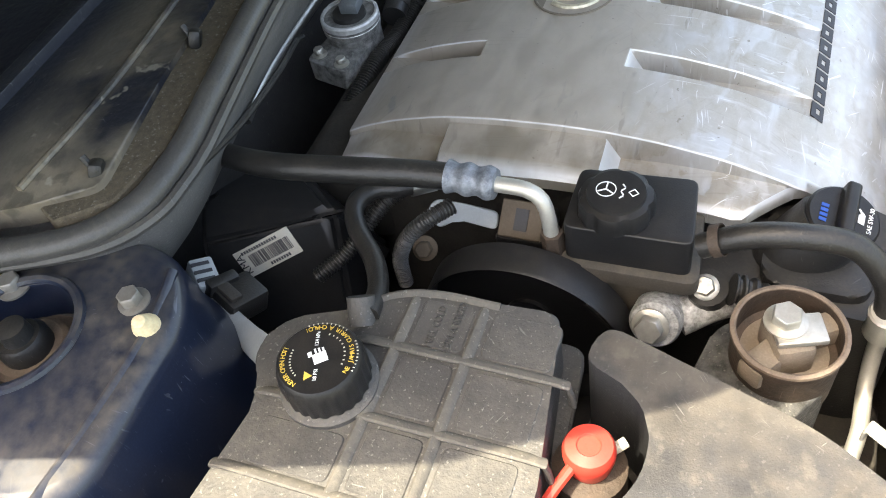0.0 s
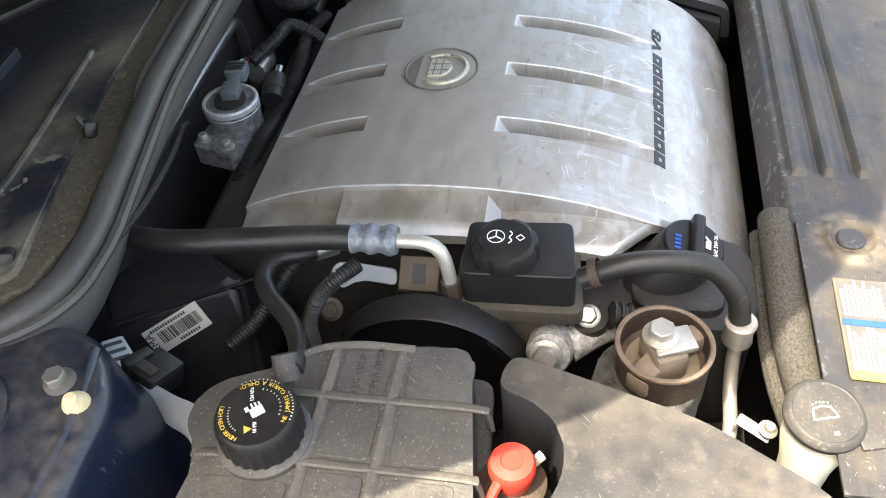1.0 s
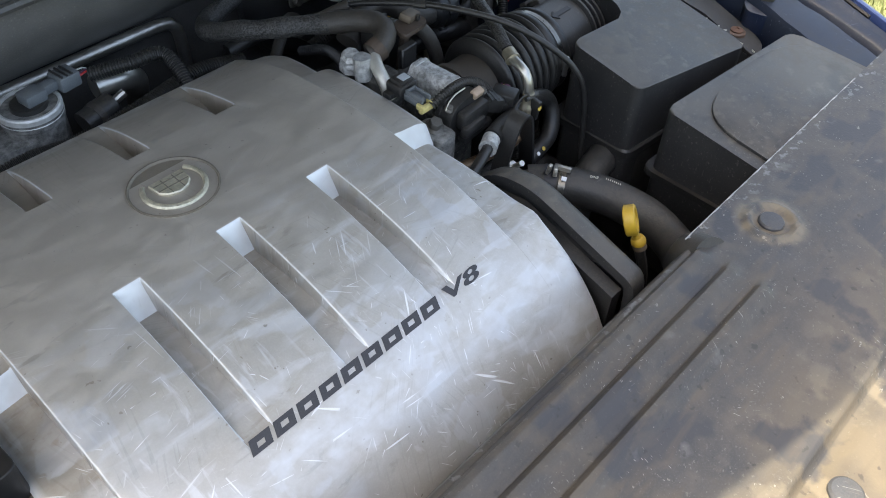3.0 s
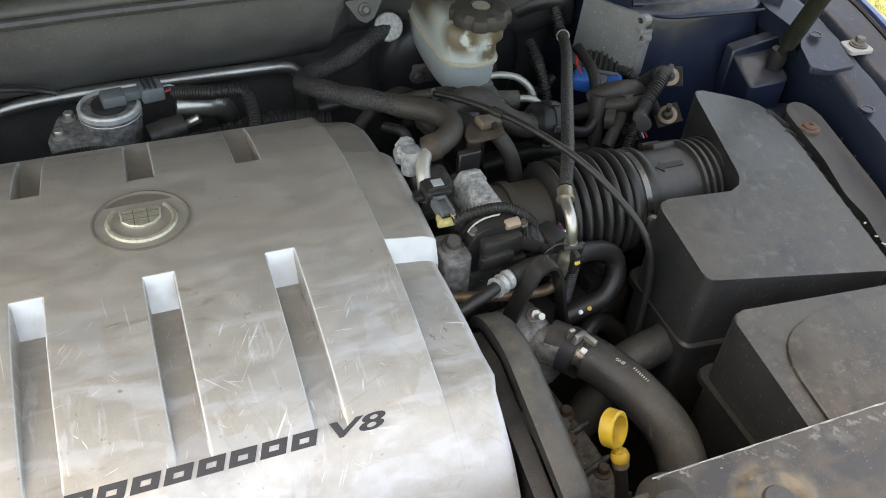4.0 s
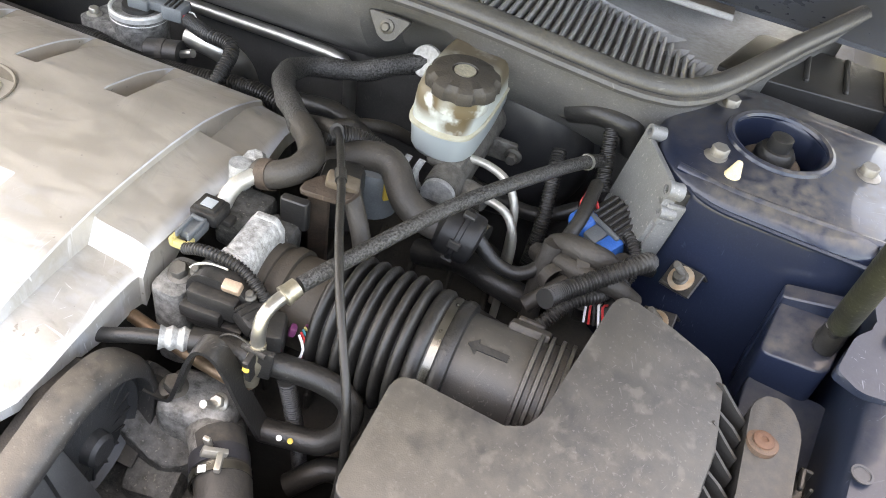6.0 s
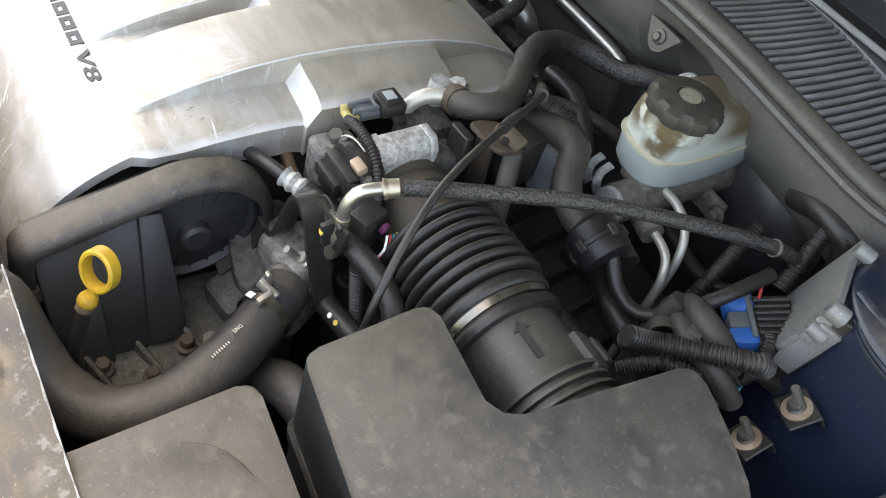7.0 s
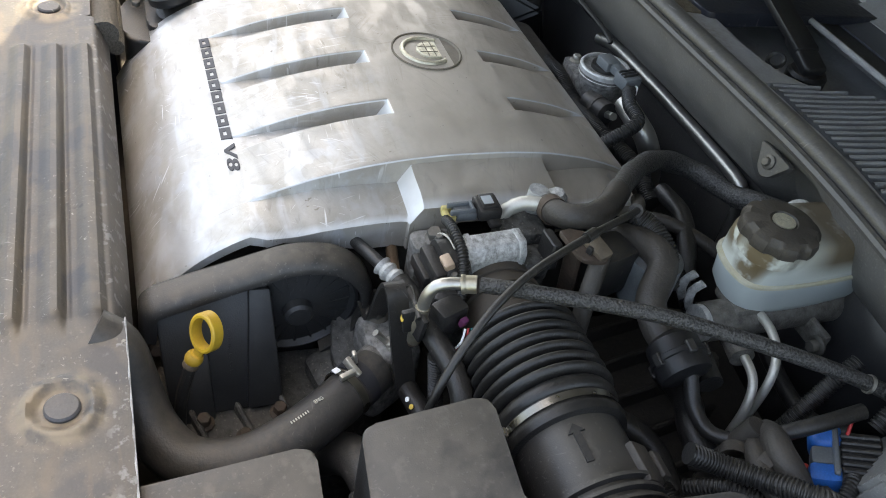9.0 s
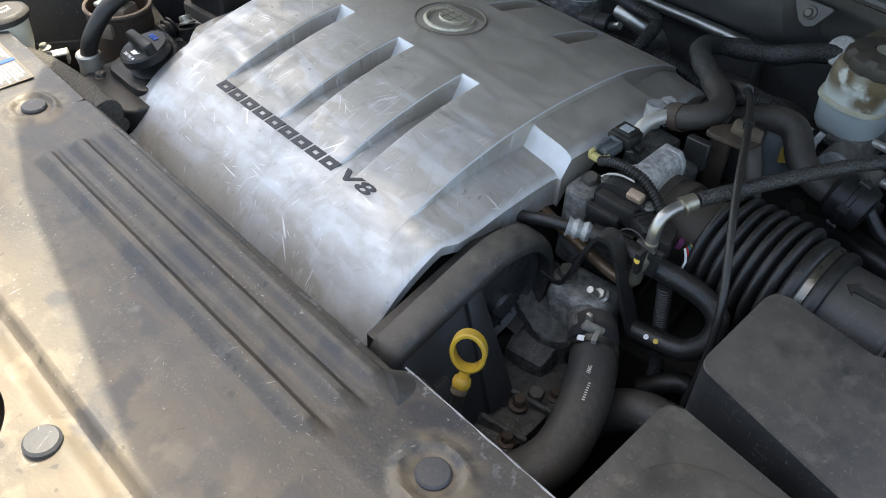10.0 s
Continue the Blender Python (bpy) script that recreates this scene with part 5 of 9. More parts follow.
def fuse_cover():
    ob = thing("fuse_box_cover", (-0.47, -0.25, 0.80), "dusty dark grey plastic fuse box cover", "fuse box cover")
    outline = rounded([(-0.398, -0.118), (-0.430, -0.108), (-0.452, -0.160), (-0.505, -0.166), (-0.56, -0.13), (-0.68, -0.13), (-0.68, -0.36), (-0.50, -0.352), (-0.445, -0.262)],
                      [0.012, 0.012, 0.03, 0.03, 0.02, 0.02, 0.02, 0.02, 0.02], 5)
    part("lid", prism(outline[::-1], 0.80, 0.928, 0.010, 4), M_COVERPL, ob)
    q = pose(-0.520, -0.300, 0.9282, 0, 0, 65)
    sym = join(box((0.030, 0.0025, 0.0014), q @ Matrix.Translation((0, 0.010, 0)), 0.0005, 1), box((0.030, 0.0025, 0.0014), q @ Matrix.Translation((0, -0.010, 0)), 0.0005, 1),
               box((0.0025, 0.020, 0.0014), q @ Matrix.Translation((-0.014, 0, 0)), 0.0005, 1), box((0.0025, 0.020, 0.0014), q @ Matrix.Translation((0.014, 0, 0)), 0.0005, 1),
               box((0.007, 0.002, 0.0014), q @ Matrix.Translation((-0.006, 0, 0)), 0.0004, 1), box((0.007, 0.002, 0.0014), q @ Matrix.Translation((0.007, 0, 0)), 0.0004, 1))
    part("embossed_symbol", sym, M_COVERPL, ob, "embossed battery symbol")
    part("lower_case", prism(rounded([(-0.405, -0.125), (-0.455, -0.170), (-0.56, -0.14), (-0.68, -0.14), (-0.68, -0.355), (-0.50, -0.345), (-0.45, -0.265)][::-1], 0.012, 3), 0.60, 0.81, 0), M_BLACK, ob)
    part("rim_step", prism(rounded([(-0.392, -0.114), (-0.430, -0.103), (-0.456, -0.155), (-0.505, -0.160), (-0.56, -0.125), (-0.68, -0.125), (-0.68, -0.366), (-0.497, -0.358), (-0.440, -0.264)][::-1], 0.014, 4), 0.800, 0.812, 0.002, 1), M_COVERPL, ob)
    return ob


def red_cap():
    ob = thing("terminal_cap", (-0.487, -0.124, 0.88), "glossy red plastic terminal cap with a strap", "terminal cap")
    c = (-0.487, -0.126, 0.0)
    part("base", lathe([(0.026, 0.86), (0.026, 0.885), (0.018, 0.888)], c, 28), M_RUST, ob)
    part("cap", lathe([(0.013, 0.885), (0.0150, 0.89), (0.0180, 0.905), (0.0180, 0.912), (0.016, 0.916), (0.0085, 0.9175), (0.0075, 0.916), (0.0, 0.916)], c, 36), M_RED, ob)
    part("sleeve", tube([(-0.478, -0.138, 0.896), (-0.469, -0.147, 0.898)], 0.004, 10), M_STICKER, ob, "short white sleeve")
    part("strap", tube([(-0.500, -0.118, 0.908), (-0.522, -0.108, 0.902), (-0.545, -0.100, 0.895)], 0.004, 8), M_RED, ob)


M_MOUNTDUST = mat("tan_dusted_rubber", (0.17, 0.135, 0.10), 0.8, color2=(0.25, 0.20, 0.15), scale=50, bump=0.4, bump_scale=300, dust=0.3, dust_color=(0.28, 0.23, 0.17))
M_FLANGEDUST = mat("brown_dusted_plastic", (0.036, 0.031, 0.025), 0.65, color2=(0.070, 0.059, 0.045), scale=30, bump=0.3, bump_scale=300, dust=0.7, dust_color=(0.15, 0.125, 0.09), dust_scale=14)


def engine_mount():
    ob = thing("engine_mount", (-0.35, -0.245, 0.80), "rusty round engine mount cup with a zinc bolt", "engine mount")
    c = Vector((-0.350, -0.240, -0.010))
    part("cup", lathe([(0.036, 0.842), (0.0385, 0.845), (0.0395, 0.898), (0.0410, 0.900), (0.0410, 0.9035), (0.0370, 0.9035), (0.0365, 0.88), (0.028, 0.875), (0.0, 0.875)], c, 48), M_RUST, ob)
    part("rim", lathe([(0.0372, 0.9025), (0.0370, 0.9048), (0.0385, 0.9056), (0.0412, 0.9048), (0.0416, 0.9025)], c, 48, closed=True), M_RUSTRIM, ob, "pale rusty rim")
    part("spoke", join(box((0.040, 0.022, 0.022), pose(c.x - 0.018, c.y + 0.012, 0.876, 0, 0, -35), 0.005), box((0.034, 0.020, 0.022), pose(c.x + 0.016, c.y - 0.020, 0.876, 0, 0, -55), 0.005)), M_MOUNTDUST, ob)
    part("bridge", join(box((0.040, 0.030, 0.034), pose(c.x, c.y, 0.878, 0, 0, 25), 0.006), box((0.070, 0.018, 0.018), pose(c.x, c.y, 0.870, 0, 0, -40), 0.005)), M_MOUNTDUST, ob, "tan dusty rubber bridge")
    part("plate", box((0.026, 0.036, 0.006), pose(c.x - 0.001, c.y - 0.006, 0.898, 0, 0, 20), 0.002), M_ZINC, ob)
    part("bolt", hexbolt(Matrix.Translation((-0.348, -0.236, 0.901)), 0.0105, 0.009, 0.0155), M_ZINC, ob)
    part("arm", prism(rounded([(-0.33, -0.19), (-0.41, -0.17), (-0.42, -0.24), (-0.36, -0.28), (-0.31, -0.23)], 0.015, 3)[::-1], 0.77, 0.858, 0.008), M_CASTDARK, ob)
    part("cup_floor", lathe([(0.0362, 0.8655), (0.0355, 0.8672), (0.0, 0.8672)], c + Vector((0, 0, 0.010)), 40), M_MOUNTDUST, ob)


def steering_reservoir():
    ob = thing("steering_fluid_reservoir", (-0.28, -0.11, 0.80), "black plastic power steering fluid reservoir", "fluid reservoir")
    o1 = rounded([(-0.312, -0.164), (-0.243, -0.157), (-0.248, -0.062), (-0.314, -0.062)], 0.008, 3)
    part("upper_body", prism(o1, 0.884, 0.926, 0.009, 4), M_BLACKCLEAN, ob)
    o2 = rounded([(-0.320, -0.172), (-0.235, -0.164), (-0.240, -0.052), (-0.322, -0.052)], 0.012, 3)
    part("flange", prism(o2, 0.872, 0.8875, 0.004, 2), M_FLANGEDUST, ob, "brown dusty flange")
    part("lower_body", prism(rounded([(-0.310, -0.155), (-0.245, -0.150), (-0.250, -0.068), (-0.312, -0.066)], 0.015, 3), 0.80, 0.874, 0.003), M_FLANGEDUST, ob)
    c = Vector((-0.288, -0.100, 0))
    cap = part("cap", lathe([(0.028, 0.924), (0.0305, 0.927), (0.0305, 0.938), (0.0285, 0.943), (0.0235, 0.9445), (0.0228, 0.9468), (0.0, 0.9475)], c, 96,
                            wobble=lambda a, i: 1 - 0.07 * max(0.0, math.cos(a * 7)) ** 2 * (i in (0, 1, 2, 3))), M_BLACKCLEAN, ob, "black scalloped cap with white steering symbols")
    m = Matrix.Translation((-0.288, -0.100, 0.9477)) @ pose(0, 0, 0, 0, 0, -90)
    ring = lathe([(0.0080, 0), (0.0080, 0.0005), (0.0073, 0.0005), (0.0073, 0)], m @ Matrix.Translation((-0.008, 0, 0)), 24, closed=True)
    for a in (90, 210, 330):
        ring = join(ring, box((0.0070, 0.0011, 0.0005), m @ Matrix.Translation((-0.008, 0, 0.0003)) @ pose(0, 0, 0, 0, 0, a) @ Matrix.Translation((0.0034, 0, 0)), 0))
    for k in range(4):
        ring = join(ring, box((0.0010, 0.004, 0.0005), m @ pose(0.005, 0.006 - k * 0.004, 0.0003, 0, 0, 40 * (-1) ** k), 0))
    ring = join(ring, lathe([(0.0042, 0), (0.0042, 0.0005), (0.0032, 0.0005), (0.0032, 0)], m @ Matrix.Translation((0.0135, 0.0, 0)), 4, closed=True))
    part("symbols", ring, M_WHITE, cap, "white printed symbols")
    return ob


def pulley():
    ob = thing("pump_pulley", (-0.335, -0.025, 0.70), "black stamped steel pump pulley with a smooth rim", "pulley")
    m = aim((-0.326, -0.030, 0.806), (-1, 0, 0.03))
    part("rim", lathe([(0.060, -0.004), (0.090, -0.006), (0.0945, -0.004), (0.0945, 0.022), (0.0925, 0.025), (0.0905, 0.022), (0.0885, 0.002), (0.084, -0.001), (0.030, -0.003), (0.0, -0.003)], m, 72), M_BLACKCLEAN, ob)
    part("hub", lathe([(0.022, -0.004), (0.022, 0.001), (0.012, 0.003), (0.0, 0.003)], m, 24), M_BLACKCLEAN, ob)
    belt = thing("drive_belt", (-0.335, -0.12, 0.70), "black ribbed rubber drive belt", "belt")
    part("belt", box((0.022, 0.004, 0.16), pose(-0.330, -0.135, 0.80, -38, 0, 0), 0.001), M_RUBBER, belt)


LABEL_AT = (-0.3480, 0.2150, 0.8588)


def label_module():
    ob = thing("ignition_module_box", (-0.30, 0.21, 0.72), "black angular plastic module with a white barcode label", "module")
    pts = [(-0.247, 0.212, 0.866), (-0.215, 0.262, 0.850), (-0.296, 0.150, 0.876), (-0.306, 0.158, 0.872), (-0.352, 0.268, 0.862), (-0.30, 0.30, 0.862),
           (-0.345, 0.135, 0.77), (-0.395, 0.255, 0.762), (-0.25, 0.13, 0.77), (-0.25, 0.30, 0.77)]
    bm = bmesh.new()
    vs = [bm.verts.new((x - 0.0105, y + 0.0065, z + 0.012)) for x, y, z in pts]
    bmesh.ops.convex_hull(bm, input=vs)
    bmesh.ops.dissolve_limit(bm, angle_limit=radians(4), verts=bm.verts, edges=bm.edges)
    bmesh.ops.bevel(bm, geom=list(bm.edges), offset=0.005, segments=2, affect="EDGES")
    part("body", bm, M_BLACKCLEAN, ob)
    # the label: long side u, short side v, on the outer face
    u, v = Vector((0.0274, -0.048, 0.0196)).normalized(), Vector((0.0035, 0.018, 0.022))
    v = (v - u * v.dot(u)).normalized()
    n = u.cross(v)
    m = Matrix.Translation(Vector(LABEL_AT) + n * 0.0012) @ Matrix((u, v, n)).transposed().to_4x4()
    lab = part("label", box((0.062, 0.029, 0.0012), m, 0.0004, 1), M_STICKER, ob, "white barcode label")
    rnd = random.Random(9)
    bars, x = None, -0.018
    while x < 0.026:
        w = rnd.choice((0.0005, 0.0009, 0.0014))
        b = box((w, 0.013, 0.0005), m @ Matrix.Translation((x, 0.0, 0.0008)), 0)
        bars = join(bars, b) if bars else b
        x += w + rnd.choice((0.0005, 0.0008, 0.0012))
    for y, x0, k in ((0.0105, -0.022, 14), (-0.0105, -0.002, 8)):
        for i in range(k):
            bars = join(bars, box((0.0018, 0.0030, 0.0005), m @ Matrix.Translation((x0 + i * 0.0029, y, 0.0008)), 0))
    tagged(part("barcode", bars, M_INK, lab, "black barcode"), kind="stuff")
    part("code", words("KMA", 0.0105, m @ pose(-0.0265, 0.0, 0.0008, 0, 0, 90), 0, 0.0002, width=0.021), M_INK, lab, "bold black letters")
    plug = thing("module_plug", (-0.394, 0.235, 0.84), "grey and black electrical plug with a pale bracket arm", "plug")
    mm = pose(-0.408, 0.238, 0.890, 20, 25, -35)
    part("grey_end", box((0.022, 0.030, 0.020), mm, 0.003), M_LIGHTGREY, plug, "light grey plug end with slots")
    # dark bars drawn for the shaded slots
    for dy in (-0.008, 0.0, 0.008):
        part("slot", box((0.016, 0.003, 0.002), mm @ Matrix.Translation((-0.002, dy, 0.0102)), 0), M_INK, plug)
    part("black_body", box((0.040, 0.034, 0.026), pose(-0.411, 0.206, 0.872, 10, 20, -20), 0.004), M_BLACK, plug)
    part("collar", box((0.030, 0.012, 0.030), pose(-0.410, 0.222, 0.880, 12, 20, -25), 0.003), M_BLACK, plug)
    part("latch", box((0.012, 0.026, 0.006), pose(-0.416, 0.208, 0.889, 10, 20, -20), 0.002), M_HOSEDUST, plug)
    part("arm", tube([(-0.420, 0.236, 0.882), (-0.430, 0.212, 0.876), (-0.440, 0.190, 0.874), (-0.452, 0.168, 0.880), (-0.464, 0.146, 0.890), (-0.478, 0.128, 0.896)], lambda t: 0.0105 + 0.004 * t, 10, flat=0.3), M_LIGHTGREY, plug, "curved pale grey bracket arm")


def washer_filler():
    ob = thing("washer_filler", (-0.415, -0.36, 0.78), "dusty grey washer cap on a white plastic neck", "washer filler")
    c = Vector((-0.408, -0.358, 0))
    part("neck", lathe([(0.018, 0.78), (0.021, 0.83), (0.026, 0.86), (0.027, 0.888), (0.025, 0.89)], c, 32), M_WASHER, ob)
    tilt = Matrix.Translation((c.x, c.y, 0.892)) @ pose(0, 0, 0, 4, -6, 0)
    cap = part("cap", lathe([(0.027, -0.006), (0.0300, -0.004), (0.0310, 0.002), (0.0288, 0.006), (0.0258, 0.0075), (0.0248, 0.0068), (0.0, 0.0072)], tilt, 48), M_CAPGREY, ob, "flat grey hinged washer cap")
    part("tab", box((0.018, 0.04, 0.004), tilt @ pose(-0.012, -0.042, 0.0, 0, 0, 15), 0.002), M_CAPGREY, cap)
    q = tilt @ pose(-0.002, 0.002, 0.0073, 0, 0, -75) @ Matrix.Diagonal((0.75, 0.75, 1, 1))
    fan = [(-0.013, -0.005), (0.013, -0.005), (0.009, 0.007), (0.0, 0.009), (-0.009, 0.007)]
    lines = None
    for a, b in zip(fan, fan[1:] + fan[:1]):
        d = Vector(b) - Vector(a)
        c2 = (Vector(a) + Vector(b)) / 2
        s = box((d.length + 0.001, 0.0016, 0.0005), q @ pose(c2.x, c2.y, 0, 0, 0, math.degrees(math.atan2(d.y, d.x))), 0)
        lines = join(lines, s) if lines else s
    for k in range(5):
        lines = join(lines, box((0.0016, 0.0016, 0.0005), q @ Matrix.Translation((-0.008 + k * 0.004, 0.0135 - 0.0004 * (k - 2) ** 2, 0)), 0))
    lines = join(lines, box((0.005, 0.004, 0.0005), q @ Matrix.Translation((0.004, -0.022, 0)), 0))
    part("symbol", lines, M_WHITE, cap, "white windscreen wash symbol")


def oil_filler():
    ob = thing("oil_filler", (-0.235, -0.265, 0.80), "black oil filler cap with a raised grip bar", "oil filler")
    part("neck", tube([(-0.245, -0.215, 0.80), (-0.240, -0.24, 0.85), (-0.232, -0.262, 0.882)], 0.031, 24), M_BLACK, ob)
    m = aim((-0.231, -0.266, 0.885), (-0.12, -0.28, 1.0), 20) @ Matrix.Diagonal((0.86, 0.86, 0.9, 1))
    cap = part("cap", lathe([(0.030, -0.004), (0.0345, 0.0), (0.0345, 0.010), (0.032, 0.0125), (0.0, 0.013)], m, 48), M_BLACKCLEAN, ob)
    part("grip", box((0.066, 0.014, 0.020), m @ Matrix.Translation((0, 0, 0.016)), 0.004, 3), M_BLACKCLEAN, cap)
    bars = None
    for k in range(4):
        b = box((0.0035, 0.007, 0.0006), m @ pose(-0.012 + k * 0.0055, 0.019, 0.0133, 0, 0, 0), 0)
        bars = join(bars, b) if bars else b
    part("brand_bars", bars, M_PRINTBLUE, cap, "small blue printed bars")
    part("grade", words("SAE 5W-30", 0.0062, m @ pose(0.004, -0.0235, 0.0133, 0, 0, 0), 0, 0.0003), M_WHITE, cap, "white oil grade lettering")
    can = [(-0.007, -0.003), (0.004, -0.003), (0.010, 0.003), (0.009, 0.004), (0.004, 0.001), (0.003, 0.003), (-0.006, 0.003)]
    part("oil_can", prism(can, 0, 0.0005, 0, m=m @ pose(0.004, -0.015, 0.0130, 0, 0, 0)), M_WHITE, cap, "white oil can symbol")


def tank_side_details():
    lug = thing("alternator_lug", (-0.33, -0.15, 0.80), "cast aluminium mounting lug with a hex bolt", "mounting lug")
    axis = Vector((-0.85, 0.05, 0.5)).normalized()
    part("boss", lathe([(0.0215, -0.030), (0.0215, -0.004), (0.0195, 0.0), (0.014, 0.001), (0.0, 0.001)], aim((-0.338, -0.142, 0.850), axis), 28), M_CASTBRIGHT, lug)
    part("arm", join(tube([(-0.318, -0.158, 0.838), (-0.300, -0.185, 0.842), (-0.278, -0.212, 0.828)], lambda t: 0.0165 - 0.004 * t, 16, flat=0.75), tube([(-0.310, -0.170, 0.848), (-0.292, -0.196, 0.850)], 0.006, 10)), M_CASTBRIGHT, lug)
    part("bolt", hexbolt(aim((-0.343, -0.140, 0.855), (-0.85, 0.05, 0.5)), 0.011, 0.010, 0.015), M_ZINC, lug)
    boss = thing("sensor_boss", (-0.30, -0.178, 0.80), "black sensor boss with bolt and conduit", "sensor")
    part("boss", tube([(-0.290, -0.180, 0.82), (-0.300, -0.177, 0.862)], 0.017, 20), M_BLACK, boss)
    part("bolt", hexbolt(aim((-0.302, -0.176, 0.864), (-0.5, 0.1, 0.85)), 0.008, 0.008, 0.011), M_ZINC, boss)
    part("conduit", tube([(-0.302, -0.196, 0.868), (-0.300, -0.215, 0.862), (-0.302, -0.235, 0.845)], 0.012, 12, ribs=0.003, pitch=0.007), M_BLACK, boss)
    tin = thing("pump_bracket", (-0.265, -0.01, 0.83), "dusty brown tin bracket with a slot", "bracket")
    part("plate", box((0.034, 0.040, 0.004), pose(-0.270, -0.012, 0.872, 0, -38, 0), 0.001, 1), M_BROWNPLATE, tin)
    # a dark bar drawn for the shaded slot
    part("slot", box((0.020, 0.012, 0.002), pose(-0.2718, -0.012, 0.8738, 0, -38, 0), 0), M_INK, tin)
    part("foot", box((0.05, 0.05, 0.02), (-0.258, -0.012, 0.848), 0.006), M_BLACK, tin)
    br = thing("lift_bracket", (-0.27, 0.05, 0.82), "pale galvanised lifting bracket plate", "bracket")
    o = [(-0.013, -0.040), (0.004, -0.042), (0.012, -0.008), (0.016, 0.018), (0.002, 0.026), (-0.012, 0.014), (-0.003, -0.004)]
    part("plate", prism(rounded(o, 0.006, 3), -0.002, 0.002, 0.001, 1, m=aim((-0.275, 0.052, 0.868), (-0.75, -0.15, 0.65), 90)), M_LIGHTGREY, br)
    part("bolt", hexbolt(aim((-0.30, 0.075, 0.845), (-0.75, -0.15, 0.65)), 0.008, 0.008, 0.012), M_BROWNPLATE, br)
    lever = thing("wire_retainer", (-0.24, 0.24, 0.90), "thin black wire stay from the cowl to the valve", "wire")
    part("wire", tube([(-0.352, 0.236, 0.975), (-0.28, 0.245, 0.955), (-0.19, 0.262, 0.935), (-0.12, 0.285, 0.915), (-0.09, 0.30, 0.900), (-0.075, 0.302, 0.893)], 0.0035, 8), M_BLACK, lever)
    for (x, y) in ((-0.505, 0.195), (-0.50, 0.345)):
        pl = thing("locating_plug", (x, y, 0.968), "cream tapered locating plug in the strut tower", "plug", "locating plugs")
        part("plug", lathe([(0.011, 0.0), (0.009, 0.006), (0.005, 0.016), (0.0, 0.018)], aim((x, y, 0.966), (-0.3, -0.2, 1)), 16), M_WOODTAN, pl)
    for (x, y) in ((0.663, 0.224), (0.640, 0.362)):
        pl = thing("locating_plug", (x, y, 0.968), "cream tapered locating plug in the strut tower", "plug", "locating plugs")
        part("plug", lathe([(0.009, 0.0), (0.007, 0.006), (0.003, 0.020), (0.0, 0.022)], aim((x, y, 0.966), (0.05, -0.1, 1)), 16), M_WOODTAN, pl)


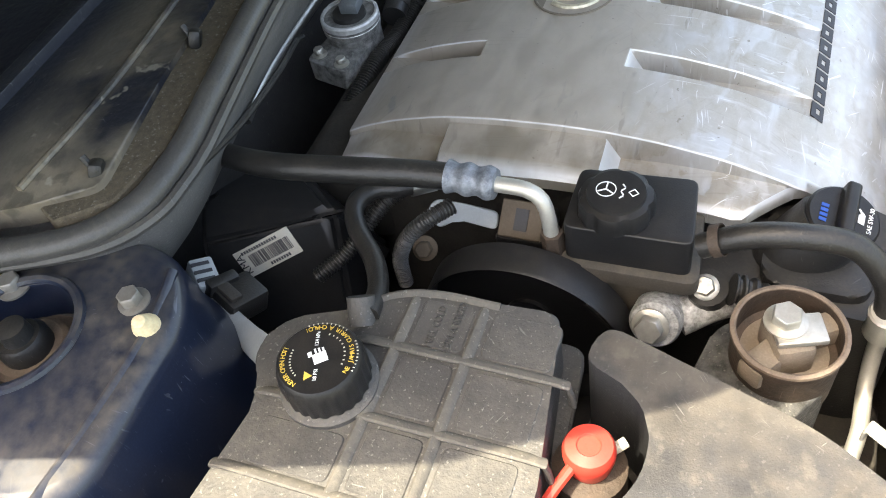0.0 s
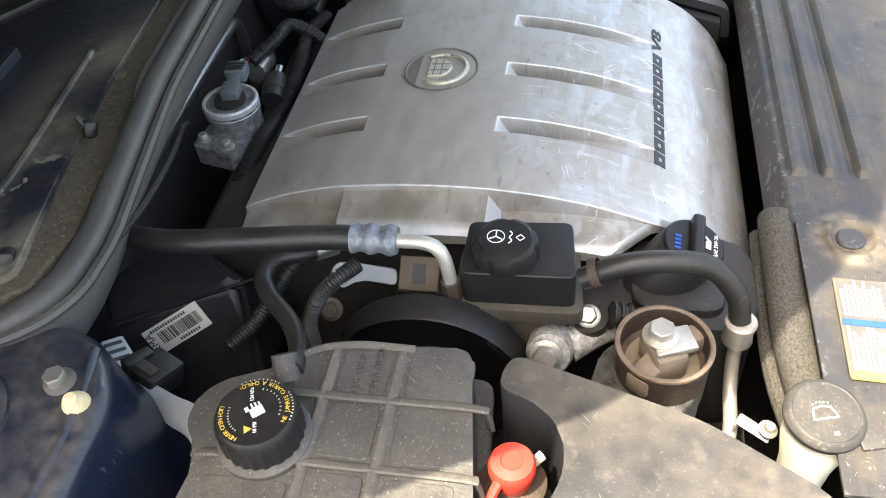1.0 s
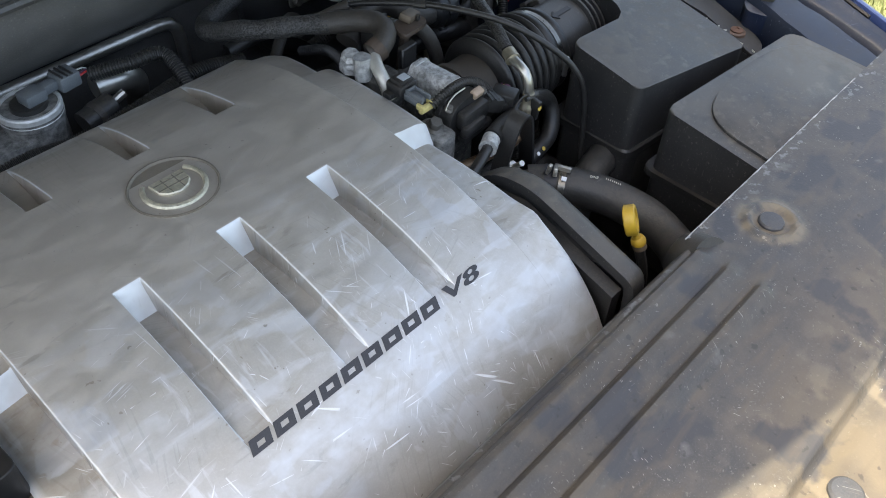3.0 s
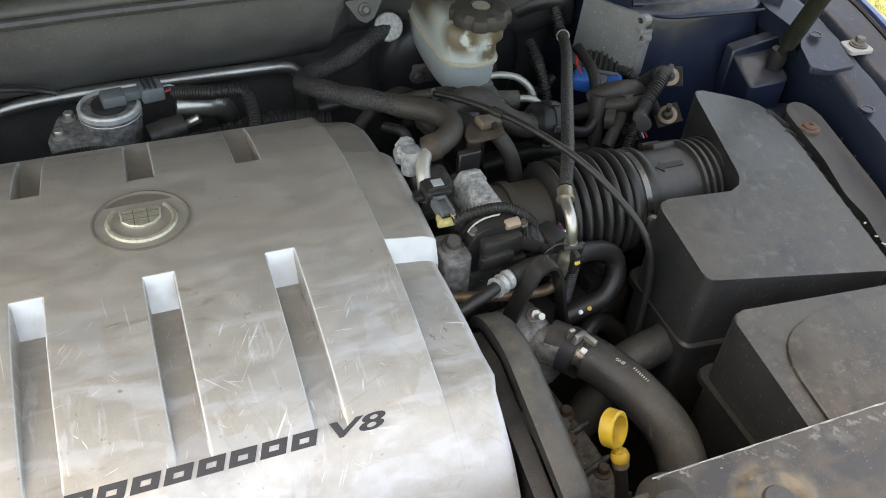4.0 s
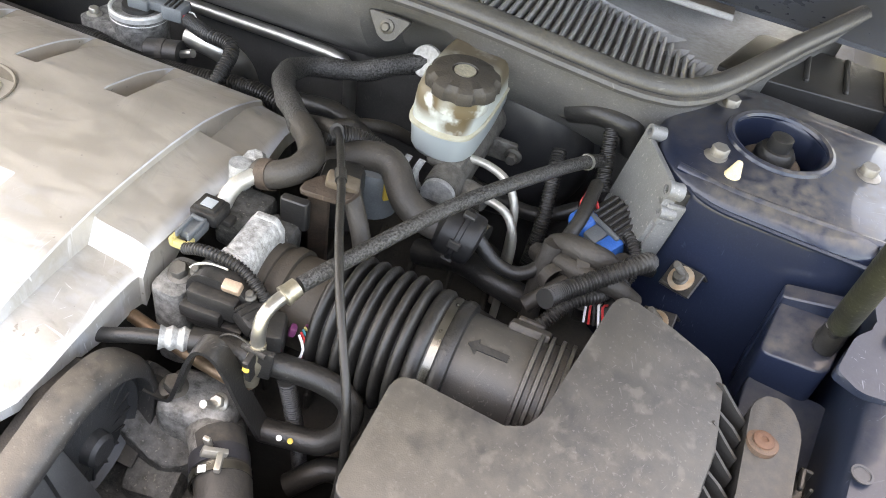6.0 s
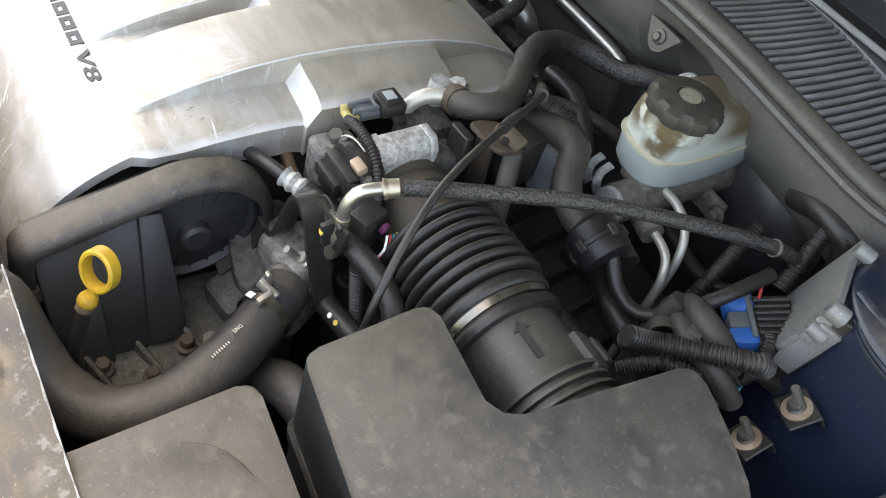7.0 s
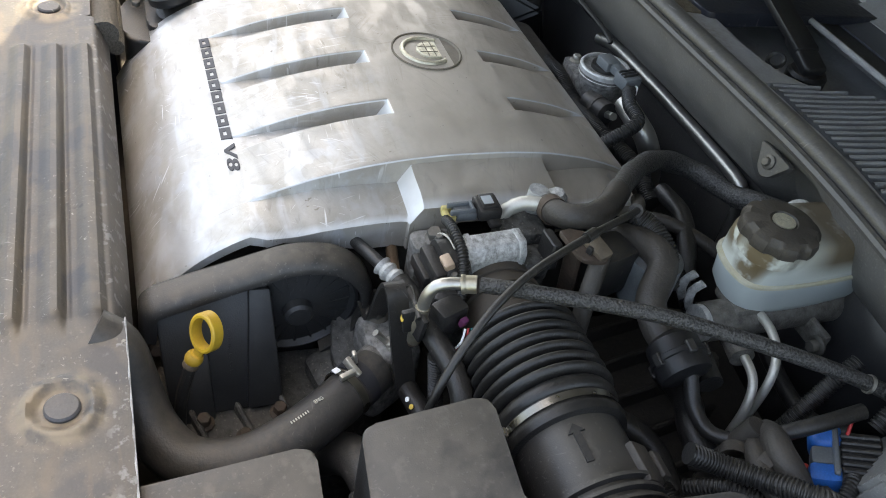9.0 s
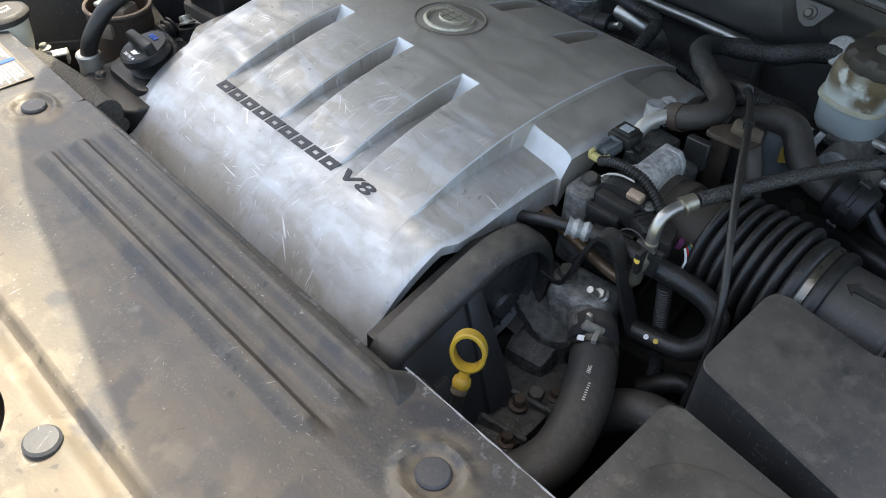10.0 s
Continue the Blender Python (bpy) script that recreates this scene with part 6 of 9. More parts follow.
def airbox_side_details():
    # vacuum and fuel plumbing behind the throttle body
    reg = thing("purge_valve", (0.32, 0.06, 0.86), "black purge valve with a clip and label", "valve")
    part("body", box((0.040, 0.045, 0.055), pose(0.335, 0.085, 0.895, 0, 0, 15), 0.008), M_BLACK, reg)
    part("can", tube([(0.350, 0.13, 0.86), (0.350, 0.13, 0.912)], 0.026, 28), M_GREYCAN, reg, "dark grey canister with yellow label")
    part("label", box((0.010, 0.004, 0.018), pose(0.372, 0.113, 0.896, 0, 0, 45), 0), M_PRINTYELLOW, reg)
    part("clip", box((0.030, 0.016, 0.010), pose(0.350, 0.055, 0.938, 10, 15, 20), 0.003), M_BROWNPLATE, reg)
    for pts, r, mm, lab in (
        ([(0.355, 0.06, 0.93), (0.375, 0.045, 0.90), (0.385, 0.04, 0.86), (0.39, 0.04, 0.80)], 0.009, M_HOSEDUST, "dusty rubber hose behind the intake"),
        ([(0.30, 0.12, 0.93), (0.325, 0.135, 0.925), (0.35, 0.14, 0.915), (0.36, 0.15, 0.88)], 0.010, M_BLACK, "black corrugated hose behind the throttle"),
        ([(0.268, -0.060, 0.913), (0.280, -0.062, 0.920), (0.297, -0.0635, 0.9245), (0.320, -0.063, 0.921), (0.338, -0.066, 0.911), (0.350, -0.070, 0.898), (0.357, -0.078, 0.880)], 0.0046, M_BLACK, "black corrugated conduit over the throttle body"),
        ([(0.42, 0.02, 0.80), (0.45, 0.06, 0.81), (0.48, 0.09, 0.80), (0.52, 0.10, 0.78)], 0.012, M_BLACK, "black hose deep beside the intake"),
        ([(0.40, 0.15, 0.80), (0.45, 0.14, 0.82), (0.49, 0.12, 0.83), (0.53, 0.12, 0.82)], 0.014, M_RUBBER, "black hose deep below the booster"),
        ([(0.40, -0.12, 0.74), (0.43, -0.10, 0.76), (0.46, -0.10, 0.74), (0.48, -0.12, 0.70)], 0.011, M_RUBBER, "black hose deep below the intake"),
        ([(0.385, -0.10, 0.86), (0.388, -0.095, 0.82), (0.392, -0.09, 0.77), (0.395, -0.085, 0.70)], 0.007, M_BLACK, "black corrugated conduit below the union"),
        ([(0.21, 0.23, 0.87), (0.26, 0.225, 0.878), (0.30, 0.21, 0.872), (0.33, 0.20, 0.85)], 0.010, M_RUBBER, "black hose behind the cover"),
    ):
        rib = 0.0011 if "corrugated" in lab else 0.0
        small_hose("wiring_conduit" if rib else "rubber_hose", pts, r, mm, lab, rib, "conduit" if rib else "hose")
    pl = thing("wiring_plug", (0.375, -0.075, 0.86), "black plug with purple lock and coloured wires", "plug")
    part("body", box((0.022, 0.03, 0.03), pose(0.362, -0.085, 0.885, 0, 0, 20), 0.004), M_BLACK, pl)
    part("lock", box((0.006, 0.008, 0.010), pose(0.376, -0.076, 0.890, 0, 15, 20), 0.002), M_PURPLE, pl, "purple lock")
    for k in range(5):
        part("wire", tube([(0.382, -0.076 + k * 0.003, 0.888), (0.388, -0.080 + k * 0.004, 0.878), (0.386, -0.085 + k * 0.003, 0.865)], 0.0012, 5), (M_WHITE, M_WIRERED, M_CONNTEAL, M_PALEYELLOW, M_PURPLE)[k], pl)
    rt = thing("wire_loop", (0.352, -0.115, 0.87), "thin black retaining wire loop", "wire")
    part("loop", tube([(0.352 + 0.017 * math.cos(a), -0.118, 0.893 + 0.020 * math.sin(a)) for a in (k * math.pi / 6 for k in range(12))], 0.0009, 5), M_BLACK, rt)
    chip = thing("wire_clip", (0.327, -0.075, 0.905), "small tan metal clip on the throttle cap", "clip")
    part("clip", box((0.016, 0.010, 0.008), pose(0.322, -0.0765, 0.9115, 20, 0, 4), 0.002), M_TANCLIP, chip)
    flange = thing("hose_ferrule", (0.292, 0.03, 0.92), "silver corroded pipe union at the cover edge", "union")
    part("union", join(tube([(0.258, 0.036, 0.905), (0.258, 0.038, 0.932)], 0.010, 14), box((0.018, 0.022, 0.014), (0.262, 0.040, 0.924), 0.005)), M_CAST, flange)
    knob = thing("pipe_nut", (0.262, 0.060, 0.90), "white-corroded aluminium pipe nut", "nut")
    part("nut", lathe([(0.010, 0.0), (0.0135, 0.003), (0.0135, 0.012), (0.011, 0.016), (0.012, 0.020), (0.009, 0.026), (0.0, 0.027)], aim((0.262, 0.062, 0.902), (-0.1, -0.2, 1)), 8), M_CASTBRIGHT, knob)
    arm = thing("vacuum_bracket", (0.345, 0.030, 0.88), "dusty brown bracket with a clip and orange mark", "bracket")
    part("plate", prism(rounded([(0.318, 0.030), (0.362, 0.036), (0.368, 0.062), (0.336, 0.066), (0.320, 0.050)], 0.008, 3), 0.930, 0.9345, 0.0015, 1), M_RUST, arm)
    part("front_lip", prism(rounded([(0.306, 0.022), (0.332, 0.024), (0.332, 0.034), (0.306, 0.032)], 0.003, 2), 0.895, 0.925, 0.002, 1), M_BLACK, arm)
    part("leg", box((0.020, 0.006, 0.12), pose(0.330, 0.052, 0.874, 8, 0, 20), 0.002, 1), M_RUST, arm)
    part("mark", lathe([(0.0045, 0.0), (0.0045, 0.001), (0.0, 0.0012)], (0.345, 0.052, 0.9343), 12), M_RUSTORANGE, arm, "orange paint mark")
    part("clip", box((0.006, 0.004, 0.008), pose(0.354, 0.046, 0.938, 0, 0, 30), 0.001), M_BLACK, arm, "small black clip")
    tee = thing("vacuum_tee", (0.43, 0.13, 0.85), "black vacuum tee with rubber ends", "hose fitting")
    part("body", join(tube([(0.395, 0.150, 0.862), (0.450, 0.140, 0.868)], 0.009, 12), tube([(0.422, 0.145, 0.866), (0.428, 0.118, 0.872)], 0.007, 12)), M_BLACK, tee)
    part("end", tube([(0.440, 0.142, 0.867), (0.470, 0.136, 0.866)], 0.012, 14), M_RUBBER, tee)
    for pts, r, mm in (
        ([(0.520, 0.150, 0.860), (0.545, 0.125, 0.882), (0.572, 0.112, 0.888), (0.600, 0.118, 0.882), (0.622, 0.132, 0.860)], 0.0095, M_HOSEDUST),
        ([(0.530, 0.085, 0.850), (0.550, 0.102, 0.868), (0.566, 0.122, 0.874), (0.572, 0.150, 0.860)], 0.008, M_HOSEDUST),
        ([(0.548, 0.070, 0.845), (0.568, 0.090, 0.868), (0.590, 0.110, 0.872), (0.598, 0.136, 0.860)], 0.0065, M_BLACK),
        ([(0.585, 0.200, 0.880), (0.600, 0.178, 0.892), (0.612, 0.158, 0.880), (0.606, 0.138, 0.860)], 0.006, M_BLACK),
        ([(0.30, 0.18, 0.86), (0.34, 0.175, 0.872), (0.385, 0.168, 0.862), (0.42, 0.17, 0.84)], 0.008, M_BLACK),
        ([(0.24, 0.18, 0.862), (0.27, 0.20, 0.878), (0.31, 0.235, 0.872), (0.34, 0.26, 0.85)], 0.0075, M_HOSEDUST),
        ([(0.36, 0.26, 0.84), (0.44, 0.25, 0.825), (0.50, 0.24, 0.83), (0.54, 0.25, 0.85)], 0.0085, M_RUBBER),
        ([(0.40, -0.02, 0.775), (0.47, 0.05, 0.79), (0.53, 0.08, 0.80), (0.57, 0.07, 0.80)], 0.009, M_BLACK),
        ([(0.245, 0.06, 0.875), (0.27, 0.085, 0.89), (0.285, 0.13, 0.885), (0.275, 0.17, 0.87)], 0.006, M_BLACK),
    ):
        small_hose("wiring_loom" if mm != M_RUBBER else "rubber_hose", pts, r, mm, "dusty taped wiring loom among the plugs" if mm != M_RUBBER else "black hose low beside the booster", 0.0012 if mm == M_BLACK else 0.0, "wiring" if mm != M_RUBBER else "hose")
    for x, y, z, t in ((0.566, 0.120, 0.893, 20), (0.545, 0.110, 0.878, -40), (0.602, 0.152, 0.884, 70)):
        tie = thing("loom_tape", (x, y, z), "band of tape round the wiring loom", "tape", "loom tapes")
        part("band", lathe([(0.0125, -0.006), (0.0135, -0.006), (0.0135, 0.006), (0.0125, 0.006)], aim((x, y, z - 0.006), (math.cos(radians(t)), math.sin(radians(t)), 0.1)), 16, closed=True), M_HOSEDUST, tie)
    # coloured dots on the coolant hose
    for x, y, z, mm in ((0.392, -0.122, 0.8115, M_WHITE), (0.402, -0.1215, 0.8135, M_PRINTYELLOW)):
        d = thing("hose_mark", (x, y, z), "small round paint mark on the coolant hose", "paint mark", "hose paint marks")
        part("dot", lathe([(0.0025, 0), (0.0025, 0.0008), (0, 0.0009)], aim((x, y, z), (0, -0.75, 0.65)), 14), mm, d)


M_GREYCAN = mat("grey_canister", (0.10, 0.11, 0.115), 0.5, scale=40, dust=0.3)
M_TANCLIP = mat("tan_clip", (0.34, 0.25, 0.18), 0.5, 0.2, scale=70, dust=0.2)


def cam_cover():
    ob = thing("valve_cover", (-0.25, -0.2, 0.7), "dark dusty cylinder head cover end", "engine part")
    part("oil_neck_base", prism(rounded([(-0.285, -0.300), (-0.195, -0.300), (-0.195, -0.215), (-0.285, -0.215)], 0.02, 4), 0.845, 0.862, 0.005, 2), M_BLACK, ob)
    for x, y in ((-0.285, -0.165), (-0.275, -0.310)):
        part("bolt", hexbolt(Matrix.Translation((x, y, 0.849)), 0.006, 0.006, 0.009), M_BOLTDARK, ob)
    part("body", prism(rounded([(-0.30, -0.33), (-0.18, -0.33), (-0.18, -0.12), (-0.29, -0.14)], 0.03, 4), 0.68, 0.852, 0.02, 4), M_BLACK, ob)


def engine_block():
    ob = thing("engine_block", (0.0, 0.0, 0.45), "dark grimy engine block below the cover", "engine")
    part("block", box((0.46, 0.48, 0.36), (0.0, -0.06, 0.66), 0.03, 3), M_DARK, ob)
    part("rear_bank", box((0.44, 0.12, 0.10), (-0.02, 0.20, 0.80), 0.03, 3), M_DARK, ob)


def gearbox():
    ob = thing("gearbox_casing", (0.42, 0.08, 0.45), "grimy cast gearbox casing low in the bay", "gearbox")
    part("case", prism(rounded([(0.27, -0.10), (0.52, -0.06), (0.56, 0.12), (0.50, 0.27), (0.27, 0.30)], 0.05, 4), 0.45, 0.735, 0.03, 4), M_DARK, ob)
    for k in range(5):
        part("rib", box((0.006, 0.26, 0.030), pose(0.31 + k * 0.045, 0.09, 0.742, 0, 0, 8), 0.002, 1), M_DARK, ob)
    for x, y in ((0.31, -0.05), (0.50, 0.0), (0.50, 0.21), (0.36, 0.26)):
        part("bolt", hexbolt(Matrix.Translation((x, y, 0.734)), 0.009, 0.009, 0.013), M_BOLTDARK, ob)
    frame = thing("side_frame", (0.62, 0.15, 0.45), "dark grimy inner frame rail below the module", "frame rail")
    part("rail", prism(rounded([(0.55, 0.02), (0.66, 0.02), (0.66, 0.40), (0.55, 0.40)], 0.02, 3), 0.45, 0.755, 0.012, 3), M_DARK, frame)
    left = thing("side_frame", (-0.36, 0.12, 0.45), "dark grimy inner frame rail below the tank", "frame rail")
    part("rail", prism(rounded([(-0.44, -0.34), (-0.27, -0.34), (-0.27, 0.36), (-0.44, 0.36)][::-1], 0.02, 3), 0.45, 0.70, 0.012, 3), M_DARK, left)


# ---- airbox side ----
def airbox():
    ob = thing("air_filter_box", (0.6, -0.08, 0.65), "dusty dark grey plastic air filter housing", "air filter box")
    pts = [(0.470, -0.194), (0.692, -0.218), (0.712, -0.03), (0.704, 0.040), (0.656, 0.049), (0.604, 0.054), (0.580, -0.083), (0.567, -0.100), (0.472, -0.092)]
    outline = rounded(pts, [0.012, 0.02, 0.0, 0.016, 0.0, 0.016, 0.008, 0.008, 0.014], 4)
    tilt = lambda x, y: 0.16 * (y + 0.08) - 0.027 * max(0.0, x - 0.60) / 0.1
    part("lid", prism(outline, 0.72, 0.919, 0.014, 4, m=None, tilt=tilt), M_AIRBOX, ob)
    part("base", prism(rounded([(0.49, -0.20), (0.75, -0.22), (0.765, 0.03), (0.60, 0.05), (0.58, -0.08), (0.49, -0.09)], 0.02, 3), 0.60, 0.80, 0.008), M_BLACK, ob)
    part("seam_flange", prism(rounded([(0.468, -0.198), (0.712, -0.222), (0.728, -0.03), (0.718, 0.052), (0.604, 0.068), (0.580, -0.070), (0.471, -0.079)], 0.012, 3), 0.800, 0.812, 0.003, 1), M_BLACK, ob)
    # outer clamp rail, ribs and screws
    rail = rounded([(0.722, -0.224), (0.762, -0.214), (0.775, -0.10), (0.772, 0.022), (0.752, 0.040), (0.730, 0.030), (0.734, -0.05), (0.728, -0.10), (0.734, -0.13)], [0.012, 0.016, 0.0, 0.018, 0.018, 0.014, 0.0, 0.006, 0.006], 3)
    part("clamp_rail", prism(rail, 0.78, 0.886, 0.005, 3, tilt=lambda x, y: 0.25 * (y + 0.05)), M_RAIL, ob)
    for k in range(15):
        y = -0.205 + k * 0.0160
        z = 0.872 + 0.25 * (y + 0.05)
        fin = [(-0.018, -0.030), (0.016, -0.030), (0.016, 0.004), (0.006, 0.010), (-0.012, 0.022 - 0.006 * (k % 3 == 1)), (-0.018, 0.020)]
        part("rib", prism(fin, -0.0013, 0.0013, 0, m=Matrix.Translation((0.716, y, z)) @ pose(0, 0, 0, 90, 0, -24)), M_RAIL, ob)
    part("outer_strip", prism([(0.775, -0.24), (0.786, -0.24), (0.790, 0.0), (0.779, 0.0)], 0.76, 0.862, 0.002, 1, tilt=lambda x, y: 0.25 * (y + 0.05)), M_BLACK, ob)
    for k in range(9):
        y = -0.225 + k * 0.027
        z = 0.866 + 0.25 * (y + 0.05)
        part("retaining_clip", join(box((0.004, 0.018, 0.006), pose(0.783, y, z + 0.004, 14, 0, 0), 0.001, 1), box((0.010, 0.003, 0.012), (0.786, y + 0.009, z + 0.001), 0.001, 1), box((0.003, 0.003, 0.014), (0.790, y - 0.008, z), 0.0008, 1)), M_BLACK, ob)
    for x, y, z in ((0.7445, -0.004, 0.8985), (0.744, -0.178, 0.8545)):
        part("screw_pad", lathe([(0.0130, -0.004), (0.0125, 0.0003), (0.010, 0.0012), (0.0, 0.0012)], (x, y, z), 24), M_SCREWPAD, ob, "rust-stained screw seat")
        part("screw", lathe([(0.0085, 0.0), (0.0085, 0.0030), (0.006, 0.0042), (0.003, 0.0042), (0.0025, 0.0028), (0.0, 0.0028)], (x, y, z), 20), M_RUSTORANGE2, ob, "rusty clamp screw")
    for k in range(6):
        y = -0.215 + k * 0.014 + 0.004 * (k % 2)
        part("paint_chip", box((0.0016, 0.0045, 0.0016), pose(0.7265 - 0.002 * (k % 3), y, 0.8895 + 0.25 * (y + 0.05), 20, 30, 25 * k), 0), M_STICKER, ob, "white chipped edge")
    return ob


def front_box():
    ob = thing("battery_box_cover", (0.6, -0.30, 0.65), "dusty dark grey plastic box cover beside the shroud", "box cover")
    outline = rounded([(0.470, -0.42), (0.76, -0.44), (0.736, -0.250), (0.472, -0.228)], 0.014, 4)
    part("lid", prism(outline, 0.66, 0.884, 0.012, 4, tilt=lambda x, y: 0.12 * (y + 0.30)), M_AIRBOX, ob)
    part("seam", prism(rounded([(0.464, -0.426), (0.766, -0.446), (0.746, -0.230), (0.466, -0.220)], 0.014, 4), 0.80, 0.808, 0.002, 1), M_BLACK, ob)
    part("raised_panel", prism(rounded([(0.488, -0.410), (0.745, -0.430), (0.728, -0.262), (0.60, -0.246), (0.492, -0.262)], [0.02, 0.02, 0.06, 0.05, 0.06], 6), 0.87, 0.8875, 0.003, 2, tilt=lambda x, y: 0.12 * (y + 0.30)), M_AIRBOX, ob)


def intake_duct():
    ob = thing("intake_duct", (0.43, -0.02, 0.75), "black corrugated rubber intake hose with steel clamp", "intake hose")
    c = Vector((0, -0.024, 0.864))
    prof = []
    n = 7
    prof.append((0.045, 0.383))
    for k in range(n):
        x, g = 0.3845 + k * 0.0118, 0.0005 * k
        prof += [(0.0480, x), (0.0535 + g, x + 0.0018), (0.0572 + g, x + 0.0038), (0.0580 + g, x + 0.0058), (0.0572 + g, x + 0.0078), (0.0535 + g, x + 0.0098), (0.0480, x + 0.0114)]
    prof += [(0.0515, 0.4675), (0.0555, 0.469), (0.0572, 0.473), (0.0572, 0.478), (0.0545, 0.4805), (0.0535, 0.481), (0.0535, 0.491), (0.0550, 0.4925), (0.0555, 0.497), (0.0540, 0.501), (0.049, 0.502)]
    m = Matrix.Translation((0, c.y, c.z)) @ Matrix(((0, 0, 1, 0), (1, 0, 0, 0), (0, 1, 0, 0), (0, 0, 0, 1)))
    part("bellows", lathe(prof, m, 56), M_RUBBER, ob, smooth=50)
    part("neck", lathe([(0.036, 0.318), (0.0425, 0.320), (0.0425, 0.333), (0.0405, 0.334), (0.0405, 0.3395), (0.0435, 0.340), (0.0435, 0.349), (0.0400, 0.350), (0.0405, 0.384), (0.034, 0.386)], m, 48), M_NECK, ob, "brown-dusted rubber neck")
    part("clamp", lathe([(0.0537, 0.4830), (0.0545, 0.4826), (0.0545, 0.4894), (0.0537, 0.4890)], m, 56, closed=True), M_CLAMP, ob, "shiny steel hose clamp")
    part("clamp_screw", join(box((0.010, 0.008, 0.016), pose(0.486, -0.0795, 0.874, 0, 0, 0), 0.002), tube([(0.486, -0.0805, 0.884), (0.486, -0.0805, 0.858)], 0.0035, 8)), M_STEEL, ob)
    sensor = thing("airflow_sensor", (0.55, -0.022, 0.80), "dark grey plastic air flow sensor tube with ribs", "sensor")
    prof = [(0.046, 0.498), (0.0475, 0.500), (0.0475, 0.556)]
    for k in range(5):
        x = 0.557 + k * 0.009
        prof += [(0.0475, x), (0.053, x + 0.001), (0.053, x + 0.004), (0.0475, x + 0.005)]
    prof += [(0.0475, 0.625), (0.04, 0.626)]
    part("tube", lathe(prof, m, 56), M_AIRBOX, sensor)
    part("sensor_head", join(box((0.036, 0.024, 0.012), pose(0.548, 0.010, 0.898, -38, 0, 0), 0.003), box((0.024, 0.012, 0.012), pose(0.546, 0.028, 0.886, -38, 0, 0), 0.002)), M_HOSEDUST, sensor)
    arrow = [(-0.018, 0.0), (-0.010, 0.007), (-0.010, 0.003), (0.016, 0.003), (0.016, -0.003), (-0.010, -0.003), (-0.010, -0.007)]
    part("arrow", prism(arrow, -0.002, 0.001, 0, m=Matrix.Translation((0.526, -0.036, 0.9105)) @ pose(0, 0, 0, 15, 0, 0)), M_BLACK, sensor, "moulded arrow")


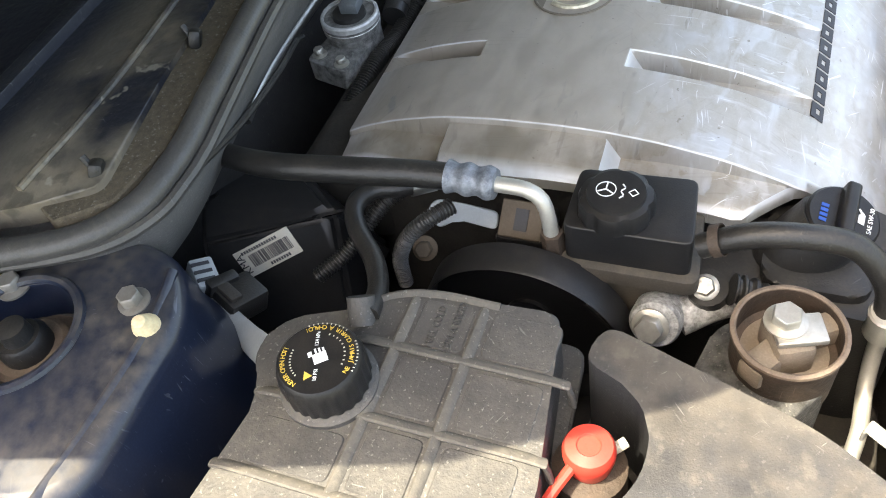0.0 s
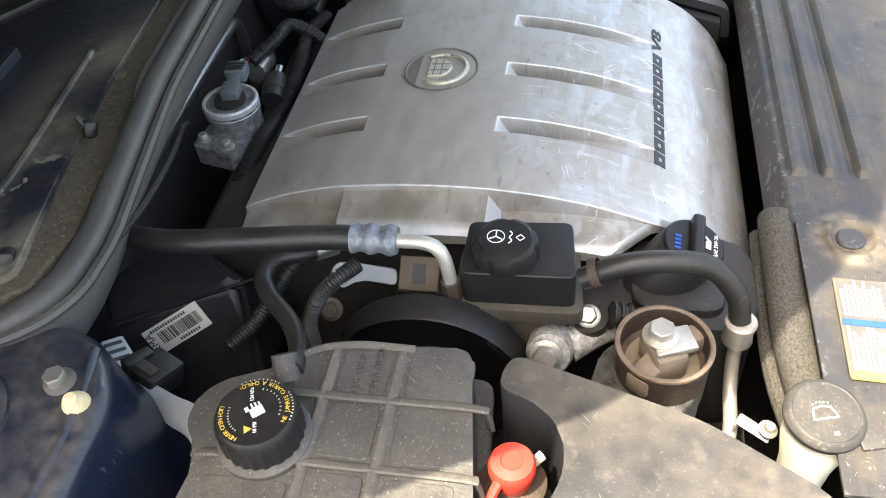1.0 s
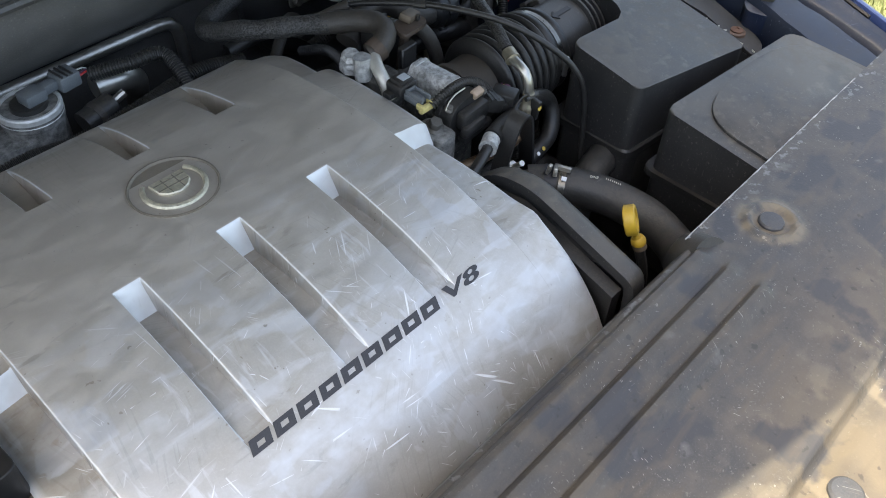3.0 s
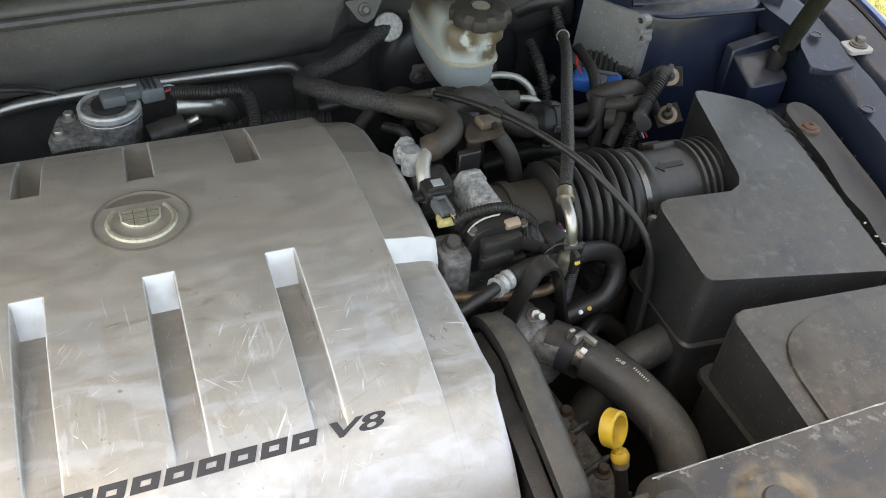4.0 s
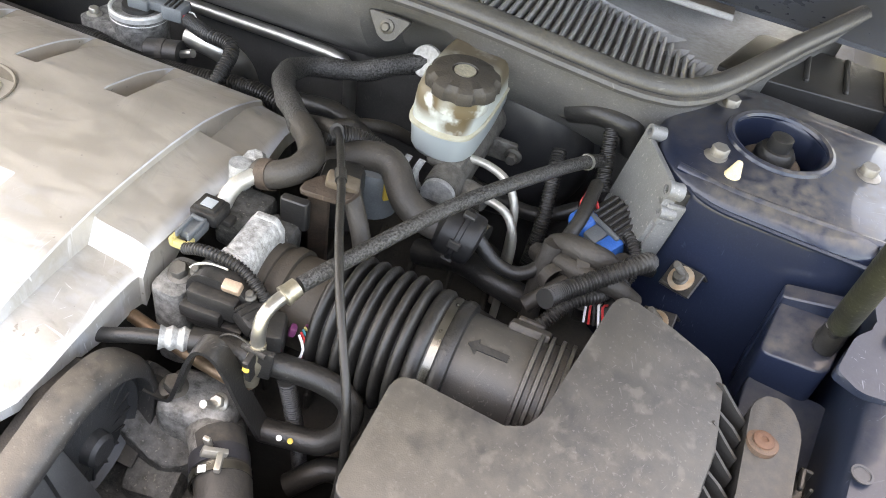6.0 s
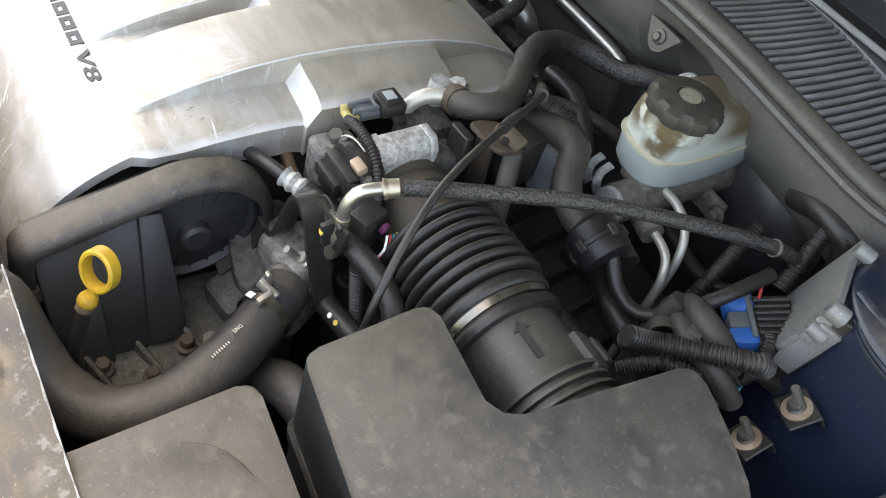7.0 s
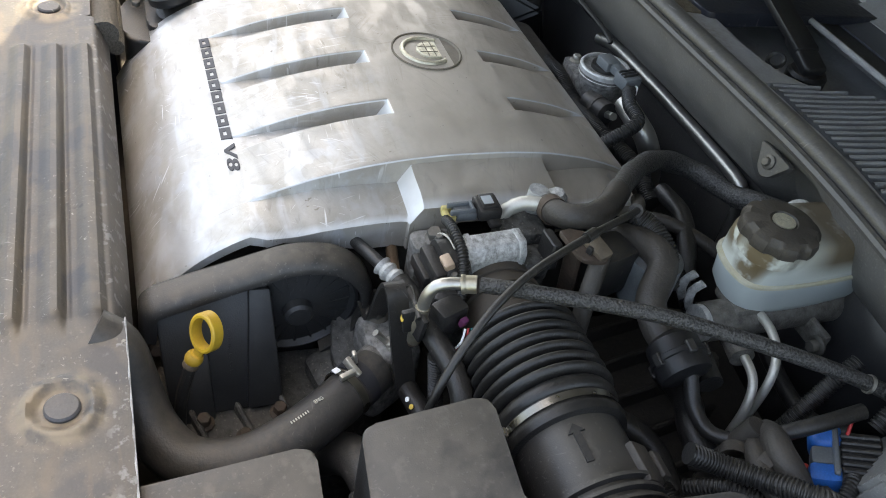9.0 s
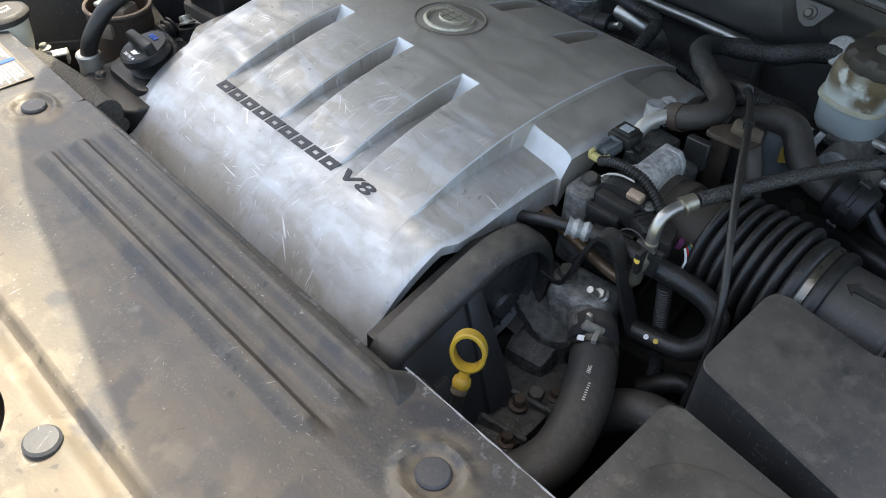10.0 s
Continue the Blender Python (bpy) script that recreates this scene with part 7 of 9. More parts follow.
def throttle_body():
    ob = thing("throttle_body", (0.29, -0.03, 0.80), "dusty throttle body with an aluminium motor housing", "throttle body")
    part("casting", join(box((0.050, 0.105, 0.11), (0.302, -0.022, 0.835), 0.008), box((0.040, 0.046, 0.040), (0.276, 0.018, 0.888), 0.006), box((0.030, 0.030, 0.028), (0.312, 0.016, 0.886), 0.006)), M_CASTDARK, ob)
    motor = [(-0.016, -0.018), (0.016, -0.018), (0.016, 0.006), (0.009, 0.0165), (-0.009, 0.0165), (-0.016, 0.006)]
    part("motor", prism(motor, -0.030, 0.030, 0.0018, 2, m=Matrix.Translation((0.309, -0.028, 0.9055)) @ pose(0, 0, 0, 90, 0, 3)), M_CASTBRIGHT, ob, "bare cast aluminium motor housing")
    for y in (-0.052, -0.004):
        part("motor_band", prism([(x * 1.06, z * 1.06) for x, z in motor], -0.002, 0.002, 0.0006, 1, m=Matrix.Translation((0.309, y, 0.9055)) @ pose(0, 0, 0, 90, 0, 3)), M_CAST, ob)
    # black end cap: rounded shoulder, stepped face, plug socket
    cap = rounded([(0.279, 0.858), (0.279, 0.898), (0.290, 0.912), (0.322, 0.914), (0.336, 0.904), (0.340, 0.872), (0.334, 0.856)], 0.008, 3)
    mcap = Matrix(((1, 0, 0, 0), (0, 0, -1, 0), (0, 1, 0, 0), (0, 0, 0, 1)))
    part("end_cap", prism(cap, 0.060, 0.078, 0.003, 2, m=mcap), M_BLACK, ob)
    part("end_cap_rim", prism([(0.309 + (x - 0.309) * 1.05, 0.886 + (z - 0.886) * 1.05) for x, z in cap], 0.056, 0.062, 0.001, 1, m=mcap), M_BLACK, ob)
    part("end_cap_face", join(box((0.044, 0.014, 0.022), pose(0.309, -0.083, 0.893, 0, 0, 4), 0.004, 2), box((0.036, 0.010, 0.014), pose(0.302, -0.091, 0.884, 0, 0, 4), 0.003, 2)), M_BLACK, ob)
    part("end_cap_rib", box((0.050, 0.012, 0.010), pose(0.312, -0.086, 0.872, 0, 0, 4), 0.003, 2), M_BLACK, ob)
    part("plug_socket", join(box((0.024, 0.022, 0.018), pose(0.342, -0.082, 0.892, 0, 18, -22), 0.004, 2), box((0.016, 0.024, 0.012), pose(0.354, -0.084, 0.887, 0, 18, -22), 0.003, 2)), M_BLACK, ob)
    for k in range(3):
        part("socket_rib", box((0.002, 0.020, 0.003), pose(0.336 + k * 0.006, -0.082, 0.9025 - k * 0.002, 0, 18, -22), 0), M_BLACK, ob)
    for x, y in ((0.285, -0.070), (0.336, -0.072)):
        part("screw", hexbolt(aim((x, y, 0.904), (-0.1, -0.3, 1)), 0.0038, 0.003, 0.0055), M_BOLTDARK, ob)
    part("bolt", hexbolt(aim((0.266, -0.066, 0.888), (0, -0.3, 1)), 0.0075, 0.008, 0.011), M_BOLTDARK, ob)
    part("lower_flange", prism(rounded([(0.250, -0.090), (0.280, -0.090), (0.280, -0.046), (0.250, -0.046)], 0.010, 3), 0.80, 0.887, 0.004, 2), M_CASTLIGHT, ob)
    part("paint_arc", tube([(0.279, -0.0700, 0.9055), (0.286, -0.0680, 0.9120), (0.298, -0.0670, 0.9165), (0.312, -0.0670, 0.9175)], 0.0018, 6, flat=0.5), M_STICKER, ob, "smeared white paint mark")
    part("outlet_pipe", tube([(0.262, -0.002, 0.895), (0.262, 0.006, 0.912), (0.265, 0.020, 0.922), (0.274, 0.036, 0.926)], 0.0075, 14), M_ALUPIPE, ob)
    sensor = thing("pressure_sensor", (0.262, -0.03, 0.915), "small black pressure sensor with dark grey plug", "sensor")
    part("body", join(box((0.026, 0.024, 0.014), (0.264, -0.018, 0.920), 0.003), box((0.020, 0.018, 0.006), (0.264, -0.018, 0.9275), 0.002), box((0.040, 0.012, 0.007), (0.264, -0.014, 0.913), 0.002)), M_BLACK, sensor)
    part("label", box((0.011, 0.010, 0.001), (0.265, -0.020, 0.9312), 0), M_LIGHTGREY, sensor)
    part("plug", join(box((0.017, 0.022, 0.010), (0.263, -0.040, 0.916), 0.003), box((0.003, 0.026, 0.006), (0.2575, -0.044, 0.9215), 0.001), box((0.003, 0.026, 0.006), (0.2685, -0.044, 0.9215), 0.001), box((0.012, 0.003, 0.004), (0.263, -0.034, 0.9235), 0.001)), M_GREYCAN, sensor, "grey plug")
    part("lock", join(box((0.020, 0.006, 0.008), (0.262, -0.0575, 0.912), 0.002), box((0.004, 0.010, 0.007), (0.2545, -0.056, 0.915), 0.001), box((0.004, 0.010, 0.007), (0.2695, -0.056, 0.915), 0.001)), M_PALEYELLOW, sensor, "pale yellow connector lock")


def brake_reservoir():
    ob = thing("brake_fluid_reservoir", (0.40, 0.22, 0.88), "stained translucent white brake fluid reservoir", "brake fluid reservoir")
    plan = rounded([(0.351, 0.215), (0.356, 0.186), (0.388, 0.176), (0.418, 0.182), (0.425, 0.212), (0.426, 0.27), (0.420, 0.355), (0.360, 0.355), (0.352, 0.28)], 0.026, 5)

    def stack(levels):
        bm = bmesh.new()
        rings = []
        for z, k, drop in levels:
            rings.append([bm.verts.new((0.389 + (x - 0.389) * k, 0.25 + (y - 0.25) * k, z - drop * max(0.0, y - 0.24) / 0.1)) for x, y in plan])
        for a, b in zip(rings, rings[1:]):
            for i in range(len(plan)):
                bm.faces.new((a[i], a[(i + 1) % len(plan)], b[(i + 1) % len(plan)], b[i]))
        bm.faces.new(rings[0][::-1]), bm.faces.new(rings[-1])
        return bm
    part("upper_body", stack([(0.933, 0.975, 0), (0.950, 0.970, 0), (0.962, 0.95, 0), (0.970, 0.90, 0.002), (0.975, 0.80, 0.004), (0.977, 0.6, 0.005)]), M_WHITEPL, ob, smooth=60)
    part("seam", stack([(0.9285, 1.0, 0), (0.9295, 1.035, 0), (0.9325, 1.035, 0), (0.9335, 1.0, 0)]), M_WHITESEAM, ob)
    part("lower_body", stack([(0.888, 0.76, 0), (0.891, 0.85, 0), (0.900, 0.93, 0), (0.929, 0.985, 0)]), M_WHITELOW, ob, smooth=60)
    c = Vector((0.399, 0.203, 0))
    part("neck", lathe([(0.0290, 0.958), (0.0288, 0.968), (0.0275, 0.975), (0.0265, 0.981), (0.025, 0.983)], c, 40), M_WHITEPL, ob)
    cap = part("cap", lathe([(0.032, 0.974), (0.0362, 0.977), (0.0366, 0.984), (0.0350, 0.989), (0.0300, 0.9925), (0.013, 0.9940), (0.012, 0.9922), (0.0, 0.9922)], c, 96,
                      wobble=lambda a, i: 1 - 0.085 * max(0.0, math.cos(a * 8)) ** 0.6 * (i in (0, 1, 2, 3))), M_HOSEDUST, ob, "dusty black scalloped cap")
    part("cap_disc", lathe([(0.0105, 0.9924), (0.0105, 0.9938), (0.0, 0.9938)], c, 28), M_BADGE2, cap, "dull metal disc in the cap")
    cyl = thing("master_cylinder", (0.40, 0.22, 0.84), "cast aluminium brake master cylinder", "master cylinder")
    part("body", tube([(0.408, 0.160, 0.877), (0.408, 0.33, 0.877)], 0.0195, 24), M_MASTER, cyl)
    part("plug", lathe([(0.018, 0), (0.018, 0.006), (0.0, 0.0065)], aim((0.408, 0.160, 0.877), (0, -1, 0)), 28), M_CAST, cyl)
    for x in (0.372, 0.386):
        part("strap", tube([(x - 0.002, 0.165, 0.905), (x - 0.006, 0.160, 0.892), (x - 0.004, 0.160, 0.878), (x, 0.168, 0.862)], 0.0045, 8, flat=0.45), M_CAST, cyl, "retaining strap")
    part("port", tube([(0.41, 0.19, 0.872), (0.452, 0.18, 0.872)], 0.012, 16), M_MASTER, cyl)
    part("saddle", box((0.040, 0.05, 0.014), (0.400, 0.21, 0.892), 0.005), M_MASTER, cyl)
    part("stud_plate", box((0.108, 0.008, 0.026), (0.400, 0.278, 0.868), 0.003), M_MASTER, cyl)
    for x in (0.350, 0.452):
        part("stud", hexbolt(aim((x, 0.271, 0.870), (0, -1, 0)), 0.0065, 0.008, 0.010), M_BOLTDARK, cyl)
    bst = thing("brake_booster", (0.42, 0.35, 0.80), "large round black brake booster on the bulkhead", "brake booster")
    part("dome", lathe([(0.098, 0.0), (0.108, 0.012), (0.103, 0.034), (0.088, 0.050), (0.055, 0.060), (0.0, 0.062)], aim((0.425, 0.372, 0.832), (0, -1, 0.06)), 64), M_BOOSTER, bst)
    part("flange", lathe([(0.109, 0.012), (0.1115, 0.014), (0.1115, 0.019), (0.108, 0.021)], aim((0.425, 0.372, 0.832), (0, -1, 0.06)), 64), M_BOOSTER, bst)
    part("boot", lathe([(0.017, 0), (0.0185, 0.010), (0.0165, 0.014), (0.0, 0.015)], aim((0.488, 0.322, 0.928), (0, -1, 0.25)), 28), M_BLACK, bst)


M_MASTER = mat("brown_grimed_casting", (0.085, 0.078, 0.068), 0.55, 0.4, (0.20, 0.19, 0.17), scale=110, contrast=0.6, bump=0.5, bump_scale=300, dust=0.5, dust_color=(0.13, 0.105, 0.075), dust_scale=30)
M_BELTCOVER = mat("satin_black_moulding", (0.020, 0.021, 0.022), 0.42, scale=40, bump=0.15, bump_scale=700, dust=0.3, dust_color=(0.10, 0.09, 0.075), dust_scale=25, scuff=0.25, scuff_color=(0.13, 0.125, 0.12), grain=0.15)
M_NECK = mat("brown_dusted_rubber", (0.040, 0.033, 0.026), 0.6, scale=40, bump=0.25, bump_scale=300, dust=0.5, dust_color=(0.105, 0.082, 0.056), dust_scale=16)
M_BOOSTER = mat("satin_black_paint", (0.022, 0.022, 0.023), 0.30, scale=40, dust=0.4, dust_color=(0.13, 0.11, 0.085), dust_scale=20)
M_WHITELOW = mat("pale_translucent_plastic", (0.38, 0.43, 0.43), 0.4, color2=(0.46, 0.50, 0.49), scale=14, dust=0.2, grain=0.0)
M_WHITESEAM = mat("yellowed_plastic_seam", (0.55, 0.55, 0.46), 0.5, color2=(0.40, 0.36, 0.24), scale=40, dust=0.3)


def module_bracket():
    ob = thing("electronic_brake_module", (0.605, 0.19, 0.87), "bare aluminium module plate on a black bracket", "module")
    e = Vector((0.46, -0.885, 0.06)).normalized()
    v = Vector((0.15, 0.15, 0.97))
    v = (v - e * v.dot(e)).normalized()
    m = Matrix.Translation((0.591, 0.219, 0.917)) @ Matrix((e, v, e.cross(v))).transposed().to_4x4()
    part("plate", prism(rounded([(-0.046, -0.046), (0.030, -0.046), (0.046, -0.020), (0.046, 0.026), (0.038, 0.030), (0.036, 0.044), (-0.046, 0.046)], 0.003, 2), -0.003, 0.003, 0.001, 1, m=m), M_MODPLATE, ob)
    for dx, dy, s in ((-0.036, 0.050, 0.014), (0.040, 0.036, 0.016), (0.048, 0.016, 0.012)):
        part("lug", join(lathe([(s * 0.55, -0.012), (s * 0.55, 0.004), (s * 0.28, 0.004), (s * 0.28, -0.012)], m @ Matrix.Translation((dx, dy, 0)), 16, closed=True), box((s * 0.7, s * 0.9, 0.012), m @ Matrix.Translation((dx, dy - s * 0.6, -0.003)), 0.002)), M_MODPLATE, ob)
    part("edge", box((0.006, 0.060, 0.020), m @ Matrix.Translation((0.046, -0.004, -0.012)), 0.002), M_MODPLATE, ob)
    part("backing", box((0.086, 0.086, 0.022), m @ Matrix.Translation((0.002, -0.004, -0.016)), 0.003), M_BLACK, ob)
    part("bracket", box((0.092, 0.012, 0.050), m @ Matrix.Translation((0.008, -0.052, -0.010)), 0.003), M_BLACK, ob)
    plug = thing("brake_module_plug", (0.571, 0.19, 0.86), "bright blue and black electrical plug", "plug")
    mm = pose(0.5710, 0.199, 0.876, 20, 0, -35) @ Matrix.Scale(1.2, 4)
    part("shell", box((0.046, 0.030, 0.024), mm @ Matrix.Translation((0.006, 0.012, 0)), 0.004), M_BLACK, plug)
    for k in range(6):
        part("shell_rib", box((0.003, 0.026, 0.004), mm @ Matrix.Translation((-0.010 + k * 0.006, 0.012, 0.013)), 0.001, 1), M_AIRBOX, plug)
    part("lever", join(box((0.022, 0.022, 0.022), mm @ Matrix.Translation((-0.012, -0.010, 0.004)), 0.006, 3), box((0.016, 0.022, 0.024), mm @ Matrix.Translation((0.021, -0.011, 0.001)), 0.004)), M_CONNBLUE, plug, "bright blue locking lever")
    part("frame", join(box((0.016, 0.020, 0.018), mm @ Matrix.Translation((0.006, -0.010, 0.003)), 0.003), box((0.040, 0.004, 0.006), mm @ Matrix.Translation((0.004, -0.004, 0.013)), 0.001, 1)), M_GREYCAN, plug, "dusty grey frame")
    part("red_lock", box((0.010, 0.008, 0.007), mm @ Matrix.Translation((0.010, -0.024, -0.004)), 0.002), M_RED, plug, "small red lock")
    part("red_wire", tube([(0.560, 0.205, 0.893), (0.548, 0.212, 0.908), (0.542, 0.202, 0.898), (0.548, 0.190, 0.883)], 0.0016, 6), M_WIRERED, plug, "thin red wire")
    for (x, y, z), turn in (((0.656, 0.158, 0.892), 20), ((0.650, 0.134, 0.850), 35)):
        br = thing("stud_bracket", (x, y, z - 0.03), "black steel bracket with a stud and rusty washer", "bracket", "stud brackets")
        q = aim((x, y, z - 0.006), (-0.45, -0.45, 0.77), turn)
        part("plate", join(box((0.034, 0.028, 0.003), q, 0.001, 1), box((0.034, 0.003, 0.012), q @ Matrix.Translation((0, 0.0125, -0.006)), 0.001, 1)), M_BLACK, br)
        part("washer", lathe([(0.0125, 0.001), (0.0125, 0.003), (0.008, 0.004)], q, 24), M_WASHERRUST, br, "pale rusty washer")
        part("nut", hexbolt(q @ Matrix.Translation((0, 0, 0.002)), 0.0062, 0.006, 0.008), M_BOLTDARK, br)
        part("stud", tube([(x, y, z), (x - 0.011, y - 0.011, z + 0.018)], 0.0035, 8, ribs=0.0006, pitch=0.0015), M_BOLTDARK, br)
    # the wiring bundle beside it
    def bundle(pts, r, ribs=0.0, mm=M_BLACK, label="black taped wiring loom"):
        return small_hose("wiring_loom", pts, r, mm, label, ribs, "wiring")
    bundle([(0.548, 0.050, 0.902), (0.560, 0.075, 0.895), (0.585, 0.098, 0.903), (0.606, 0.112, 0.915), (0.618, 0.125, 0.917), (0.620, 0.140, 0.905), (0.610, 0.150, 0.888)], 0.0085, 0.0014, label="black corrugated loom to the air flow sensor")
    bundle([(0.535, 0.145, 0.880), (0.550, 0.135, 0.895), (0.565, 0.128, 0.900), (0.585, 0.130, 0.895), (0.600, 0.140, 0.875)], 0.012, 0.0, M_HOSEDUST)
    bundle([(0.535, 0.13, 0.895), (0.532, 0.12, 0.86), (0.535, 0.11, 0.80)], 0.010, 0.0, M_HOSEDUST)
    bundle([(0.530, 0.305, 0.965), (0.540, 0.288, 0.945), (0.550, 0.262, 0.905), (0.556, 0.245, 0.885)], 0.0075, 0.0014, label="black corrugated conduit below the cowl")
    bundle([(0.50, 0.26, 0.905), (0.505, 0.235, 0.885), (0.51, 0.21, 0.85), (0.51, 0.19, 0.80)], 0.0075, 0.0014, label="black corrugated conduit beside the booster")
    teal = thing("teal_plug", (0.592, 0.150, 0.82), "teal plastic connector frame with loose wires", "plug")
    part("frame", tube([(0.565, 0.140, 0.850), (0.580, 0.165, 0.856), (0.605, 0.160, 0.856), (0.615, 0.138, 0.848)], 0.005, 8), M_CONNTEAL, teal)
    part("body", box((0.046, 0.036, 0.03), pose(0.592, 0.140, 0.832, 20, 0, 10), 0.006), M_BLACK, teal)
    for k in range(5):
        part("wire", tube([(0.578 + k * 0.006, 0.130, 0.846), (0.582 + k * 0.004, 0.118, 0.852), (0.586 + k * 0.005, 0.108, 0.835)], 0.0013, 5), (M_WHITE, M_WIRERED, M_BLACK)[k % 3], teal)


M_CASTBRIGHT = mat("corroded_bright_casting", (0.24, 0.235, 0.22), 0.5, 0.35, (0.64, 0.64, 0.62), scale=170, contrast=0.75, bump=0.7, bump_scale=300, dust=0.4, dust_color=(0.15, 0.125, 0.095), dust_scale=40)
M_MODPLATE = mat("grey_module_plate", (0.20, 0.20, 0.195), 0.5, 0.3, (0.25, 0.25, 0.245), scale=40, bump=0.2, bump_scale=500, dust=0.3, dust_color=(0.16, 0.14, 0.11), speck=0.5)
M_WASHERRUST = mat("pale_rusty_washer", (0.50, 0.44, 0.36), 0.5, 0.5, (0.36, 0.24, 0.14), scale=120)


def gas_strut():
    ob = thing("hood_gas_strut", (0.779, 0.122, 0.93), "black telescopic hood strut with flaking paint", "gas strut")
    a, d = Vector((0.782, 0.116, 0.918)), Vector((-0.106, -0.374, 0.921)).normalized()
    part("rod", tube([a, a + d * 0.06], 0.006, 12), M_BLACK, ob)
    part("cylinder", tube([a + d * 0.03, a + d * 0.74], 0.011, 16), M_STRUT, ob)
    part("ball_end", lathe([(0.010, -0.012), (0.012, 0.0), (0.010, 0.014)], (a.x, a.y, a.z), 16), M_BLACK, ob)


M_STRUT = mat("flaking_black_paint", (0.010, 0.010, 0.0095), 0.45, color2=(0.030, 0.032, 0.020), scale=40, bump=0.3, dust=0.3, dust_color=(0.09, 0.085, 0.05), speck=0.08)


def dipstick():
    ob = thing("dipstick", (0.330, -0.306, 0.70), "bright yellow oil dipstick ring handle", "dipstick")
    m = aim((0.3235, -0.2895, 0.8626), (0.52, -0.78, 0.34))
    part("ring", lathe([(0.0150, -0.0062), (0.0166, -0.0050), (0.0166, 0.0050), (0.0150, 0.0062), (0.0128, 0.0058), (0.0122, 0.0), (0.0128, -0.0058)], m @ pose(0, 0, 0, 0, 0, 12) @ Matrix.Diagonal((0.92, 1.12, 1, 1)), 36, closed=True), M_YELLOW, ob)
    part("web", join(tube([(0.3272, -0.2958, 0.846), (0.3288, -0.3005, 0.837)], 0.0046, 12, flat=0.8), tube([(0.3255, -0.2985, 0.845), (0.3275, -0.3015, 0.838)], 0.0022, 8)), M_YELLOW, ob)
    part("grip", tube([(0.3284, -0.2990, 0.8415), (0.3290, -0.3015, 0.8370), (0.3294, -0.3035, 0.8325)], lambda t: 0.0066 + 0.0016 * math.sin(t * 3.1), 16, 0.002), M_YELLOW, ob)
    part("collar", tube([(0.3293, -0.3030, 0.8335), (0.3297, -0.3050, 0.8285)], 0.0074, 14, 0.002), M_BROWNPLATE, ob, "tarnished collar")
    part("tube", tube([(0.3296, -0.3045, 0.829), (0.334, -0.316, 0.78), (0.336, -0.322, 0.66)], 0.0058, 10), M_BLACK, ob)


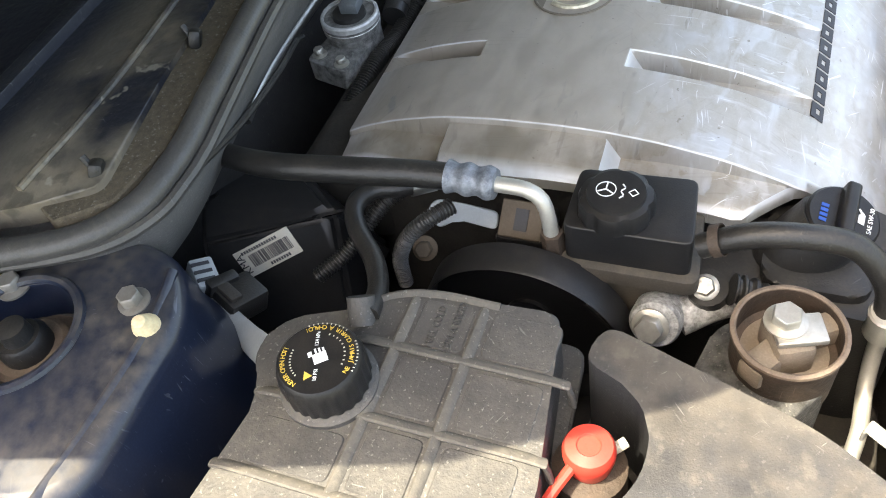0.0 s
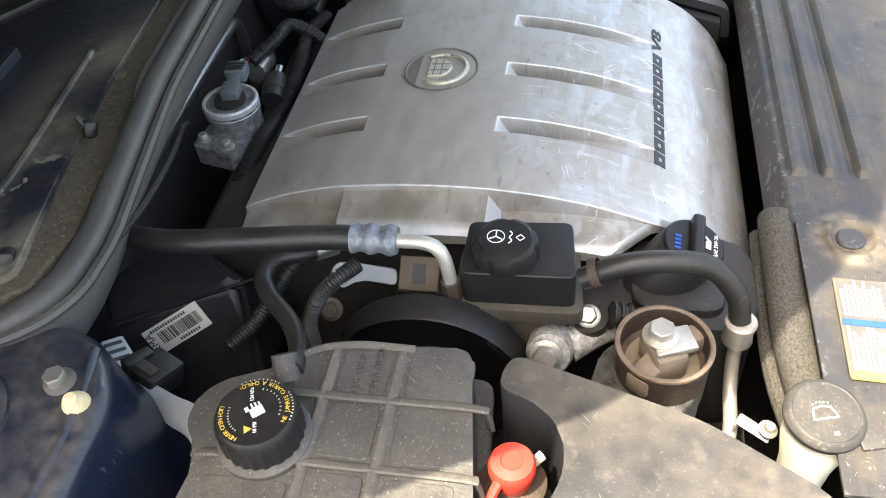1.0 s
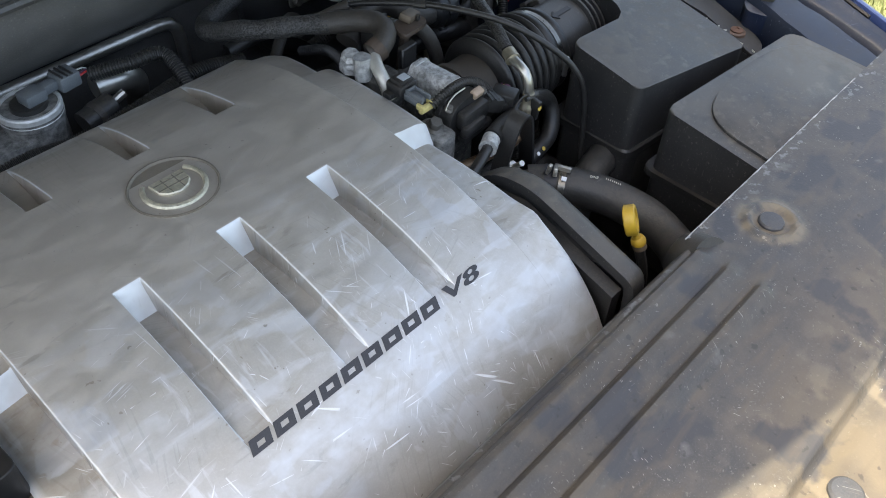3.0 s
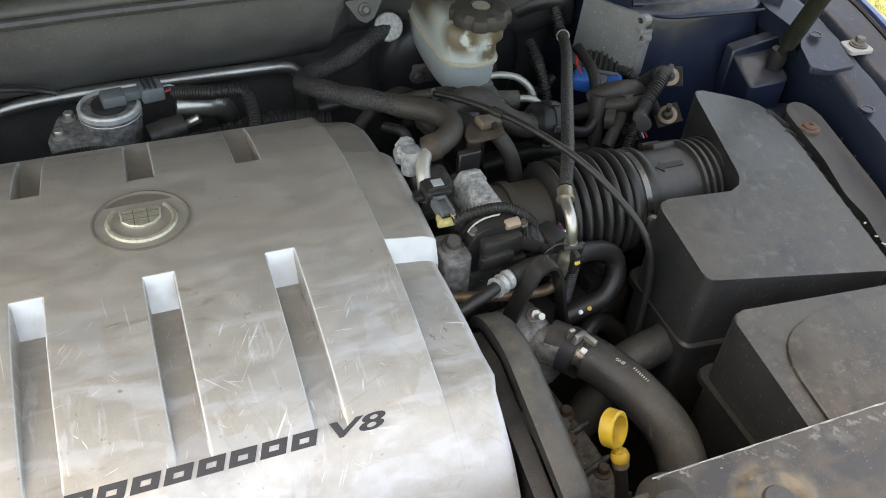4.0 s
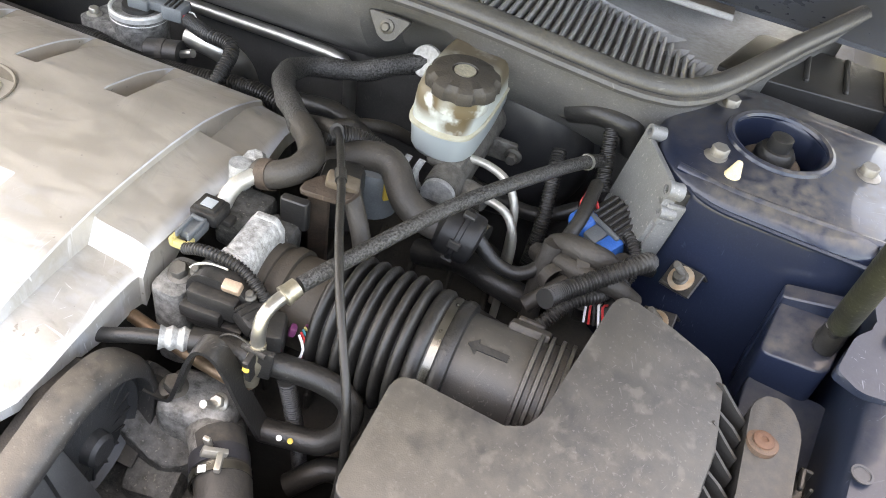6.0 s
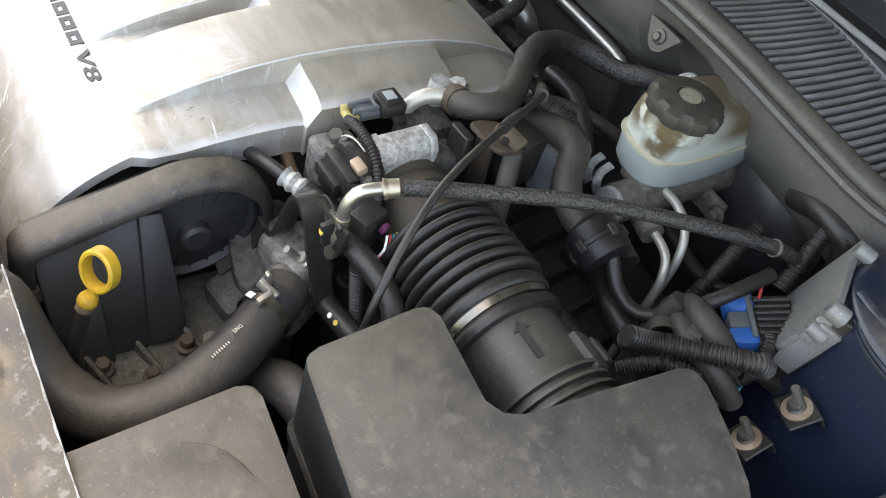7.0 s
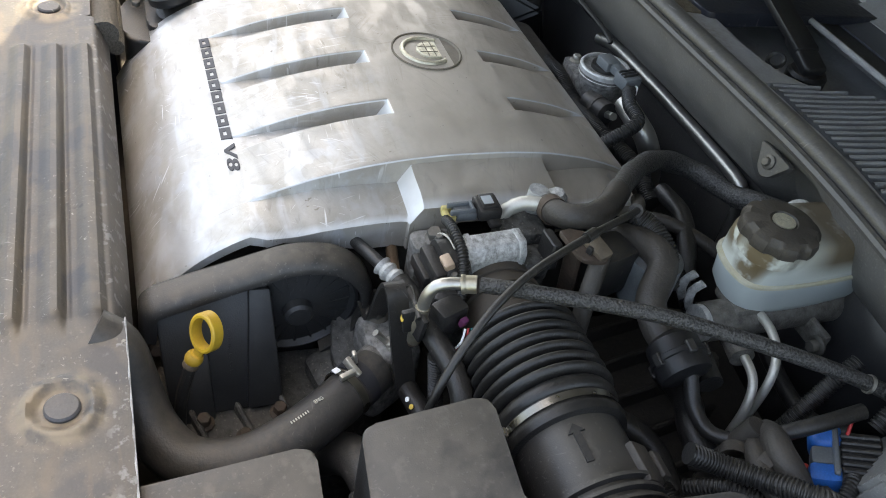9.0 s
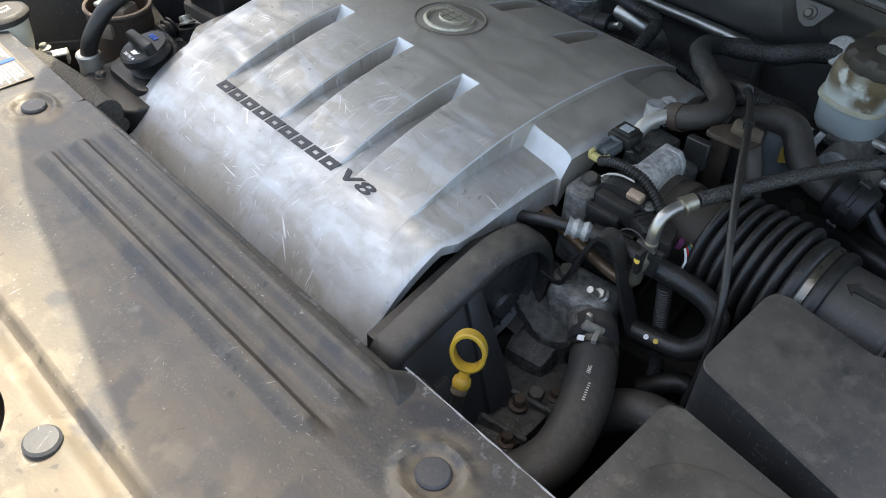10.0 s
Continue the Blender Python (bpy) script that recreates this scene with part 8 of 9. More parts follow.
def pump_cover():
    ob = thing("water_pump_belt_cover", (0.265, -0.22, 0.70), "dusty black plastic water pump belt cover", "belt cover")
    m = Matrix(((0, 0, 1, 0), (1, 0, 0, 0), (0, 1, 0, 0), (0, 0, 0, 1)))
    arc = rounded([(-0.334, 0.812), (-0.331, 0.846), (-0.246, 0.872), (-0.205, 0.884), (-0.165, 0.877), (-0.141, 0.852), (-0.134, 0.820), (-0.146, 0.784), (-0.176, 0.764)],
                  [0, 0.006, 0.05, 0.05, 0.05, 0.05, 0.05, 0.05, 0], 6)
    bm = bmesh.new()
    rows = []
    for k, (y, z) in enumerate(arc):
        a, b = Vector(arc[max(k - 1, 0)]), Vector(arc[min(k + 1, len(arc) - 1)])
        t = (b - a).normalized()
        nn = Vector((-t.y, t.x))
        rows.append([bm.verts.new((x, y + nn.x * d, z + nn.y * d)) for x, d in ((0.257, 0.0), (0.257, 0.011), (0.271, 0.0115), (0.279, 0.0095), (0.284, 0.0055), (0.286, 0.0), (0.286, -0.003), (0.281, -0.003))])
    for a, b in zip(rows, rows[1:]):
        for i in range(8):
            bm.faces.new((a[i], a[(i + 1) % 8], b[(i + 1) % 8], b[i]))
    bm.faces.new(rows[0][::-1]), bm.faces.new(rows[-1])
    part("rim", bm, M_AIRBOX, ob)
    # the front plate leans outwards to its foot
    lean = Matrix(((0, -0.405, 0.914, 0.2785), (1, 0, 0, -0.285), (0, 0.914, 0.405, 0.846), (0, 0, 0, 1)))
    part("plate", prism([(-0.040, -0.112), (0.062, -0.112), (0.056, 0.018), (0.044, 0.022), (-0.045, -0.002)], -0.014, 0.0, 0.003, 2, m=lean), M_BELTCOVER, ob)
    part("buttress", prism([(0.030, -0.110), (0.064, -0.110), (0.058, 0.012), (0.038, 0.014)], -0.004, 0.0055, 0.003, 2, m=lean), M_BELTCOVER, ob)
    part("rib", prism([(-0.030, -0.116), (0.000, -0.116), (-0.002, -0.045), (-0.020, -0.045)], -0.004, 0.0055, 0.003, 2, m=lean), M_BELTCOVER, ob)
    for k in range(6):
        part("mark", box((0.0025, 0.0045, 0.001), lean @ Matrix.Translation((0.018, -0.070 + k * 0.0085, 0.0003)), 0), M_BELTCOVER, ob)
    part("back_plate", prism([(-0.329, 0.700), (-0.329, 0.843), (-0.205, 0.879), (-0.165, 0.872), (-0.146, 0.850), (-0.140, 0.80), (-0.165, 0.770), (-0.190, 0.70)], 0.240, 0.256, 0, m=m), M_BLACK, ob)
    disc = aim((0.263, -0.200, 0.822), (1, 0, 0))
    part("dish", lathe([(0.061, -0.004), (0.061, 0.008), (0.057, 0.010), (0.053, 0.004), (0.024, 0.010), (0.015, 0.012), (0.014, 0.020), (0.011, 0.023), (0.0, 0.0235)], disc, 56), M_BELTCOVER, ob)
    for k in range(20):
        part("fin", box((0.028, 0.0020, 0.003), disc @ pose(0, 0, 0, 0, 0, k * 360 / 20) @ pose(0.040, 0, 0.0062, 0, 8, 0), 0), M_BELTCOVER, ob)
    for x, y, z, way in ((0.334, -0.297, 0.745, (0.1, 0, 1)), (0.336, -0.2265, 0.746, (0.1, 0, 1)), (0.276, -0.331, 0.800, (1, 0, 0.3))):
        part("bolt", hexbolt(aim((x, y, z), way), 0.0065, 0.009, 0.0095), M_RUST, ob)


def thermostat():
    ob = thing("thermostat_housing", (0.32, -0.13, 0.70), "grimy cast aluminium thermostat housing", "thermostat housing")
    part("casting", join(box((0.066, 0.050, 0.075), pose(0.318, -0.120, 0.785, 0, 0, 8), 0.012, 3), box((0.040, 0.050, 0.05), pose(0.345, -0.135, 0.778, 0, 0, 30), 0.012, 3)), M_CASTLIGHT, ob)
    part("lower_case", join(box((0.09, 0.13, 0.10), (0.305, -0.185, 0.69), 0.02, 3), box((0.05, 0.07, 0.05), pose(0.300, -0.155, 0.745, 12, 0, 10), 0.012, 2)), M_CASTDARK, ob)
    part("rough_case", box((0.09, 0.20, 0.14), (0.315, -0.235, 0.60), 0.03, 3), M_CASTDARK, ob)
    part("case_flange", prism(rounded([(0.250, -0.334), (0.350, -0.334), (0.366, -0.300), (0.362, -0.225), (0.352, -0.140), (0.262, -0.140)], 0.012, 3), 0.690, 0.742, 0.005, 2), M_CASTDARK, ob)
    part("case_shoulder", prism(rounded([(0.250, -0.160), (0.312, -0.172), (0.336, -0.150), (0.330, -0.105), (0.250, -0.105)], 0.014, 3), 0.735, 0.792, 0.014, 3, tilt=lambda x, y: 0.35 * (y + 0.15) - 0.30 * (x - 0.28)), M_CASTDARK, ob)
    for x, y in ((0.300, -0.326), (0.355, -0.262), (0.352, -0.190)):
        part("flange_bolt", hexbolt(Matrix.Translation((x, y, 0.742)), 0.006, 0.007, 0.009), M_RUST, ob)
    for k in range(3):
        part("case_rib", box((0.050, 0.005, 0.016), pose(0.345, -0.30 + k * 0.042, 0.745, 0, 12, 20), 0.002, 1), M_CASTDARK, ob)
    part("outlet", tube([(0.325, -0.125, 0.795), (0.345, -0.145, 0.803), (0.362, -0.168, 0.806)], 0.020, 20), M_CASTLIGHT, ob)
    for x, y, z in ((0.296, -0.126, 0.822), (0.339, -0.205, 0.741)):
        part("bolt", hexbolt(aim((x, y, z), (0.1, -0.1, 1)), 0.008, 0.009, 0.012), M_BOLTDARK, ob)
    hose = thing("radiator_hose", (0.41, -0.26, 0.70), "thick black radiator hose with white print", "hose")
    line = [(0.348, -0.142, 0.804), (0.362, -0.160, 0.806), (0.382, -0.188, 0.806), (0.402, -0.228, 0.800), (0.412, -0.272, 0.792), (0.400, -0.315, 0.788), (0.372, -0.340, 0.800), (0.345, -0.352, 0.826), (0.328, -0.362, 0.862), (0.32, -0.38, 0.875)]
    part("hose", tube(line, 0.0225, 24), M_RADHOSE, hose)
    cl = aim((0.362, -0.162, 0.806), (0.55, -0.83, 0.0), 0)
    part("band", lathe([(0.0232, -0.004), (0.0246, -0.004), (0.0246, 0.004), (0.0232, 0.004)], aim((0.370, -0.173, 0.806), (0.55, -0.83, 0.0)), 36, closed=True), M_CLAMP, hose, "dull spring clamp band")
    part("clamp", lathe([(0.0228, -0.007), (0.0240, -0.007), (0.0240, 0.007), (0.0228, 0.007)], cl, 36, closed=True), M_INK, hose)
    ear = Matrix.Translation((0.362, -0.168, 0.832))
    part("clamp_ear", join(box((0.020, 0.005, 0.010), ear @ pose(0, 0, 0, 0, 20, 30), 0.001), box((0.005, 0.016, 0.006), ear @ pose(0.008, -0.006, 0.001, 0, 0, 20), 0.001), box((0.006, 0.004, 0.014), ear @ pose(-0.008, 0.004, 0.004, 10, 0, 0), 0.001)), M_ZINC, hose, "bent spring clamp ears")
    part("print_mark", box((0.006, 0.006, 0.001), pose(0.360, -0.182, 0.8287, 0, -8, 28), 0), M_WHITE, hose)
    mt = Matrix.Translation((0.388, -0.204, 0.8282)) @ pose(0, 0, 0, 0, 0, 117) @ pose(0, 0, 0, 0, 5, 0)
    part("print", words("ENG", 0.0050, mt, 0, 0.0004), M_STICKER, hose, "white printed letters")
    for k in range(8):
        part("number_bar", box((0.0010, 0.0024, 0.0005), pose(0.3970 + k * 0.0009, -0.2150 - k * 0.0022, 0.8270 - k * 0.0004, 0, 0, 112), 0), M_STICKER, hose)
    low = thing("lower_hose", (0.44, -0.19, 0.70), "black hose stub beside the box cover", "hose")
    part("hose", tube([(0.365, -0.19, 0.70), (0.395, -0.183, 0.750), (0.425, -0.173, 0.778), (0.465, -0.166, 0.784), (0.50, -0.160, 0.785), (0.540, -0.154, 0.784)], 0.020, 18), M_RADHOSE, low)
    part("clamp", lathe([(0.0205, -0.008), (0.0215, -0.008), (0.0215, 0.008), (0.0205, 0.008)], aim((0.500, -0.160, 0.785), (0.98, 0.16, 0.0)), 28, closed=True), M_CLAMP, low)
    part("clamp_screw", join(box((0.012, 0.010, 0.008), pose(0.500, -0.163, 0.8085, 0, 0, 8), 0.002), tube([(0.500, -0.172, 0.809), (0.500, -0.150, 0.809)], 0.003, 8)), M_INK, low)


M_RADHOSE = mat("dusty_thick_rubber", (0.030, 0.029, 0.028), 0.42, scale=50, bump=0.2, bump_scale=400, dust=0.55, dust_color=(0.14, 0.122, 0.095), dust_scale=18, scuff=0.35, scuff_color=(0.2, 0.19, 0.17))
M_CASTLIGHT = mat("speckled_casting", (0.11, 0.108, 0.10), 0.6, 0.4, (0.34, 0.33, 0.31), scale=120, contrast=0.7, bump=0.6, bump_scale=300, dust=0.35, dust_color=(0.22, 0.19, 0.15))
M_BOLTDARK = mat("dark_bolt", (0.10, 0.095, 0.085), 0.5, 0.6, scale=80, bump=0.2, dust=0.4)


def small_hose(name, pts, r, material, label, ribs=0.0, category="hose", n=12, pitch=0.0032):
    ob = thing(name, pts[0], label, category)
    part("line", tube(pts, r, n, ribs=ribs, pitch=pitch), material, ob)
    return ob


OVERFLOW = [(-0.262, 0.062, 0.904), (-0.288, 0.088, 0.912), (-0.299, 0.112, 0.915), (-0.320, 0.121, 0.915), (-0.343, 0.109, 0.912), (-0.373, 0.080, 0.915), (-0.405, 0.061, 0.922), (-0.436, 0.054, 0.932)]


def hoses():
    # tank side
    h = small_hose("pressure_hose", [(-0.22, 0.36, 0.86), (-0.285, 0.29, 0.92), (-0.322, 0.20, 0.953), (-0.320, 0.115, 0.960), (-0.308, 0.06, 0.955), (-0.303, 0.025, 0.952)], 0.0115, M_RUBBER, "thick black hydraulic hose with a crimped end")
    part("ferrule", tube([(-0.303, 0.034, 0.952), (-0.303, -0.007, 0.951)], lambda t: 0.0132 + 0.0012 * math.cos(t * 15), 20, 0.002), M_CRIMP, h, "blue-grey crimped metal ferrule")
    part("pipe", tube([(-0.303, -0.005, 0.951), (-0.303, -0.032, 0.950), (-0.305, -0.045, 0.942), (-0.308, -0.050, 0.925), (-0.309, -0.052, 0.90)], 0.0065, 12), M_ALUPIPE, h, "pale bent metal pipe")
    part("nut", tube([(-0.309, -0.052, 0.910), (-0.309, -0.053, 0.88)], 0.0095, 6), M_RUST, h, "rusty hex union")
    h = small_hose("overflow_hose", OVERFLOW, 0.0088, M_RUBBER, "black rubber overflow hose to the coolant tank")
    part("clip", tube([(-0.268, 0.067, 0.906), (-0.284, 0.084, 0.911)], 0.0105, 14), M_STEEL, h, "bright metal clip")
    small_hose("wiring_conduit", [(-0.270, 0.080, 0.905), (-0.295, 0.103, 0.900), (-0.322, 0.120, 0.884), (-0.343, 0.134, 0.870), (-0.365, 0.154, 0.860)], 0.0068, M_BLACK, "black corrugated wiring conduit", 0.0016, "conduit")
    small_hose("wiring_conduit", [(-0.315, 0.030, 0.93), (-0.335, 0.045, 0.930), (-0.340, 0.065, 0.908), (-0.330, 0.085, 0.862), (-0.325, 0.09, 0.82)], 0.0066, M_BLACK, "black corrugated wiring conduit", 0.0016, "conduit")
    h = small_hose("steering_return_hose", [(-0.300, -0.168, 0.912), (-0.298, -0.20, 0.930), (-0.294, -0.235, 0.934), (-0.288, -0.275, 0.925), (-0.292, -0.302, 0.895), (-0.300, -0.308, 0.870)], 0.0100, M_RUBBER, "thick dusty black return hose")
    part("ferrule", lathe([(0.013, -0.014), (0.014, -0.012), (0.0125, 0.0), (0.0145, 0.012), (0.013, 0.014)], aim((-0.301, -0.309, 0.858), (0, 0, 1)), 24), M_ALUPIPE, h, "pale metal ferrule")
    part("pipe", tube([(-0.302, -0.309, 0.85), (-0.306, -0.309, 0.82), (-0.325, -0.309, 0.795), (-0.36, -0.308, 0.785), (-0.40, -0.30, 0.76)], 0.0065, 12), M_ALUPIPE, h, "pale bent metal pipe")
    part("clamp", lathe([(0.012, -0.004), (0.013, -0.004), (0.013, 0.004), (0.012, 0.004)], aim((-0.299, -0.180, 0.921), (0, -0.9, 0.4)), 24, closed=True), M_RUST, h, "rusty spring clamp")
    clip = thing("pipe_clip", (-0.385, -0.315, 0.84), "galvanised pipe clip bracket with a bolt", "clip")
    part("plate", box((0.030, 0.013, 0.003), pose(-0.388, -0.318, 0.836, 10, -8, 60), 0.001, 1), M_CAST, clip)
    part("tab", box((0.003, 0.013, 0.014), pose(-0.381, -0.306, 0.830, 0, 0, 60), 0.001, 1), M_CAST, clip)
    part("bolt", hexbolt(pose(-0.393, -0.327, 0.843, 10, -8, 0), 0.005, 0.005, 0.008), M_ZINC, clip)
    # airbox side
    h = small_hose("heater_hose", [(0.3245, 0.318, 0.917), (0.310, 0.312, 0.912), (0.290, 0.298, 0.909), (0.262, 0.288, 0.897), (0.235, 0.279, 0.894), (0.208, 0.268, 0.893), (0.196, 0.242, 0.899), (0.206, 0.205, 0.912), (0.231, 0.165, 0.922), (0.258, 0.135, 0.929), (0.278, 0.113, 0.932)], lambda t: 0.0118 + 0.0008 * math.sin(t * 40), M_BRAID, "heater hose in a black braided sleeve", n=16)
    part("bare_end", tube([(0.272, 0.120, 0.931), (0.296, 0.095, 0.936), (0.310, 0.070, 0.939), (0.306, 0.050, 0.936), (0.288, 0.041, 0.929), (0.274, 0.044, 0.924)], 0.0128, 16), M_HOSEDUST, h, "dusty bare rubber hose end")
    part("clamp", lathe([(0.0132, -0.006), (0.0142, -0.006), (0.0142, 0.006), (0.0132, 0.006)], aim((0.284, 0.042, 0.927), (-0.9, 0.1, -0.35)), 28, closed=True), M_RUST, h, "rusty hose clamp")
    part("end_disc", lathe([(0.018, 0), (0.0185, 0.003), (0.017, 0.006), (0.003, 0.0065), (0.0, 0.004)], aim((0.3245, 0.3135, 0.9197), (-0.10, -0.85, 0.50)), 32), M_DISC, h, "speckled white round cap")
    h = small_hose("fuel_hose", [(0.378, -0.070, 0.938), (0.40, -0.03, 0.944), (0.45, 0.07, 0.948), (0.50, 0.165, 0.938), (0.534, 0.236, 0.921), (0.55, 0.27, 0.905)], 0.0068, M_BRAID, "black braided fuel hose with steel fittings")
    part("ferrule", tube([(0.3715, -0.084, 0.9345), (0.373, -0.0805, 0.9355), (0.3732, -0.080, 0.9356), (0.3765, -0.0725, 0.9372)], lambda t: 0.0088 if t < 0.3 else 0.0080, 18, 0.002), M_GOLDSTEEL, h, "gold-tinted steel ferrule")
    part("elbow", tube([(0.3730, -0.080, 0.9355), (0.3690, -0.093, 0.9345), (0.3668, -0.105, 0.9310), (0.3668, -0.1115, 0.9200), (0.3672, -0.1135, 0.905)], 0.0056, 14), M_STEEL, h, "bright steel elbow")
    part("union", tube([(0.3672, -0.1135, 0.908), (0.3665, -0.1140, 0.888), (0.3620, -0.1130, 0.868), (0.3600, -0.1125, 0.856)], lambda t: 0.0066 + 0.0018 * (0.30 < t < 0.62), 16, 0.003), M_GOLDSTEEL, h, "steel union with a black clip")
    part("union_clip", join(box((0.012, 0.005, 0.030), pose(0.3745, -0.116, 0.890, 0, 8, 15), 0.001), box((0.005, 0.014, 0.026), pose(0.3670, -0.1230, 0.892, 8, 0, 0), 0.001), tube([(0.357, -0.118, 0.906), (0.377, -0.119, 0.904)], 0.0026, 8)), M_BLACK, h, "black plastic clip")
    part("clip_dot", lathe([(0.003, 0), (0.003, 0.0008), (0, 0.001)], aim((0.3672, -0.1302, 0.896), (0, -1, 0.12)), 10), M_PRINTYELLOW, h, "orange paint dot")
    part("lower_pipe", tube([(0.360, -0.1125, 0.858), (0.356, -0.113, 0.850), (0.342, -0.113, 0.848), (0.30, -0.11, 0.852), (0.24, -0.10, 0.855)], 0.006, 12), M_BRASS, h, "brassy metal pipe")
    part("band", lathe([(0.0097, -0.003), (0.0115, -0.003), (0.0115, 0.003), (0.0097, 0.003)], aim((0.533, 0.233, 0.922), (0.4, 0.8, -0.2)) @ Matrix.Diagonal((0.74, 0.74, 0.5, 1)), 20, closed=True), M_STEEL, h)
    h = small_hose("purge_cable", [(0.27, 0.15, 0.915), (0.310, 0.120, 0.940), (0.354, 0.041, 0.957), (0.386, -0.025, 0.958), (0.408, -0.066, 0.948), (0.428, -0.097, 0.929), (0.443, -0.118, 0.908), (0.452, -0.131, 0.880), (0.455, -0.138, 0.83), (0.45, -0.15, 0.72)], 0.0036, M_RUBBER, "thin black cable arching over the intake hose", category="cable")
    part("sleeve", tube([(0.262, 0.156, 0.908), (0.29, 0.136, 0.927), (0.312, 0.116, 0.941)], 0.0070, 12), M_HOSEDUST, h)
    part("bead", tube([(0.350, 0.048, 0.9565), (0.357, 0.035, 0.9575)], 0.0052, 10), M_BLACK, h)
    h = small_hose("coolant_pipe", [(0.20, -0.142, 0.858), (0.240, -0.138, 0.870), (0.268, -0.132, 0.879), (0.290, -0.124, 0.881)], 0.0062, M_RUBBER, "black pipe with crimped silver fitting")
    part("ferrule", tube([(0.287, -0.1255, 0.8812), (0.310, -0.1130, 0.8780)], lambda t: 0.0090 + 0.0011 * math.cos(t * 18), 20, 0.0015), M_CAST, h, "crimped silver ferrule")
    part("hose", tube([(0.308, -0.114, 0.8782), (0.330, -0.108, 0.878), (0.36, -0.104, 0.876), (0.412, -0.092, 0.866), (0.438, -0.092, 0.852), (0.440, -0.102, 0.830), (0.425, -0.110, 0.812), (0.40, -0.113, 0.806), (0.372, -0.116, 0.802)], 0.0105, 16), M_RUBBER, h)
    h = small_hose("vent_hose", [(0.30, 0.11, 0.90), (0.335, 0.122, 0.918), (0.368, 0.122, 0.922), (0.395, 0.100, 0.905), (0.42, 0.098, 0.893), (0.44, 0.104, 0.888)], 0.0145, M_HOSEDUST, "dusty grey vent hose with a round valve", n=16)
    way = aim((0.444, 0.104, 0.8885), (0.97, 0.03, -0.22))
    valve = part("valve", lathe([(0.015, -0.016), (0.019, -0.013), (0.0235, -0.010), (0.0245, -0.006), (0.0245, 0.004), (0.0265, 0.005), (0.0265, 0.009), (0.0250, 0.010), (0.0250, 0.020), (0.0235, 0.024), (0.017, 0.026), (0.008, 0.027), (0.0, 0.027)], way, 36), M_BLACKCLEAN, h, "round black check valve")
    for a in range(5):
        part("catch", box((0.005, 0.008, 0.012), way @ pose(0, 0, 0, 0, 0, a * 72 + 20) @ Matrix.Translation((0.0262, 0, 0.007)), 0.001, 1), M_BLACK, valve)
    part("tail", tube([(0.468, 0.108, 0.885), (0.49, 0.105, 0.868), (0.515, 0.11, 0.862), (0.535, 0.13, 0.875), (0.548, 0.17, 0.90), (0.55, 0.22, 0.91)], 0.007, 12), M_RUBBER, h)
    h = thing("hose_strap", (0.34, -0.12, 0.80), "black steel strap bracket bolted to the thermostat", "bracket")
    line = spline([(0.276, -0.132, 0.822), (0.298, -0.131, 0.823), (0.307, -0.129, 0.845), (0.318, -0.129, 0.880), (0.328, -0.129, 0.900), (0.340, -0.129, 0.902), (0.350, -0.127, 0.884), (0.360, -0.124, 0.850), (0.374, -0.118, 0.806)], 0.004)
    bm = bmesh.new()
    rows = []
    for i, p in enumerate(line):
        w = (line[min(i + 1, len(line) - 1)] - line[max(i - 1, 0)]).normalized()
        s = Vector((0.25, -0.95, 0.1)).cross(w).cross(w) * -1
        s = Vector((0.10, -0.99, 0.0)) - w * w.dot(Vector((0.10, -0.99, 0.0)))
        s.normalize()
        nn = w.cross(s) * 0.0018
        rows.append([bm.verts.new(p + s * a + nn * b) for a, b in ((-0.0095, -1), (0.0095, -1), (0.0095, 1), (-0.0095, 1))])
    for a, b in zip(rows, rows[1:]):
        for i in range(4):
            bm.faces.new((a[i], a[(i + 1) % 4], b[(i + 1) % 4], b[i]))
    bm.faces.new(rows[0][::-1]), bm.faces.new(rows[-1])
    part("strap", bm, M_BLACK, h)
    part("stud", join(tube([(0.336, -0.128, 0.828), (0.334, -0.140, 0.842)], 0.0035, 8), hexbolt(aim((0.337, -0.122, 0.824), (-0.1, -0.6, 0.8)), 0.006, 0.005, 0.008)), M_ZINC, h)
    small_hose("drain_hose", [(0.495, 0.300, 0.930), (0.522, 0.290, 0.944), (0.545, 0.288, 0.944), (0.562, 0.292, 0.936), (0.570, 0.298, 0.910)], 0.0130, M_RUBBER, "thick black drain hose below the cowl", n=16)
    # small steel brake lines
    for pts in ([(0.425, 0.182, 0.872), (0.452, 0.182, 0.873), (0.476, 0.178, 0.868), (0.490, 0.170, 0.848), (0.494, 0.164, 0.81), (0.494, 0.160, 0.74)],
                [(0.412, 0.214, 0.890), (0.440, 0.212, 0.891), (0.464, 0.204, 0.886), (0.480, 0.194, 0.866), (0.486, 0.184, 0.82), (0.486, 0.180, 0.74)]):
        small_hose("brake_line", pts, 0.0045, M_ALUPIPE, "bare steel brake line", category="pipe")


M_GOLDSTEEL = mat("dull_gold_steel", (0.50, 0.46, 0.36), 0.36, 0.8, (0.36, 0.32, 0.24), scale=120, bump=0.15, dust=0.2)
M_BRASS = mat("brown_tarnished_pipe", (0.15, 0.095, 0.060), 0.42, 0.6, (0.24, 0.16, 0.10), scale=60)


# rim colour whitened to carry the highlight on the bare metal
M_RIM = mat("highlight_white_rim", (0.72, 0.72, 0.70), 0.42, 0.3, (0.50, 0.49, 0.46), scale=160, bump=0.3, bump_scale=400)


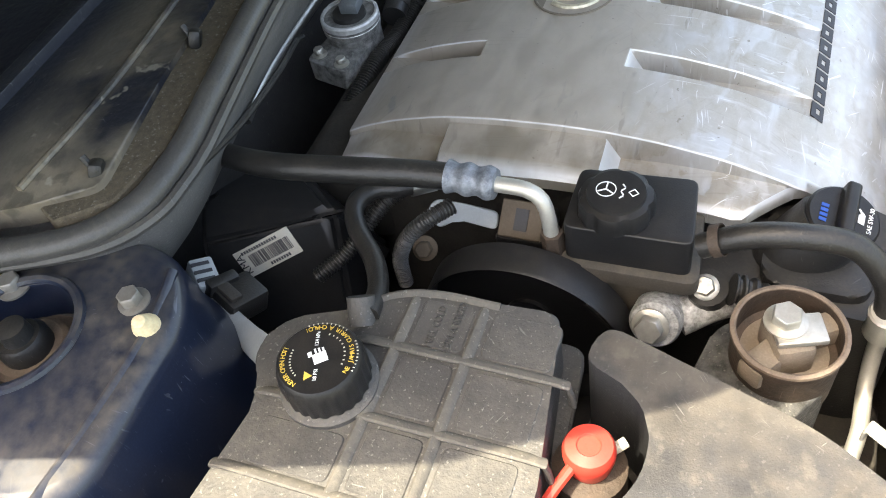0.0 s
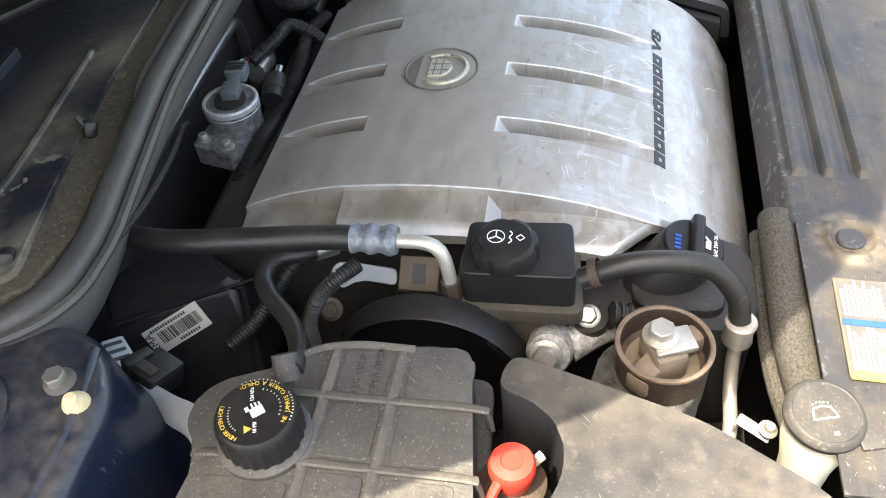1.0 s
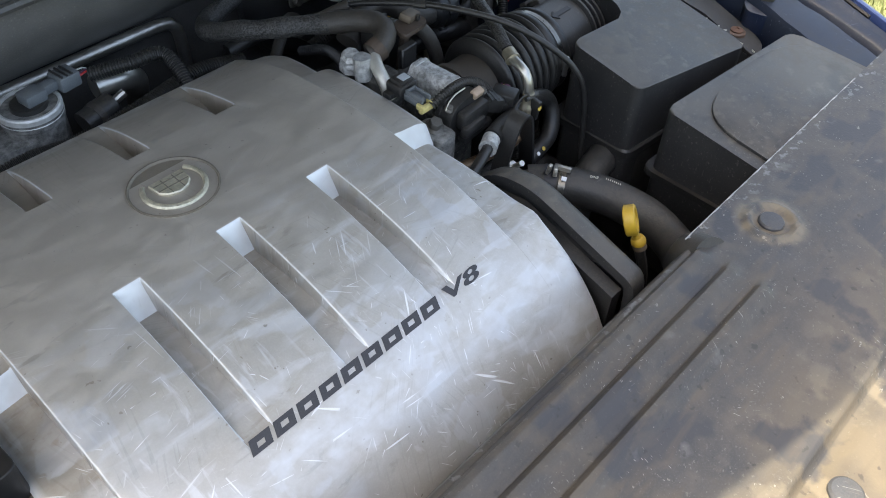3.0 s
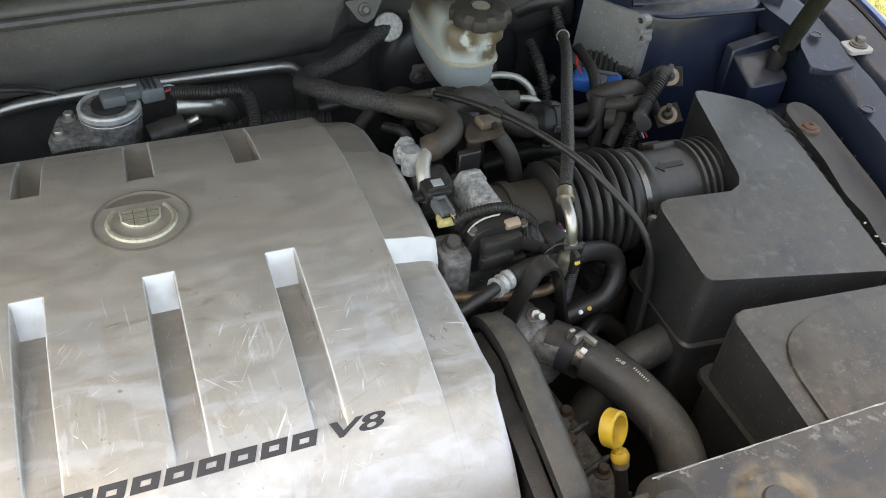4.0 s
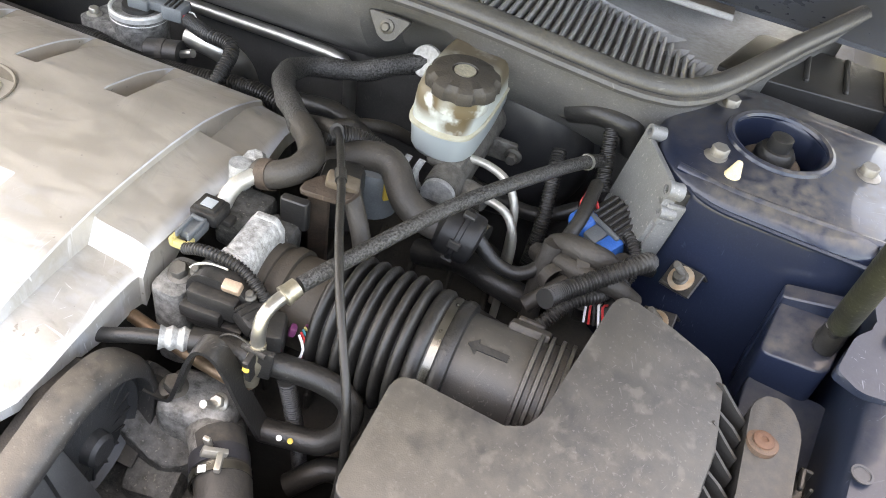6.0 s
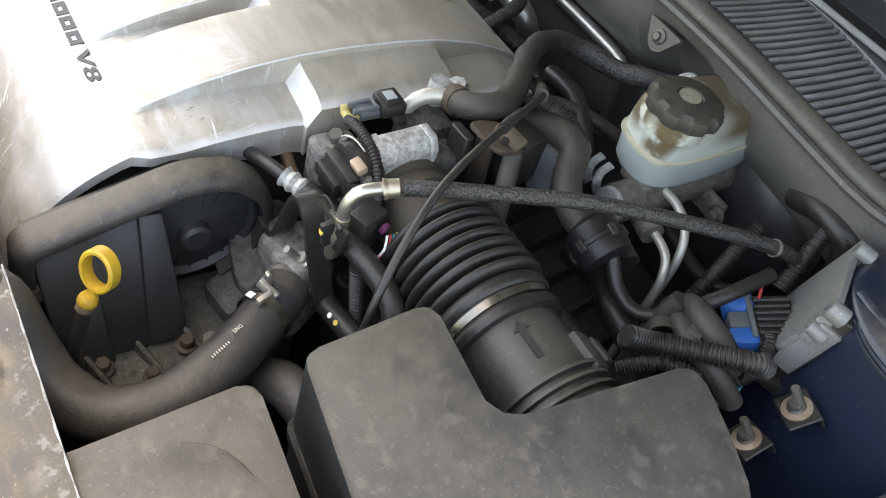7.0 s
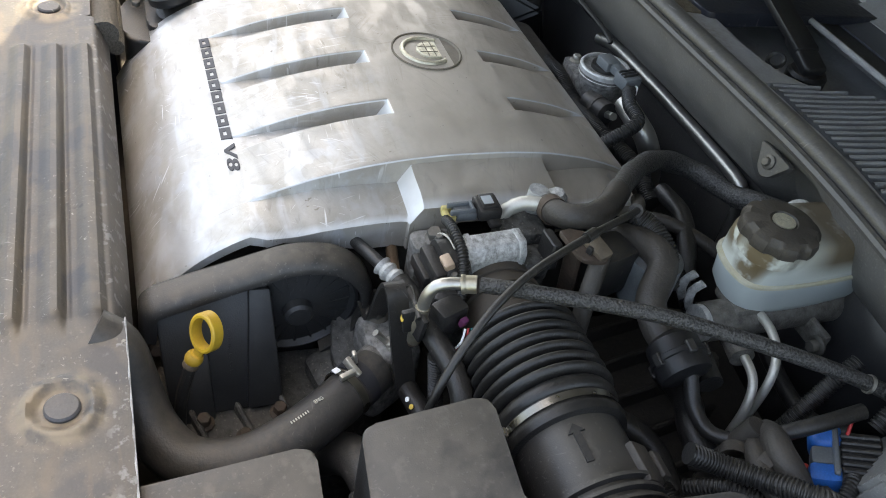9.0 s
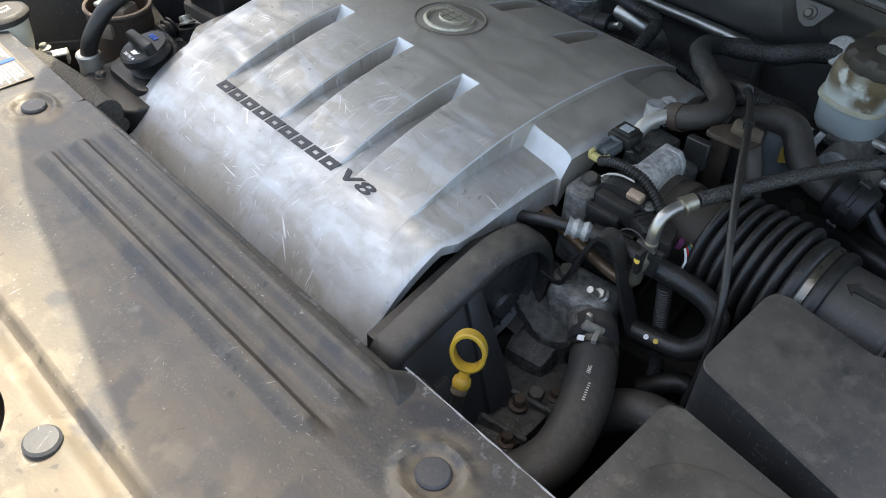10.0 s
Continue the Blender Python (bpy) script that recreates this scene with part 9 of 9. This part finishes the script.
def egr_valve():
    ob = thing("egr_valve", (-0.03, 0.28, 0.80), "corroded aluminium valve with a black plug", "valve")
    c = (-0.022, 0.268, 0)
    # body and base use a darker casting to imitate the shadow they stand in
    part("body", lathe([(0.030, 0.80), (0.030, 0.835), (0.0325, 0.838), (0.0325, 0.872), (0.034, 0.874), (0.034, 0.888)], c, 40), M_CASTLIGHT, ob)
    part("rim", lathe([(0.0345, 0.884), (0.0345, 0.8895), (0.033, 0.8915), (0.0305, 0.8915), (0.0300, 0.886), (0.0345, 0.880)], c, 40), M_RIM, ob, "metal rim whitened for its highlight")
    part("base", prism(rounded([(-0.095, 0.245), (-0.02, 0.235), (0.005, 0.29), (-0.08, 0.305)], 0.010, 3), 0.838, 0.864, 0.006, 2), M_CASTLIGHT, ob)
    for x, y in ((-0.080, 0.258), (-0.068, 0.292)):
        part("bolt", hexbolt(Matrix.Translation((x, y, 0.863)), 0.006, 0.007, 0.009), M_ZINC, ob)
    part("head", lathe([(0.0295, 0.8845), (0.0290, 0.8865), (0.020, 0.888), (0.019, 0.893), (0.0, 0.894)], c, 32), M_BLACK, ob)
    plug = part("plug", join(box((0.026, 0.022, 0.014), pose(-0.016, 0.266, 0.899, 0, 0, 8), 0.003), box((0.022, 0.014, 0.012), pose(0.004, 0.270, 0.899, 0, 0, 8), 0.003), box((0.026, 0.026, 0.018), pose(0.026, 0.273, 0.898, 0, 0, 8), 0.003)), M_GREYCAN, ob, "grey electrical plug")
    for k in range(3):
        part("plug_rib", box((0.003, 0.024, 0.003), pose(0.018 + k * 0.006, 0.273, 0.9075, 0, 0, 8), 0.001, 1), M_BLACK, plug)
    for k in range(4):
        part("wire", tube([(0.040, 0.266 + k * 0.004, 0.898), (0.048, 0.266 + k * 0.003, 0.900), (0.058, 0.268, 0.897)], 0.0013, 5), (M_WIRERED, M_PURPLE, M_BLACK, M_WHITE)[k], plug)
    sol = thing("vacuum_solenoid", (0.03, 0.235, 0.82), "black vacuum solenoid beside the valve", "solenoid")
    part("can", tube([(0.015, 0.232, 0.862), (0.055, 0.238, 0.868)], 0.015, 20), M_BLACK, sol)
    part("band", tube([(0.030, 0.2343, 0.8643), (0.038, 0.2355, 0.8656)], 0.0158, 20), M_HOSEDUST, sol)
    part("nipple", tube([(0.055, 0.238, 0.868), (0.072, 0.236, 0.876)], 0.005, 10), M_STEEL, sol)
    small_hose("steel_pipe", [(-0.17, 0.346, 0.845), (-0.12, 0.346, 0.858), (-0.03, 0.348, 0.862), (0.06, 0.350, 0.862), (0.13, 0.351, 0.862), (0.192, 0.351, 0.861), (0.209, 0.351, 0.854), (0.216, 0.351, 0.835), (0.218, 0.352, 0.76)], 0.0085, M_STEEL, "polished steel pipe along the bulkhead", category="pipe")
    small_hose("steel_pipe", [(0.05, 0.262, 0.88), (0.085, 0.262, 0.876), (0.105, 0.272, 0.86), (0.11, 0.29, 0.82), (0.11, 0.30, 0.76)], 0.014, M_STEEL, "thick bent steel pipe", category="pipe", n=16)
    small_hose("wiring_conduit", [(0.05, 0.262, 0.897), (0.09, 0.240, 0.905), (0.125, 0.232, 0.905), (0.13, 0.205, 0.89), (0.125, 0.18, 0.87)], 0.008, M_BLACK, "black corrugated wiring conduit", 0.0014, "conduit")
    small_hose("wiring_conduit", [(-0.12, 0.235, 0.84), (-0.06, 0.225, 0.855), (0.0, 0.222, 0.85), (0.08, 0.215, 0.862), (0.16, 0.222, 0.868), (0.22, 0.215, 0.86)], 0.010, M_BLACK, "black corrugated wiring conduit", 0.0016, "conduit")


# ---- build ----
ground()
bay_walls()
cowl()
hood()
fender(1)
fender(-1)
tw = strut_tower(1, 0.700, 0.300)
for x, y in ((0.646, 0.247), (0.786, 0.303), (0.645, 0.345)):
    tower_bolt(x, y, tw)
part("seam_bead", tube([(0.596, 0.255, 0.957), (0.612, 0.222, 0.956), (0.650, 0.188, 0.956), (0.705, 0.180, 0.956), (0.800, 0.178, 0.954)], 0.0024, 6), M_BLUEWING, tw)
tw = strut_tower(-1, -0.538, 0.290)
for x, y in ((-0.489, 0.217), (-0.500, 0.325)):
    tower_bolt(x, y, tw)
engine_block()
gearbox()
cov = engine_cover()
cover_lettering(cov)
shroud()
coolant_tank()
fuse_cover()
red_cap()
engine_mount()
steering_reservoir()
pulley()
label_module()
washer_filler()
oil_filler()
cam_cover()
airbox()
front_box()
intake_duct()
throttle_body()
brake_reservoir()
module_bracket()
gas_strut()
dipstick()
pump_cover()
thermostat()
hoses()
egr_valve()
tank_side_details()
airbox_side_details()
